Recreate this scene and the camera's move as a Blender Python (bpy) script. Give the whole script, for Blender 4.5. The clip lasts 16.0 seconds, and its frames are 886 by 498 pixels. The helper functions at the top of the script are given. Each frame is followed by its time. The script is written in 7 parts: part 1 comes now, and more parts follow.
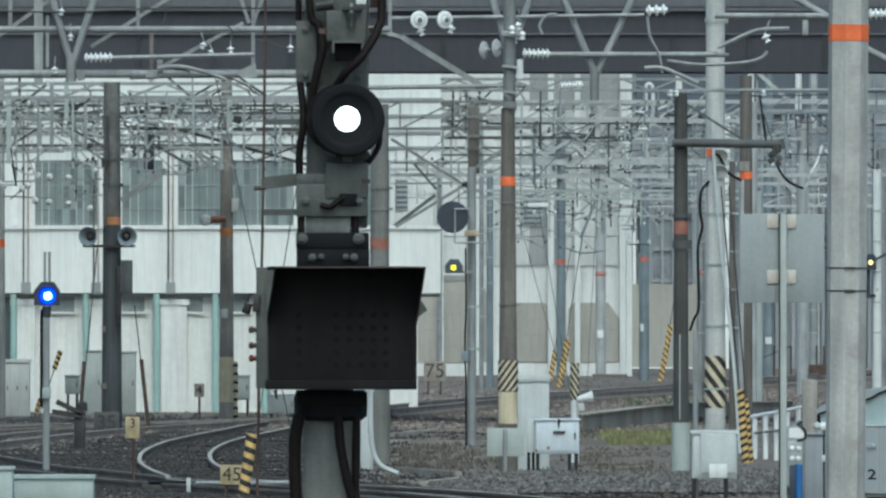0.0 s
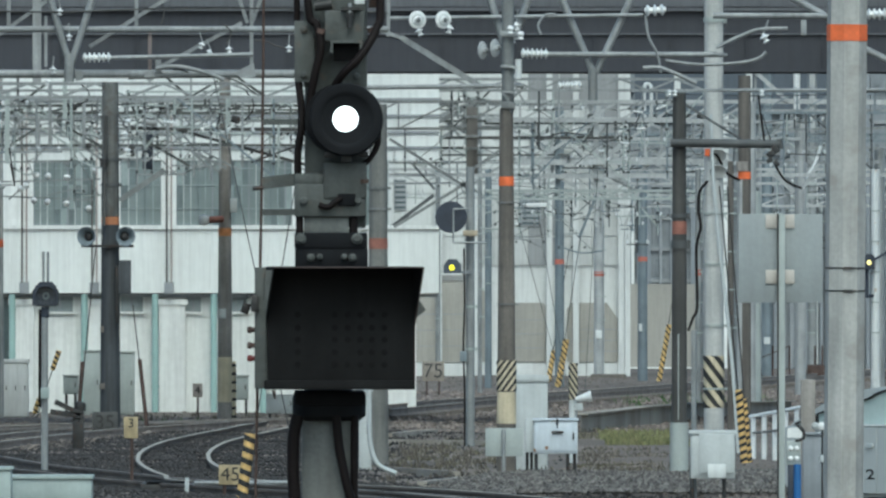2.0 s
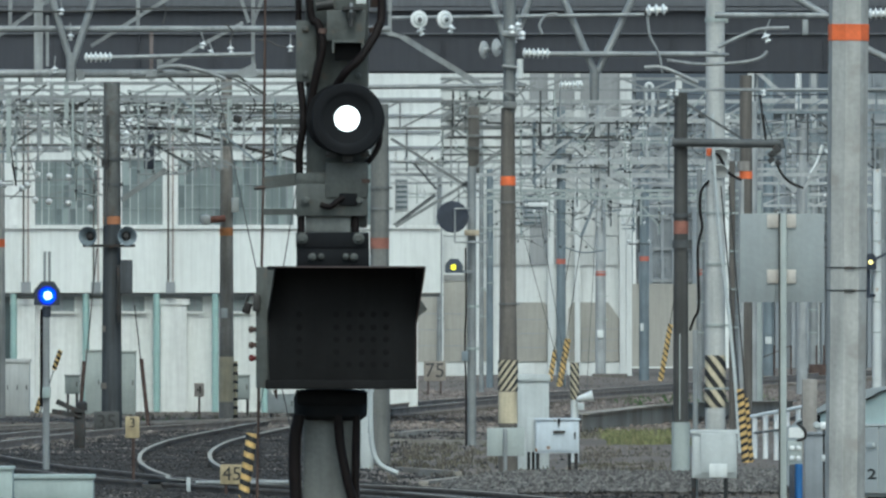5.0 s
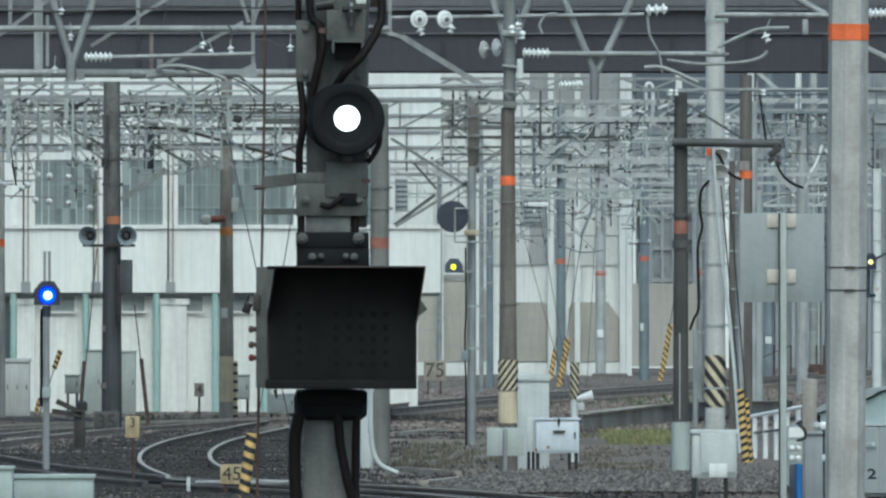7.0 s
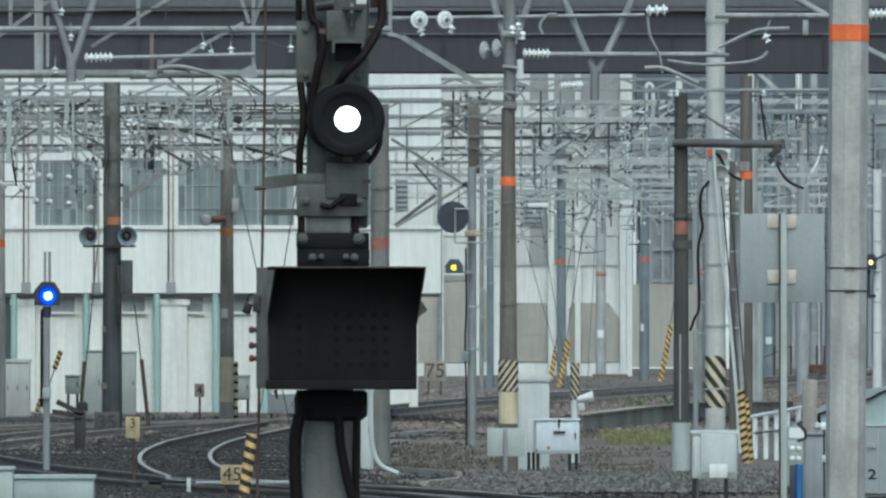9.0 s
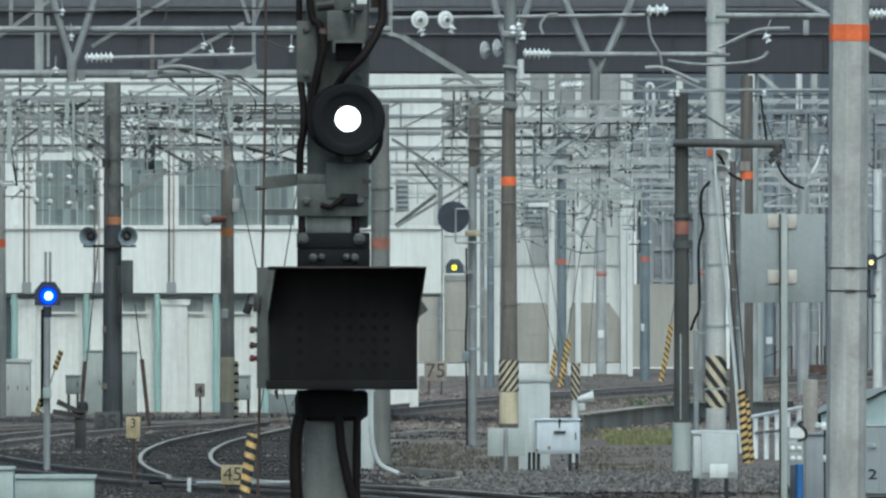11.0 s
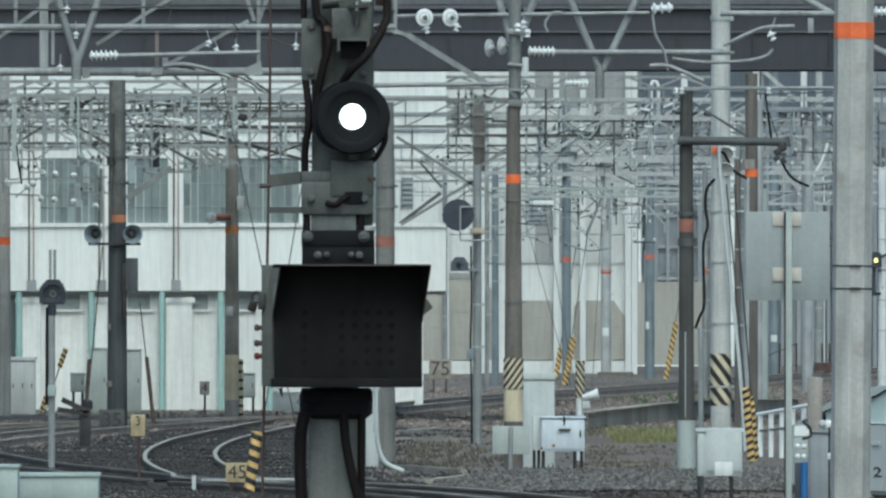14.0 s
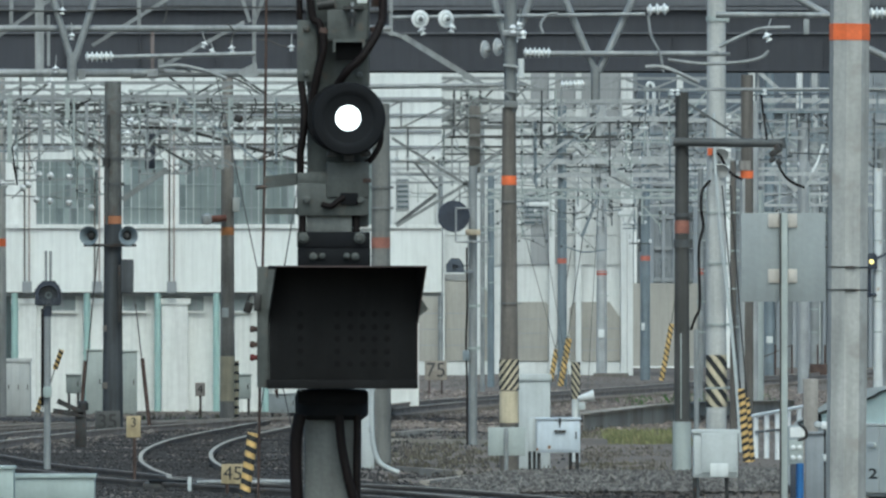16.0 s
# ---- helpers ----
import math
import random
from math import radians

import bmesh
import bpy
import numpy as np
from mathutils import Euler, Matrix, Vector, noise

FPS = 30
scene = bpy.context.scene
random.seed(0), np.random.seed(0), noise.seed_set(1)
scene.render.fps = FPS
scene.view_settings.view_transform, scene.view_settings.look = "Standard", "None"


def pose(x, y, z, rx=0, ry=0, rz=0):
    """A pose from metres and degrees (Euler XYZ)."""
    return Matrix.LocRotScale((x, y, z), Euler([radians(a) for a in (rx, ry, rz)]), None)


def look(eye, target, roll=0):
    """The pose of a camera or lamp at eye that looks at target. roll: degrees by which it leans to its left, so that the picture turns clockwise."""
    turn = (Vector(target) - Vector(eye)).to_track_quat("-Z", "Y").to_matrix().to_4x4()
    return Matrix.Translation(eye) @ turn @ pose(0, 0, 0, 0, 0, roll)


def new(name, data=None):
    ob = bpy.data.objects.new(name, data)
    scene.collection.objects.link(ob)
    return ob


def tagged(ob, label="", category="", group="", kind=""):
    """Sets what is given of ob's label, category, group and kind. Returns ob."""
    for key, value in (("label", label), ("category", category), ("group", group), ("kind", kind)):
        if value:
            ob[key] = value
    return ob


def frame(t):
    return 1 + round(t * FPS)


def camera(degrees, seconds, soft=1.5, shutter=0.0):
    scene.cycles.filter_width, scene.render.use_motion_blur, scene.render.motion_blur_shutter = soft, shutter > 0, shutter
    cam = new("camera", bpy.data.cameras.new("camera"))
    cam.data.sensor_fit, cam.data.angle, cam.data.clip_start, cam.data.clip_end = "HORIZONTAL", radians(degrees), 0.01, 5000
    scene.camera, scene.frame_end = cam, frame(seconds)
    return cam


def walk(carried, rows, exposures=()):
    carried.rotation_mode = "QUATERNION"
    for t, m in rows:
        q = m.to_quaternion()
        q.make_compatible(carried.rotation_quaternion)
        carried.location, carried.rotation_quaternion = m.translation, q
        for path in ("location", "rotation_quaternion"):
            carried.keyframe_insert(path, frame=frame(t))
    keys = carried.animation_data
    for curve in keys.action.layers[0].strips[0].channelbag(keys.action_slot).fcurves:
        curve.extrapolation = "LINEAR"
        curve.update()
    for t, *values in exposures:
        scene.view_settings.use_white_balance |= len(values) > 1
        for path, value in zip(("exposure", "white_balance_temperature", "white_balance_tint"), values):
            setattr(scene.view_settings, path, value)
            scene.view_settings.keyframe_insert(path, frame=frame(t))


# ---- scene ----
# a long lens on a railway yard, from a platform end, on a dull wet day
cam = camera(4.0, 16.0, soft=2.45)
SWAY = (  # seconds, degrees to the left, degrees up
    (0.0, 0.0, 0.0), (0.5, -0.0032, -0.0004), (1.0, -0.0043, 0.0), (1.5, 0.0, -0.0004), (2.0, -0.0071, 0.0),
    (2.5, -0.0028, 0.0), (3.0, 0.0046, -0.0002), (3.5, -0.0034, 0.0036), (4.0, -0.0010, 0.0), (6.5, 0.0, -0.0021),
    (7.0, -0.0003, -0.0025), (7.5, 0.0045, -0.0035), (8.0, 0.0046, -0.0040), (8.5, -0.0034, -0.0002), (9.0, 0.0010, 0.0),
    (11.5, 0.0045, -0.0002), (12.0, 0.0084, -0.0003), (12.5, 0.0081, -0.0003), (13.0, 0.0123, -0.0038), (13.5, 0.0084, -0.0028),
    (14.0, 0.0244, -0.0099), (14.5, 0.0123, -0.0065), (15.0, 0.0056, -0.0043), (15.5, -0.0110, 0.0036),
    (16.0, 0.0046, -0.0038))
walk(cam, [(t, pose(0, 0, 2.6, 90.2016 + up, 0, left)) for t, left, up in SWAY],
     exposures=[(0.0, 0.14, 5740, -8), (6.3, 0.145, 5740, -8), (7.0, 0.155, 5740, -8), (9.0, 0.14, 5740, -8), (11.5, 0.15, 5740, -8), (12.0, 0.175, 5740, -8),
                (12.5, 0.225, 5740, -8), (13.1, 0.205, 5740, -8), (14.0, 0.155, 5740, -8), (16.0, 0.155, 5740, -8)])

# overcast light
world = bpy.data.worlds.new("sky")
scene.world = world
world.use_nodes = True
sky = world.node_tree.nodes.new("ShaderNodeTexSky")
sky.sky_type, sky.sun_disc = "NISHITA", False
sky.sun_elevation, sky.sun_rotation = radians(50), radians(176)
sky.air_density, sky.dust_density, sky.ozone_density = 1.0, 4.0, 1.0
world.node_tree.links.new(sky.outputs[0], world.node_tree.nodes["Background"].inputs[0])
world.node_tree.nodes["Background"].inputs[1].default_value = 0.15
sun = new("sun", bpy.data.lights.new("sun", "SUN"))
sun.data.energy, sun.data.angle, sun.data.color = 0.9, radians(40), (1.0, 0.97, 0.93)
sun.matrix_world = look((4, -60, 110), (0, 0, 0))


# ---- materials ----
def mat(name, col, rough=0.6, metal=0.0, var=0.3, scale=2.0, bump=0.15, fine=40.0, streak=0.0, tint=None, stain=0.0, spec=0.5):
    """Base colour broken up at two scales, with optional rain streaks down the surface and stains of another tint."""
    m = bpy.data.materials.new(name)
    m.use_nodes = True
    n, l = m.node_tree.nodes, m.node_tree.links
    b = n["Principled BSDF"]
    tc, info = n.new("ShaderNodeTexCoord"), n.new("ShaderNodeObjectInfo")
    shift = n.new("ShaderNodeVectorMath")
    shift.operation = "ADD"
    wide = n.new("ShaderNodeMath")
    wide.operation = "MULTIPLY"
    wide.inputs[1].default_value = 37.0
    l.new(info.outputs["Random"], wide.inputs[0])
    l.new(tc.outputs["Object"], shift.inputs[0])
    l.new(wide.outputs[0], shift.inputs[1])

    def noise_at(s, detail, stretch=None):
        t = n.new("ShaderNodeTexNoise")
        t.inputs["Scale"].default_value, t.inputs["Detail"].default_value = s, detail
        if stretch:
            mp = n.new("ShaderNodeMapping")
            mp.inputs["Scale"].default_value = stretch
            l.new(shift.outputs[0], mp.inputs[0])
            l.new(mp.outputs[0], t.inputs["Vector"])
        else:
            l.new(shift.outputs[0], t.inputs["Vector"])
        return t.outputs["Fac"]

    def ramp(src, a, c, lo, hi):
        r = n.new("ShaderNodeMapRange")
        r.inputs[1].default_value, r.inputs[2].default_value = a, c
        r.inputs[3].default_value, r.inputs[4].default_value = lo, hi
        l.new(src, r.inputs[0])
        return r.outputs[0]

    def times(a, c):
        t = n.new("ShaderNodeMath")
        t.operation = "MULTIPLY"
        l.new(a, t.inputs[0])
        l.new(c, t.inputs[1])
        return t.outputs[0]

    big, small = noise_at(scale, 4.0), noise_at(fine, 3.0)
    value = times(ramp(big, 0.3, 0.7, 1 - var, 1 + var * 0.6), ramp(small, 0.25, 0.75, 1 - var * 0.6, 1 + var * 0.4))
    if streak:
        value = times(value, ramp(noise_at(6.0, 4.0, (2.2, 2.2, 0.12)), 0.42, 0.66, 1.0, 1 - streak))
    mix = n.new("ShaderNodeVectorMath")
    mix.operation = "SCALE"
    mix.inputs[0].default_value = col
    l.new(value, mix.inputs["Scale"])
    out = mix.outputs[0]
    if tint:
        mx = n.new("ShaderNodeMix")
        mx.data_type = "RGBA"
        mx.inputs[7].default_value = (*tint, 1)
        l.new(out, mx.inputs[6])
        l.new(ramp(noise_at(scale * 2.3, 5.0), 0.62 - stain * 0.3, 0.72 - stain * 0.2, 0.0, 0.85), mx.inputs[0])
        out = mx.outputs[2]
    l.new(out, b.inputs["Base Color"])
    b.inputs["Metallic"].default_value, b.inputs["Specular IOR Level"].default_value = metal, spec
    l.new(ramp(small, 0.2, 0.8, max(0.03, rough - 0.12), min(1.0, rough + 0.12)), b.inputs["Roughness"])
    if bump:
        bp = n.new("ShaderNodeBump")
        bp.inputs["Strength"].default_value, bp.inputs["Distance"].default_value = bump, 0.02
        l.new(small, bp.inputs["Height"])
        l.new(bp.outputs[0], b.inputs["Normal"])
    return m


def glow(name, col, power):
    m = bpy.data.materials.new(name)
    m.use_nodes = True
    b = m.node_tree.nodes["Principled BSDF"]
    b.inputs["Base Color"].default_value = (*[c * 0.4 for c in col], 1)
    b.inputs["Emission Color"].default_value = (*col, 1)
    b.inputs["Emission Strength"].default_value = power
    return m


concrete = mat("concrete", (0.42, 0.425, 0.41), 0.8, var=0.22, scale=1.5, fine=25, streak=0.22, tint=(0.3, 0.29, 0.27), stain=0.2)
pale_concrete = mat("pale concrete", (0.52, 0.53, 0.52), 0.8, var=0.18, scale=1.2, fine=20, streak=0.2)
old_concrete = mat("weathered concrete", (0.16, 0.145, 0.13), 0.85, var=0.3, scale=1.2, fine=20, streak=0.3)
dark_pole_mat = mat("blackened concrete", (0.054, 0.06, 0.067), 0.7, var=0.35, scale=1.0, fine=16, streak=0.35)
mid_concrete = mat("grey-brown concrete", (0.32, 0.3, 0.28), 0.85, var=0.25, scale=1.2, fine=20, streak=0.25)
umber_pole = mat("brown-black concrete", (0.074, 0.073, 0.07), 0.75, var=0.3, scale=1.0, fine=16, streak=0.3)
wall_concrete = mat("stained concrete", (0.34, 0.32, 0.285), 0.9, var=0.3, scale=0.22, fine=1.1, tint=(0.2, 0.178, 0.148), stain=0.4)
grey_steel = mat("galvanised steel", (0.3, 0.315, 0.32), 0.55, 0.2, var=0.25, scale=2, fine=30, streak=0.2)
pale_steel = mat("pale galvanised steel", (0.43, 0.446, 0.452), 0.6, 0.1, var=0.2, scale=2, fine=30, streak=0.15)
blue_steel = mat("blue-grey painted steel", (0.2, 0.24, 0.27), 0.45, 0.1, var=0.2, scale=2, fine=20, streak=0.2)
mast_grey = mat("grey-green painted steel", (0.088, 0.096, 0.092), 0.6, 0.05, var=0.3, scale=7, fine=60, streak=0.3, tint=(0.1, 0.085, 0.07), stain=0.15)
pale_mast = mat("pale grey-green steel", (0.15, 0.16, 0.154), 0.6, 0.05, var=0.25, scale=7, fine=60, streak=0.25)
box_slate = mat("bluish grey cabinet paint", (0.25, 0.272, 0.295), 0.55, var=0.1, scale=3, fine=20, streak=0.1)
plate_grey = mat("grey sign back", (0.29, 0.318, 0.325), 0.55, var=0.1, scale=2, fine=20, streak=0.08)
pole_grey = mat("dull grey concrete", (0.18, 0.183, 0.174), 0.85, var=0.25, scale=1.2, fine=20, streak=0.25)
cabinet_teal = mat("pale teal cabinet paint", (0.36, 0.425, 0.415), 0.55, var=0.12, scale=2, fine=20, streak=0.07)
black_paint = mat("matt black paint", (0.0118, 0.0127, 0.0148), 0.8, var=0.3, scale=6, fine=60, bump=0.05, spec=0.14)
dark_iron = mat("dark iron", (0.05, 0.05, 0.05), 0.5, 0.5, var=0.35, scale=6, fine=50, tint=(0.07, 0.04, 0.03), stain=0.2)
rubber = mat("black cable sheath", (0.0085, 0.0055, 0.0055), 0.65, var=0.3, scale=8, fine=60, spec=0.2)
orange = mat("orange band", (0.75, 0.16, 0.05), 0.6, var=0.2, scale=6, fine=30)
pale_orange = mat("bleached orange band", (0.62, 0.27, 0.11), 0.7, var=0.25, scale=6, fine=30)
signal_red = mat("weathered red band", (0.5, 0.15, 0.11), 0.7, var=0.25, scale=6, fine=30)
faded_orange = mat("faded orange band", (0.36, 0.15, 0.07), 0.7, var=0.3, scale=6, fine=30)
faded_red = mat("faded red band", (0.27, 0.115, 0.085), 0.7, var=0.3, scale=6, fine=30)
white_paint = mat("white painted steel", (0.66, 0.69, 0.69), 0.5, var=0.08, scale=3, fine=25, streak=0.1, tint=(0.35, 0.22, 0.13), stain=-0.12)
box_grey = mat("light grey painted steel", (0.5, 0.535, 0.54), 0.55, var=0.1, scale=3, fine=25, streak=0.08)
cabinet_grey = mat("grey-green cabinet paint", (0.37, 0.41, 0.4), 0.55, var=0.12, scale=2, fine=20, streak=0.07)
yellow_paint = mat("yellow paint", (0.74, 0.5, 0.19), 0.6, var=0.25, scale=6, fine=30, streak=0.15)
cream_paint = mat("cream paint", (0.62, 0.545, 0.39), 0.65, var=0.15, scale=4, fine=30, streak=0.2)
stripe_black = mat("black stripe", (0.025, 0.025, 0.025), 0.6, var=0.3, scale=6, fine=30)
slate_iron = mat("slate grey iron", (0.085, 0.09, 0.093), 0.65, 0.1, var=0.3, scale=3, fine=30)
rust = mat("brown rusted steel", (0.085, 0.055, 0.046), 0.75, 0.2, var=0.4, scale=5, fine=40)
upper_grey = mat("mid grey steel", (0.2, 0.21, 0.21), 0.6, 0.1, var=0.25, scale=3, fine=30, streak=0.2)
mid_taupe = mat("grey-taupe paint", (0.21, 0.2, 0.187), 0.8, var=0.2, scale=2, fine=20, streak=0.2)
mottled_grey = mat("mottled grey concrete", (0.135, 0.138, 0.135), 0.85, var=0.4, scale=2.5, fine=14, streak=0.35, tint=(0.09, 0.08, 0.07), stain=0.3)
worn_brown = mat("taupe weathered concrete", (0.14, 0.128, 0.117), 0.85, var=0.25, scale=1.2, fine=18, streak=0.25)
relay_white = mat("bluish white enamel", (0.57, 0.63, 0.69), 0.45, var=0.08, scale=3, fine=25, streak=0.1)
rust_orange = mat("orange rust", (0.3, 0.16, 0.08), 0.9, var=0.4, scale=14, fine=60)
pale_tape = mat("pale bracket paint", (0.5, 0.47, 0.43), 0.6, var=0.12, scale=6, fine=40)
porcelain = mat("white porcelain", (0.72, 0.74, 0.74), 0.25, var=0.06, scale=6, fine=30, bump=0.0)


# ---- building tools ----
def thing(name, loc, label, category, group="", kind=""):
    return_ob = new(name)
    return_ob.location = loc
    return_ob.empty_display_size = 0.1
    return tagged(return_ob, label, category, group, kind)


def mesh_of(name, bm, material, smooth=False):
    me = bpy.data.meshes.new(name)
    if smooth:
        for fc in bm.faces:
            fc.smooth = True
    bm.to_mesh(me)
    bm.free()
    me.materials.append(material)
    if smooth:
        me.set_sharp_from_angle(angle=radians(40))
    return me


def part(name, bm, material, parent, label="", smooth=True):
    """A mesh given in world coordinates, linked under a thing or under one of its parts."""
    root = parent
    while root.parent:
        root = root.parent
    bmesh.ops.translate(bm, vec=-root.location, verts=bm.verts)
    ob = new(name, mesh_of(name, bm, material, smooth))
    ob.parent = parent
    return tagged(ob, label)


def solo(name, bm, material, label, category, group="", kind="", smooth=True):
    """A thing of one mesh, its origin at its base."""
    low = min(v.co.z for v in bm.verts)
    at = sum((v.co for v in bm.verts), Vector()) / len(bm.verts)
    at.z = low
    bmesh.ops.translate(bm, vec=-at, verts=bm.verts)
    ob = new(name, mesh_of(name, bm, material, smooth))
    ob.location = at
    return tagged(ob, label, category, group, kind)


def B():
    return bmesh.new()


def box(bm, c, s, rot=(0, 0, 0), bev=0.0):
    m = pose(*c, *rot) @ Matrix.Diagonal((*s, 1))
    r = bmesh.ops.create_cube(bm, size=1.0, matrix=m)
    if bev:
        edges = list({e for v in r["verts"] for e in v.link_edges})
        bmesh.ops.bevel(bm, geom=edges, offset=bev, segments=2, affect="EDGES", profile=0.5)
    return bm


def span(bm, x0, x1, y0, y1, z0, z1, bev=0.0):
    return box(bm, ((x0 + x1) / 2, (y0 + y1) / 2, (z0 + z1) / 2), (abs(x1 - x0), abs(y1 - y0), abs(z1 - z0)), bev=bev)


def rod(bm, a, b, r, n=10, r2=None):
    a, b = Vector(a), Vector(b)
    d = b - a
    m = Matrix.Translation((a + b) / 2) @ d.to_track_quat("Z", "Y").to_matrix().to_4x4()
    bmesh.ops.create_cone(bm, cap_ends=True, segments=n, radius1=r, radius2=r if r2 is None else r2, depth=d.length, matrix=m)
    return bm


def bar(bm, a, b, w, h=None):
    """A square bar from a to b."""
    a, b = Vector(a), Vector(b)
    d = b - a
    m = Matrix.Translation((a + b) / 2) @ d.to_track_quat("Z", "Y").to_matrix().to_4x4() @ Matrix.Diagonal((w, h or w, d.length, 1))
    bmesh.ops.create_cube(bm, size=1.0, matrix=m)
    return bm


def sweep(bm, pts, r, n=8):
    """A round tube along points."""
    pts = [Vector(p) for p in pts]
    rings = []
    for i, p in enumerate(pts):
        d = (pts[min(i + 1, len(pts) - 1)] - pts[max(i - 1, 0)]).normalized()
        if i == 0:
            side = d.cross(Vector((0, 1, 0)) if abs(d.y) < 0.8 else Vector((1, 0, 0))).normalized()
        side = (side - d * side.dot(d)).normalized()
        up = d.cross(side)
        rings.append([bm.verts.new(p + side * (r * math.cos(k * math.tau / n)) + up * (r * math.sin(k * math.tau / n))) for k in range(n)])
    for u, v in zip(rings, rings[1:]):
        for k in range(n):
            bm.faces.new((u[k], u[(k + 1) % n], v[(k + 1) % n], v[k]))
    bm.faces.new(rings[0][::-1])
    bm.faces.new(rings[-1])
    return bm


def smooth_line(pts, steps=8):
    """Catmull-Rom through the points."""
    pts = [Vector(p) for p in pts]
    out = []
    for i in range(len(pts) - 1):
        p0, p1, p2, p3 = pts[max(i - 1, 0)], pts[i], pts[i + 1], pts[min(i + 2, len(pts) - 1)]
        for k in range(steps):
            t = k / steps
            out.append(0.5 * (2 * p1 + (p2 - p0) * t + (2 * p0 - 5 * p1 + 4 * p2 - p3) * t * t + (3 * p1 - p0 - 3 * p2 + p3) * t ** 3))
    return out + [pts[-1]]


def sag(a, b, drop, n=16):
    a, b = Vector(a), Vector(b)
    return [a.lerp(b, i / n) - Vector((0, 0, drop * 4 * (i / n) * (1 - i / n))) for i in range(n + 1)]


def lathe(bm, profile, m, n=24):
    """Profile of (radius, height) turned about the local z axis of m."""
    rings = []
    for r, h in profile:
        if r < 1e-6:
            rings.append([bm.verts.new(m @ Vector((0, 0, h)))])
        else:
            rings.append([bm.verts.new(m @ Vector((r * math.cos(k * math.tau / n), r * math.sin(k * math.tau / n), h))) for k in range(n)])
    for u, v in zip(rings, rings[1:]):
        for k in range(n):
            a, b = (u[k], u[(k + 1) % n]) if len(u) > 1 else (u[0],) * 2, (v[k], v[(k + 1) % n]) if len(v) > 1 else (v[0],) * 2
            vs = []
            for q in (*a, *b[::-1]):
                if q not in vs:
                    vs.append(q)
            if len(vs) > 2:
                bm.faces.new(vs)
    bmesh.ops.recalc_face_normals(bm, faces=bm.faces)
    return bm


def prism(bm, outline, y0, y1):
    """An outline of (x, z) carried from y0 to y1."""
    a = [bm.verts.new((x, y0, z)) for x, z in outline]
    b = [bm.verts.new((x, y1, z)) for x, z in outline]
    bm.faces.new(a)
    bm.faces.new(b[::-1])
    for i in range(len(a)):
        j = (i + 1) % len(a)
        bm.faces.new((a[j], a[i], b[i], b[j]))
    bmesh.ops.recalc_face_normals(bm, faces=bm.faces)
    return bm


FACING = Matrix.Rotation(radians(90), 4, "X")   # turns local z towards the camera (-y)


def facing(x, y, z, rx=0, rz=0):
    return Matrix.Translation((x, y, z)) @ Euler((radians(rx), 0, radians(rz))).to_matrix().to_4x4() @ FACING


def lettering(text, x, y, z, height, material, parent):
    """Built-in font, standing upright and facing the platform."""
    cu = bpy.data.curves.new("lettering", "FONT")
    cu.body, cu.size, cu.align_x, cu.align_y, cu.extrude = text, height * 1.38, "CENTER", "CENTER", 0.002
    tmp = bpy.data.objects.new("lettering", cu)
    scene.collection.objects.link(tmp)
    bpy.context.view_layer.update()
    me = bpy.data.meshes.new_from_object(tmp.evaluated_get(bpy.context.evaluated_depsgraph_get()))
    bpy.data.objects.remove(tmp)
    bm = B()
    bm.from_mesh(me)
    bpy.data.meshes.remove(me)
    bmesh.ops.transform(bm, matrix=Matrix.Translation((x, y, z)) @ FACING, verts=bm.verts)
    return part("lettering", bm, material, parent, smooth=False)


def insulator(a, direction, length, r, label="white ribbed porcelain insulator", parent=None, sheds=6):
    """Ribbed porcelain rod from a in the given direction."""
    direction = Vector(direction).normalized()
    m = Matrix.Translation(a) @ direction.to_track_quat("Z", "Y").to_matrix().to_4x4()
    prof = [(0, 0), (r * 0.45, 0)]
    for k in range(sheds):
        h = length * (k + 0.15) / sheds
        prof += [(r * 0.5, h), (r, h + length * 0.25 / sheds), (r * 0.95, h + length * 0.4 / sheds), (r * 0.5, h + length * 0.6 / sheds)]
    prof += [(r * 0.45, length), (0, length)]
    b = B()
    lathe(b, prof, m, 16)
    if parent:
        return part("insulator", b, porcelain, parent, label)
    return solo("insulator", b, porcelain, label, "insulator", "line insulators")


# ---- ground and tracks ----
earth = mat("dirty ballast and earth", (0.16, 0.135, 0.114), 0.95, var=0.45, scale=0.25, bump=0.9, fine=9, tint=(0.115, 0.1, 0.084), stain=0.5)
stone_mat = mat("grey ballast stone", (0.125, 0.118, 0.111), 0.9, var=0.35, scale=9, bump=0.3, fine=40)
brown_stone = mat("brown ballast stone", (0.2, 0.176, 0.157), 0.9, var=0.35, scale=7, bump=0.3, fine=40)
rail_side = mat("rusty rail", (0.12, 0.103, 0.092), 0.9, 0.0, var=0.4, scale=2, fine=30)
rail_top = mat("polished rail head", (0.36, 0.345, 0.305), 0.85, 0.0, var=0.15, scale=1, fine=30, bump=0.02)
rail_dull = mat("dull rusty rail head", (0.19, 0.172, 0.16), 0.75, 0.0, var=0.3, scale=1, fine=30)
oily_stone = mat("oil-blackened ballast stone", (0.042, 0.04, 0.04), 0.85, var=0.35, scale=7, bump=0.3, fine=40)
shoulder_stone = mat("reddish brown ballast stone", (0.255, 0.218, 0.195), 0.9, var=0.4, scale=7, bump=0.3, fine=40)
sleeper_mat = mat("weathered sleeper", (0.16, 0.14, 0.12), 0.9, var=0.4, scale=3, fine=20)
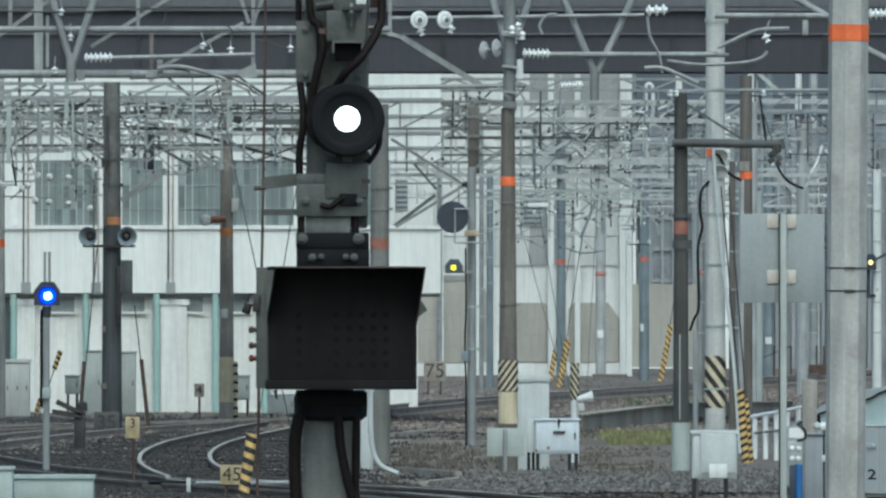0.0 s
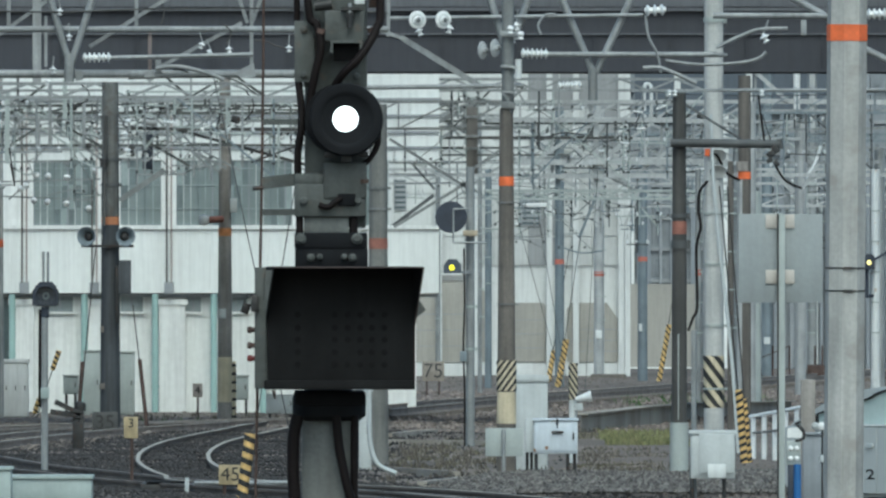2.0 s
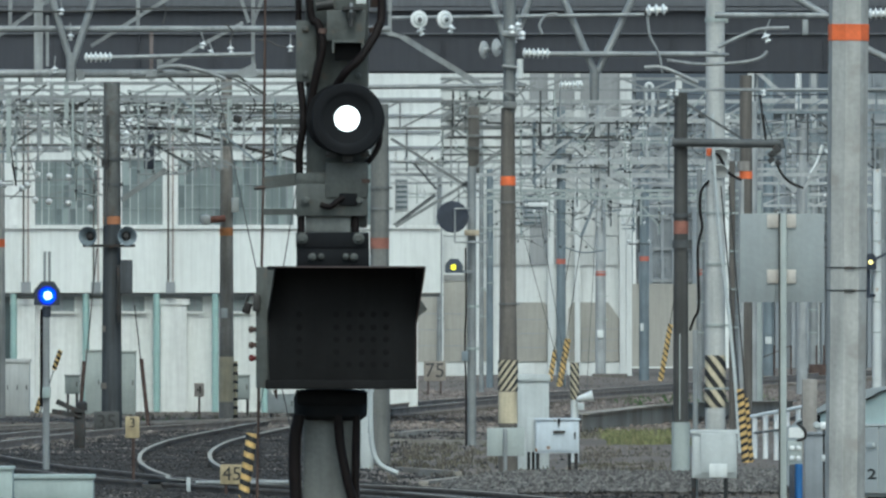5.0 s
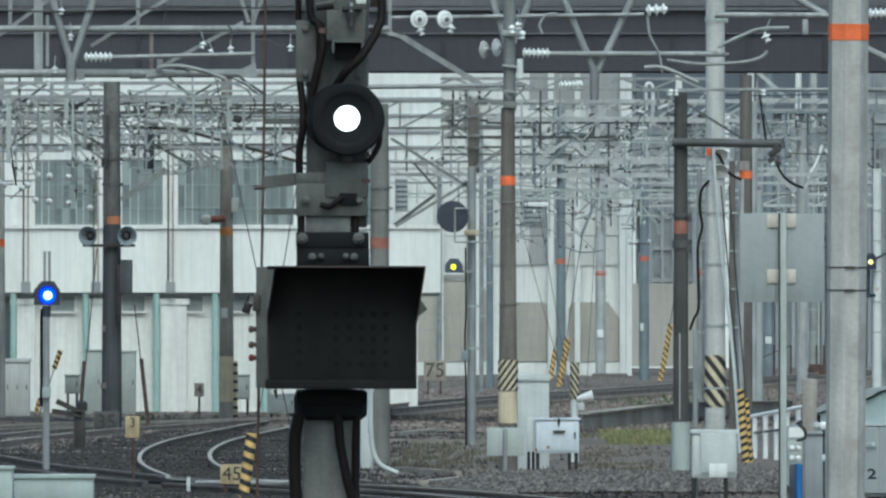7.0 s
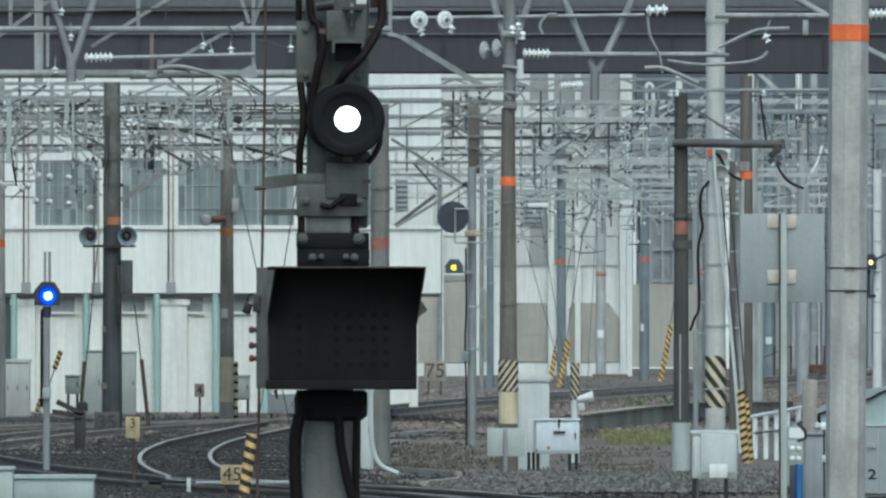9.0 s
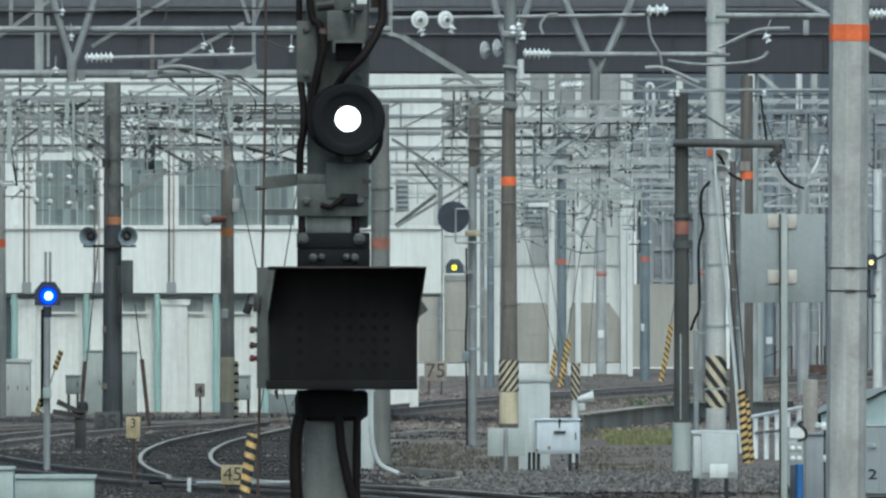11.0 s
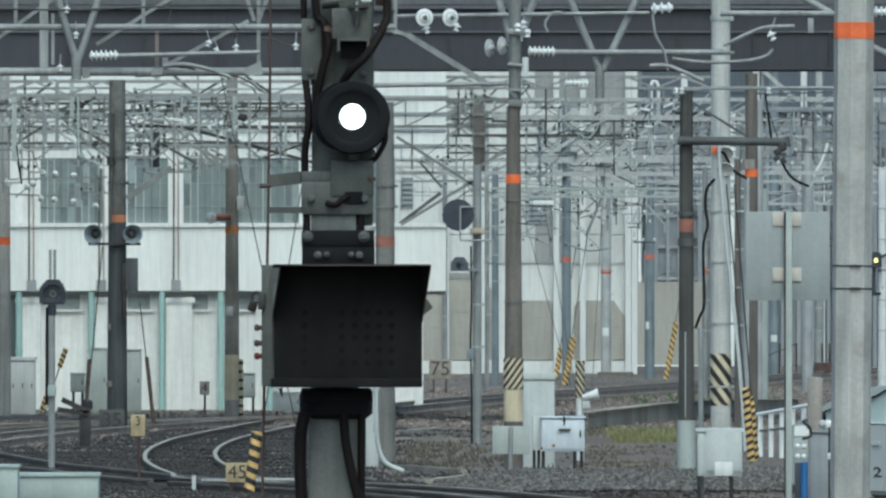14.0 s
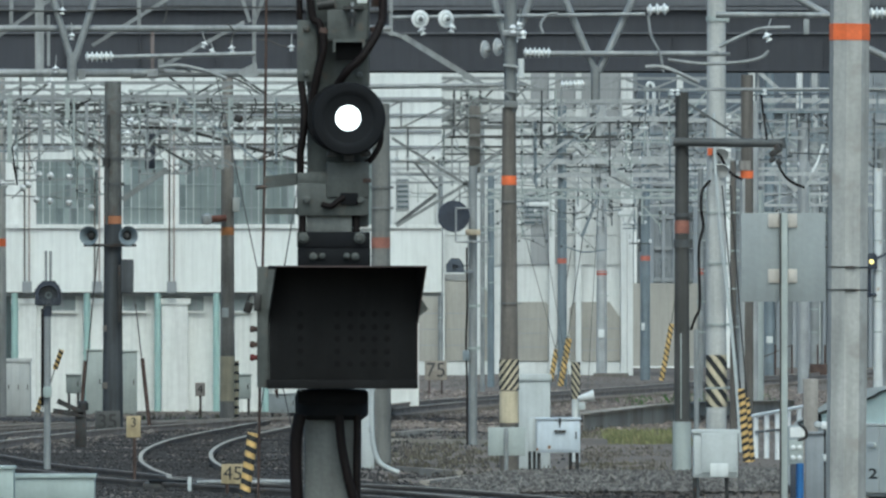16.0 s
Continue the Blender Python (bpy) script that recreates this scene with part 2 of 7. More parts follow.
grass_mat = mat("dry grass", (0.19, 0.198, 0.092), 0.9, var=0.35, scale=1.5, bump=0.0, fine=10, tint=(0.21, 0.18, 0.1), stain=0.2)
green_mat = mat("green weeds", (0.07, 0.13, 0.04), 0.9, var=0.4, scale=2, bump=0.0, fine=10)



def vary_islands(m, lo, hi):
    """Each loose piece gets its own shade."""
    n, l = m.node_tree.nodes, m.node_tree.links
    b = n["Principled BSDF"]
    src = b.inputs["Base Color"].links[0].from_socket
    geo, rg, sc = n.new("ShaderNodeNewGeometry"), n.new("ShaderNodeMapRange"), n.new("ShaderNodeVectorMath")
    rg.inputs[3].default_value, rg.inputs[4].default_value = lo, hi
    sc.operation = "SCALE"
    l.new(geo.outputs["Random Per Island"], rg.inputs[0])
    l.new(src, sc.inputs[0])
    l.new(rg.outputs[0], sc.inputs["Scale"])
    l.new(sc.outputs[0], b.inputs["Base Color"])


vary_islands(stone_mat, 0.3, 1.65)
vary_islands(shoulder_stone, 0.6, 1.3)
vary_islands(oily_stone, 0.75, 1.3)
vary_islands(brown_stone, 0.55, 1.15)
vary_islands(grass_mat, 0.6, 1.4)
vary_islands(green_mat, 0.6, 1.5)
rng = np.random.default_rng(7)


def lumps(x, y):
    return 0.05 * noise.noise(Vector((x * 0.5, y * 0.35, 0))) + 0.025 * noise.noise(Vector((x * 1.7, y * 1.2, 4)))


def ground():
    bm = B()
    xs = [-2500, -400, -60] + [-16 + i * 0.5 for i in range(73)] + [70, 400, 2500]
    ys = [-2500, -300, 0, 60, 110] + [140 + i * 0.9 for i in range(320)] + [470, 800, 3000]
    grid = [[bm.verts.new((x, y, lumps(x, y) if -16 <= x <= 20 and 140 <= y <= 428 else 0.0)) for x in xs] for y in ys]
    for r, s in zip(grid, grid[1:]):
        for i in range(len(xs) - 1):
            bm.faces.new((r[i], r[i + 1], s[i + 1], s[i]))
    ob = new("ground", mesh_of("ground", bm, earth, True))
    tagged(ob, "dark brown-grey yard ground of ballast and earth", "ground", kind="structure")


def scatter(name, label, material, spots, size, category="ballast"):
    """Loose stones as one sheet of small eight-sided lumps; spots: rows of x, y, z."""
    n = len(spots)
    base = np.array([(1, 0, 0), (-1, 0, 0), (0, 1, 0), (0, -1, 0), (0, 0, 1), (0, 0, -1)], float)
    tri = np.array([(0, 2, 4), (2, 1, 4), (1, 3, 4), (3, 0, 4), (2, 0, 5), (1, 2, 5), (3, 1, 5), (0, 3, 5)])
    v = base[None] * rng.uniform(0.55, 1.25, (n, 6, 1)) + rng.normal(0, 0.22, (n, 6, 3))
    turn = rng.uniform(0, math.tau, n)
    c, s = np.cos(turn)[:, None], np.sin(turn)[:, None]
    v = np.stack([v[..., 0] * c - v[..., 1] * s, v[..., 0] * s + v[..., 1] * c, v[..., 2] * 0.75], -1)
    v = v * (size * rng.uniform(0.5, 1.3, (n, 1, 1))) + np.asarray(spots)[:, None]
    fc = (tri[None] + 6 * np.arange(n)[:, None, None]).reshape(-1, 3)
    me = bpy.data.meshes.new(name)
    me.from_pydata(v.reshape(-1, 3).tolist(), [], fc.tolist())
    me.materials.append(material)
    tagged(new(name, me), label, category, kind="stuff")


def rail_mesh(bm_side, bm_top, pts):
    prof = [(-0.064, 0), (0.064, 0), (0.064, 0.012), (0.012, 0.03), (0.012, 0.11), (0.033, 0.122), (0.033, 0.148), (-0.033, 0.148), (-0.033, 0.122), (-0.012, 0.11), (-0.012, 0.03), (-0.064, 0.012)]
    top = [(-0.031, 0.13), (0.031, 0.13), (0.031, 0.155), (-0.031, 0.155)]
    for bm, pr in ((bm_side, prof), (bm_top, top)):
        rings = []
        for i, p in enumerate(pts):
            d = (pts[min(i + 1, len(pts) - 1)] - pts[max(i - 1, 0)]).normalized()
            side = Vector((d.y, -d.x, 0))
            rings.append([bm.verts.new(p + side * u + Vector((0, 0, w))) for u, w in pr])
        for a, b in zip(rings, rings[1:]):
            for k in range(len(pr)):
                bm.faces.new((a[k], a[(k + 1) % len(pr)], b[(k + 1) % len(pr)], b[k]))


rail_brown = mat("brown weathered rail", (0.27, 0.232, 0.207), 0.9, 0.0, var=0.3, scale=2, fine=30)


def track(line, label, head, z, side=None, sleepers=True, gauge=1.067):
    """Two rails on sleepers along a centre line of (x, y)."""
    pts = smooth_line([(x, y, z) for x, y in line], 10)
    th = thing("railway_track", pts[0], label, "railway track", "yard tracks", "structure")
    for off in (-gauge / 2, gauge / 2):
        moved = []
        for i, p in enumerate(pts):
            d = (pts[min(i + 1, len(pts) - 1)] - pts[max(i - 1, 0)]).normalized()
            moved.append(p + Vector((d.y, -d.x, 0)) * off)
        s, t = B(), B()
        rail_mesh(s, t, moved)
        r = part("rail", s, side or rail_side, th, smooth=False)
        part("rail_head", t, head, r, "worn rail head", smooth=False)
    if sleepers:
        bm, run = B(), 0.0
        for p, q in zip(pts, pts[1:]):
            d = (q - p)
            while run + 0.62 <= d.length + 1e-6 and len(bm.verts) < 4000:
                run += 0.62
                c = p + d.normalized() * run
                box(bm, (c.x, c.y, z - 0.06), (2.0, 0.22, 0.13), (0, 0, math.degrees(math.atan2(-d.x, d.y))))
            run -= d.length
        if len(bm.verts):
            tagged(part("sleepers", bm, sleeper_mat, th, smooth=False), kind="stuff")
    return pts


ground()
TRACKS = [
    ([(-1.60, 261.5), (-2.55, 251.2), (-3.09, 242.4), (-3.47, 232.8), (-3.81, 223.9), (-4.10, 214.4), (-4.19, 205.7), (-4.17, 199.0), (-4.09, 193.5), (-3.91, 186.5), (-3.60, 179.3), (-3.23, 173.1), (-2.90, 168.5), (-0.75, 161.6), (0.75, 154.1), (1.9, 146.0)], "curved turnout track with pale shiny rails", rail_top, -0.03),
    ([(-12.5, 205.0), (-8.44, 229.5), (-7.58, 234.4), (-6.65, 238.5), (-5.66, 241.6), (-4.23, 245.9), (-2.4, 251.0)], "rusty siding before the white building", rail_top, 0.0, rail_brown),
    ([(-9.6, 180.0), (-7.89, 209.4), (-7.53, 215.1), (-6.65, 227.6), (-5.72, 235.4), (-4.6, 243.0)], "brown rusty siding joining another", rail_top, 0.0, rail_brown),
    ([(-8.6, 206.0), (-7.33, 194.2), (-6.13, 183.3), (-5.16, 177.5), (-3.98, 169.9), (-2.60, 164.0), (-1.05, 158.2), (0.2, 152.5)], "dark siding track with rusty rails", rail_dull, -0.03),
    ([(-1.60, 261.5), (-0.62, 271.7), (1.04, 289.4), (4.98, 319.8), (7.08, 338.3), (10.28, 366.1), (13.3, 390.0), (17.5, 417.0)], "main line track on low ballast", rail_top, 0.07, rail_brown),
]
LINES = [track(*row) for row in TRACKS]


def ballast():
    spots = []
    for pts in LINES:
        for p, q in zip(pts, pts[1:]):
            n = int(min(1400, (q - p).length * (26 if pts in (LINES[1], LINES[2], LINES[4]) else 0)))
            for _ in range(n):
                c = p.lerp(q, rng.random())
                u = rng.normal(0, 0.9)
                d = (q - p).normalized()
                c = c + Vector((d.y, -d.x, 0)) * u
                spots.append((c.x, c.y, 0.05 - 0.03 * abs(u) + lumps(c.x, c.y)))
    scatter("track_ballast", "dark dirty ballast between the rails", brown_stone, spots, 0.05)
    spots = []
    for pts in (LINES[0], LINES[3]):
        for p, q in zip(pts, pts[1:]):
            if min(p.y, q.y) > 236:
                continue
            d = (q - p).normalized()
            for _ in range(int((q - p).length * 330)):
                c = p.lerp(q, rng.random()) + Vector((d.y, -d.x, 0)) * rng.normal(0, 1.7)
                spots.append((c.x, c.y, 0.03 + lumps(c.x, c.y)))
    scatter("oily_ballast", "oil-blackened ballast round the turnout", oily_stone, spots, 0.026)
    spots = [(x, y, lumps(x, y)) for x, y in zip(rng.uniform(-13, 14, 30000), rng.uniform(150, 390, 30000)) if (x > -1.0 or y > 222 or rng.random() < 0.04) and not (-1.4 < x < 4.2 and 172 < y < 226 and rng.random() < 0.7)]
    scatter("loose_ballast", "scattered brown ballast on the yard floor", brown_stone, spots, 0.038)
    spots = [(x, y, lumps(x, y) + 0.02) for x, y in zip(rng.uniform(-2, 15, 12000), rng.uniform(236, 335, 12000))]
    scatter("shoulder_ballast", "brown ballast on the main line shoulder", shoulder_stone, spots, 0.05)
    spots = []
    for _ in range(14000):
        x, u = rng.uniform(0.0, 6.2), rng.random()
        y = 161.5 + u * 12
        edge = min(1.0, max(0.0, (x - 0.25 - 0.4 * math.sin(y * 0.4)) / 0.7))
        spots.append((x, y, 0.04 + edge * min(1.0, 0.25 + u * 1.6) * (0.12 + 0.04 * noise.noise(Vector((x * 0.8, y * 0.3, 0))))))
    scatter("gravel_bed", "heaped grey crushed stone", stone_mat, spots, 0.043, "gravel")


ballast()


def tufts(name, label, material, x0, x1, y0, y1, n, height, category="grass"):
    bm = B()
    for _ in range(n):
        x, y = rng.uniform(x0, x1), rng.uniform(y0, y1)
        if noise.noise(Vector((x * 1.1, y * 0.4, 9))) < -0.1:
            continue
        for _ in range(4):
            a, h, w = rng.uniform(0, math.tau), height * rng.uniform(0.4, 1.2), 0.012
            lean = Vector((math.cos(a), math.sin(a), 0)) * h * rng.uniform(0.1, 0.7)
            p = Vector((x + rng.normal(0, 0.05), y + rng.normal(0, 0.05), lumps(x, y)))
            bm.faces.new([bm.verts.new(v) for v in (p + Vector((-w, 0, 0)), p + Vector((w, 0, 0)), p + lean * 0.4 + Vector((w * 0.7, 0, h * 0.6)), p + lean + Vector((0, 0, h)))])
    ob = new(name, mesh_of(name, bm, material))
    tagged(ob, label, category, kind="stuff")


tufts("dry_grass", "patch of dry yellow-green grass beside the track", grass_mat, 2.9, 4.3, 217, 234, 760, 0.12)
dry_mat = mat("brown dead weeds", (0.14, 0.125, 0.104), 0.95, var=0.4, scale=2, bump=0.0, fine=10)
vary_islands(dry_mat, 0.5, 1.4)
tufts("dead_weeds", "brown dead weeds beside the gravel", dry_mat, 2.147, 3.706, 183, 213, 240, 0.07, "weeds")
tufts("dead_weeds", "brown dead weeds along the yard edge", dry_mat, -0.711, 0.982, 178, 214, 110, 0.1, "weeds")
olive_mat = mat("olive dead grass", (0.125, 0.115, 0.083), 0.95, var=0.4, scale=2, bump=0.0, fine=10)
vary_islands(olive_mat, 0.5, 1.4)
tufts("dead_grass", "olive-brown dead grass below the main line", olive_mat, -1.25, 1.6, 186, 226, 420, 0.08)
tufts("dead_grass", "dull dead grass behind the gravel", olive_mat, 1.9, 4.0, 176, 192, 330, 0.045)
tufts("dead_grass", "thin dead grass at the wall's foot", olive_mat, 2.3, 4.4, 226, 240, 160, 0.1)
tufts("dead_weeds", "thin dead stalks at the depot wall", dry_mat, -6.445, -3.128, 258, 268, 40, 0.14, "weeds")
tufts("weeds", "low green weeds on the embankment", green_mat, 4.089, 7.964, 285, 320, 130, 0.16, "weeds")
tufts("weeds", "sparse dry weeds among the ballast", dry_mat, -0.775, 0.626, 172, 215, 80, 0.13, "weeds")
tufts("weeds", "sparse weeds at the foot of the wall", green_mat, -6.179, -2.999, 240, 262, 22, 0.12, "weeds")


# ---- buildings and the bridge ----
white_clad = mat("white metal cladding", (0.8, 0.83, 0.82), 0.5, var=0.06, scale=0.4, bump=0.05, fine=6, streak=0.08)
white_wall = mat("white rendered wall", (0.78, 0.8, 0.79), 0.75, var=0.1, scale=0.5, bump=0.1, fine=8, streak=0.12)
beige_panel = mat("beige concrete panel", (0.36, 0.35, 0.32), 0.8, var=0.1, scale=0.6, fine=8, streak=0.1)
grey_panel = mat("grey cladding", (0.31, 0.33, 0.35), 0.6, var=0.12, scale=0.6, fine=8, streak=0.12)
# far wall colour lightened to carry the haze
blue_panel = mat("blue-grey cladding paled for haze", (0.255, 0.28, 0.308), 0.6, var=0.12, scale=0.5, fine=8, streak=0.12)
bridge_mat = mat("dark painted girder", (0.043, 0.046, 0.057), 0.7, 0.0, var=0.15, scale=0.5, fine=6, streak=0.12)
bridge_pale = mat("grey girder flange", (0.11, 0.115, 0.13), 0.6, 0.1, var=0.15, scale=0.5, fine=6, streak=0.15)
hall_white = mat("dull white cladding", (0.63, 0.65, 0.645), 0.6, var=0.08, scale=0.6, bump=0.05, fine=8, streak=0.1)
hall_grey = mat("pale grey cladding", (0.3, 0.31, 0.318), 0.6, var=0.08, scale=0.6, fine=8, streak=0.1)
# white_clad toned down, the dimness behind the bridge put into the colour
upper_clad = mat("white cladding dimmed below bridge", (0.76, 0.785, 0.775), 0.55, var=0.08, scale=0.5, bump=0.05, fine=7, streak=0.1)
hall_mid = mat("weathered white cladding", (0.51, 0.525, 0.52), 0.6, var=0.1, scale=0.6, bump=0.05, fine=8, streak=0.12)
slate_panel = mat("slate blue cladding", (0.088, 0.106, 0.132), 0.6, var=0.12, scale=0.5, fine=8, streak=0.12)
mesh_dark = mat("dark grey-green glazing", (0.17, 0.207, 0.216), 0.4, var=0.2, scale=1.5, bump=0.0, fine=8)
mesh_pale = mat("pale grey-green glazing", (0.32, 0.375, 0.38), 0.4, var=0.2, scale=1.5, bump=0.0, fine=8)
pale_glass = mat("dull pale window", (0.27, 0.31, 0.32), 0.3, var=0.12, scale=1, bump=0.0, fine=6)
# glass kept close to the far wall's tone, haze painted in
hazy_glass = mat("far window paled for haze", (0.235, 0.26, 0.288), 0.3, var=0.12, scale=1, bump=0.0, fine=6)
pipe_green = mat("pale green drainpipe", (0.36, 0.52, 0.5), 0.5, var=0.1, scale=2, fine=20)
window_grey = mat("dark window glass", (0.1, 0.13, 0.14), 0.15, var=0.15, scale=1, bump=0.0, fine=6)
faded_pipe = mat("faded pinkish pipe", (0.42, 0.36, 0.34), 0.6, var=0.2, scale=3, fine=20)
mesh_green = mat("grey-green glazing", (0.235, 0.28, 0.283), 0.4, var=0.12, scale=0.8, bump=0.03, fine=8)


def wall_part(name, material, parent, ux, label=""):
    b = B()
    span(b, *ux)
    return part(name, b, material, parent, label, smooth=False)


def depot():
    d = 276
    th = thing("depot_building", (-5.950, d, 0), "long white clad depot building with glazed upper band", "building")
    x0, x1 = -13.07, -0.05
    wall_part("wall", white_wall, th, (x0, -0.55, d + 0.3, d + 0.6, 0, 2.551), "recessed lower wall")
    wall_part("roof", grey_panel, th, (x0, x1, d - 0.2, d + 12, 8.255, 8.378))
    wall_part("soffit", grey_panel, th, (x0, x1, d + 0.13, d + 0.6, 2.526, 2.600))
    # fascia in narrow corrugated sheets
    x = x0
    while x < x1 - 0.1:
        w = 0.62
        for z0, z1 in ((2.612, 4.026), (5.501, 7.763)):
            b = B()
            span(b, x + 0.001, x + w - 0.001, d, d + 0.12, z0, z1)
            for k in range(6):
                span(b, x + 0.02 + k * 0.103, x + 0.07 + k * 0.103, d - 0.004, d, z0, z1)
            part("cladding_panel", b, white_clad if z0 < 5 else upper_clad, th, smooth=False)
        x += w
    for y in (180, 210, 240, 268):
        z = 8.993 - y * 0.012
        wall_part("rail_trim", grey_panel, th, (x0, x1, d - 0.05, d - 0.02, z - 0.025, z + 0.025))
    # glazed band with mullions
    wall_part("sill", white_wall, th, (x0, x1, d - 0.06, d + 0.12, 4.001, 4.088))
    for a, c in ((-12.712, -9.761), (-8.876, -7.524), (-6.983, -6.098), (-5.766, -3.245), (-2.938, -1.156)):
        win = wall_part("window", mesh_green, th, (a, c, d + 0.05, d + 0.09, 4.088, 5.501), "grey-green ribbed glazing")
        n = int((c - a) / 0.15)
        for k in range(n + 1):
            u = a + (c - a) * k / n
            wall_part("mullion", (grey_panel, box_grey, mesh_pale, box_grey, mesh_dark)[k * 3 % 5], win, (u - 0.012, u + 0.012, d + 0.0, d + 0.05, 4.088, 5.501))
            if k < n:
                for z0, z1, q in ((4.1, 4.44, 1), (4.46, 4.95, 2), (4.97, 5.49, 3)):
                    tone = (k * 5 + q * 3 + int(a * 7)) % 8
                    if tone in (1, 4, 6):
                        wall_part("pane", mesh_pale if tone == 1 else mesh_dark, win, (u + 0.016, u + (c - a) / n - 0.016, d + 0.04, d + 0.049, z0, z1))
        for z in (4.45, 4.96, 5.33):
            wall_part("transom", mesh_pale, win, (a, c, d + 0.03, d + 0.052, z - 0.01, z + 0.01))
    for a, c in ((-9.761, -8.876), (-7.524, -6.983), (-6.098, -5.766), (-3.245, -2.938)):
        wall_part("pier", white_wall, th, (a, c, d - 0.03, d + 0.12, 4.088, 5.501))
    # twin pipes down the fascia
    for u in (-9.073, -5.925, -7.548):
        for k in (-0.05, 0.05):
            b = B()
            rod(b, (u + k, d - 0.07, 2.784), (u + k, d - 0.07, 6.780), 0.018)
            part("downpipe", b, worn_brown if k < 0 else faded_pipe, th)
        wall_part("pipe_box", grey_panel, th, (u - 0.1, u + 0.1, d - 0.16, d, 2.600, 2.846))
    # pilasters, green pipes and small windows below
    for a, c in ((-9.368, -8.876), (-7.696, -7.425), (-6.147, -5.581), (-3.737, -3.245)):
        wall_part("pilaster", white_wall, th, (a, c, d + 0.1, d + 0.3, 0, 2.354))
        wall_part("pilaster_cap", white_wall, th, (a - 0.06, c + 0.06, d + 0.07, d + 0.3, 2.354, 2.477))
    for u in (-9.343, -7.770, -6.233, -4.954, -3.885):
        b = B()
        rod(b, (u, d + 0.05, 0), (u, d + 0.05, 2.588), 0.07, 12)
        for y in (560, 640, 700):
            rod(b, (u, d + 0.05, 8.993 - y * 0.012), (u, d + 0.05, 8.993 - (y + 3) * 0.012), 0.085, 12)
        part("drainpipe", b, pipe_green, th, "pale green drainpipe")
    for a, c in ((-8.581, -8.028), (-6.983, -6.503), (-5.569, -5.237), (-4.721, -4.229)):
        w = wall_part("window", pale_glass, th, (a, c, d + 0.27, d + 0.3, 2.207, 2.526))
        wall_part("window_frame", grey_panel, w, ((a + c) / 2 - 0.02, (a + c) / 2 + 0.02, d + 0.25, d + 0.27, 2.207, 2.526))
        wall_part("window_sill", white_wall, w, (a - 0.04, c + 0.04, d + 0.22, d + 0.3, 2.157, 2.207))
    wall_part("door", window_grey, th, (-9.540, -9.368, d + 0.26, d + 0.3, 0.9, 2.526), "dark glazed door")


def rear_hall():
    d = 400
    th = thing("rear_hall", (2.067, d, 0), "tall white hall with beige chamfered panels", "building")
    x0, x1 = -3.278, 5.915
    wall_part("wall", hall_white, th, (x0, x1, d, d + 0.4, 0, 10.796))
    wall_part("roof", grey_panel, th, (x0, x1, d - 0.2, d + 14, 10.796, 10.938))
    wall_part("plinth", hall_white, th, (x0, x1, d - 0.15, d, 0, 0.409))

    def chamfered(a, c, zt, zb, cut):
        b = B()
        prism(b, [(a, zb), (c, zb), (c, zt - cut), (c - cut * 0.7, zt), (a + cut * 0.3, zt), (a, zt - cut * 0.4)], d - 0.12, d)
        p = part("bay_panel", b, beige_panel, th, "beige concrete bay panel", smooth=False)
        for k in range(1, 4):
            z = zb + (zt - cut - zb) * k / 4
            wall_part("panel_joint", grey_panel, p, (a + 0.02, c - 0.02, d - 0.13, d - 0.119, z - 0.012, z + 0.012))

    chamfered(-0.820, 1.497, 2.956, 0.444, 0.5)
    chamfered(0.000, 1.033, 3.241, 2.974, 0.05)
    chamfered(2.281, 3.278, 2.315, 0.444, 0.1)
    chamfered(3.955, 5.559, 2.315, 0.444, 0.5)
    # pale upper sheets in courses
    x = x0
    while x < x1 - 0.2:
        for z0, z1 in ((3.491, 4.382), (4.417, 5.718), (5.754, 7.054), (7.090, 8.390), (8.426, 10.083)):
            wall_part("cladding_panel", hall_grey if (2.6 < x < 3.4 and z0 < 5.5) or (4.6 < x < 5.3 and z0 > 7) else hall_grey if z0 > 8.3 and x > 2.3 else hall_white if x < 0.6 or (x < 3.0 and z0 > 5.5) else hall_mid, th, (x + 0.01, x + 0.99, d - 0.06, d, z0, z1))
        x += 1.0
    for u in (-1.604, 5.666, 5.862, -0.071, 1.087, 3.403, 4.240):
        wall_part("pilaster", hall_white, th, (u - 0.09, u + 0.09, d - 0.4, d - 0.06, 0, 9.549))
    for a, c, zt, zb in ((-1.497, -1.105, 6.199, 5.237), (2.512, 3.136, 5.718, 4.738)):
        w = wall_part("vent_grille", grey_panel, th, (a, c, d - 0.12, d - 0.06, zb, zt), "grey ventilation grille")
        for k in range(6):
            z = zb + (zt - zb) * (k + 0.5) / 6
            wall_part("slat", window_grey, w, (a + 0.03, c - 0.03, d - 0.135, d - 0.12, z - 0.03, z + 0.03))


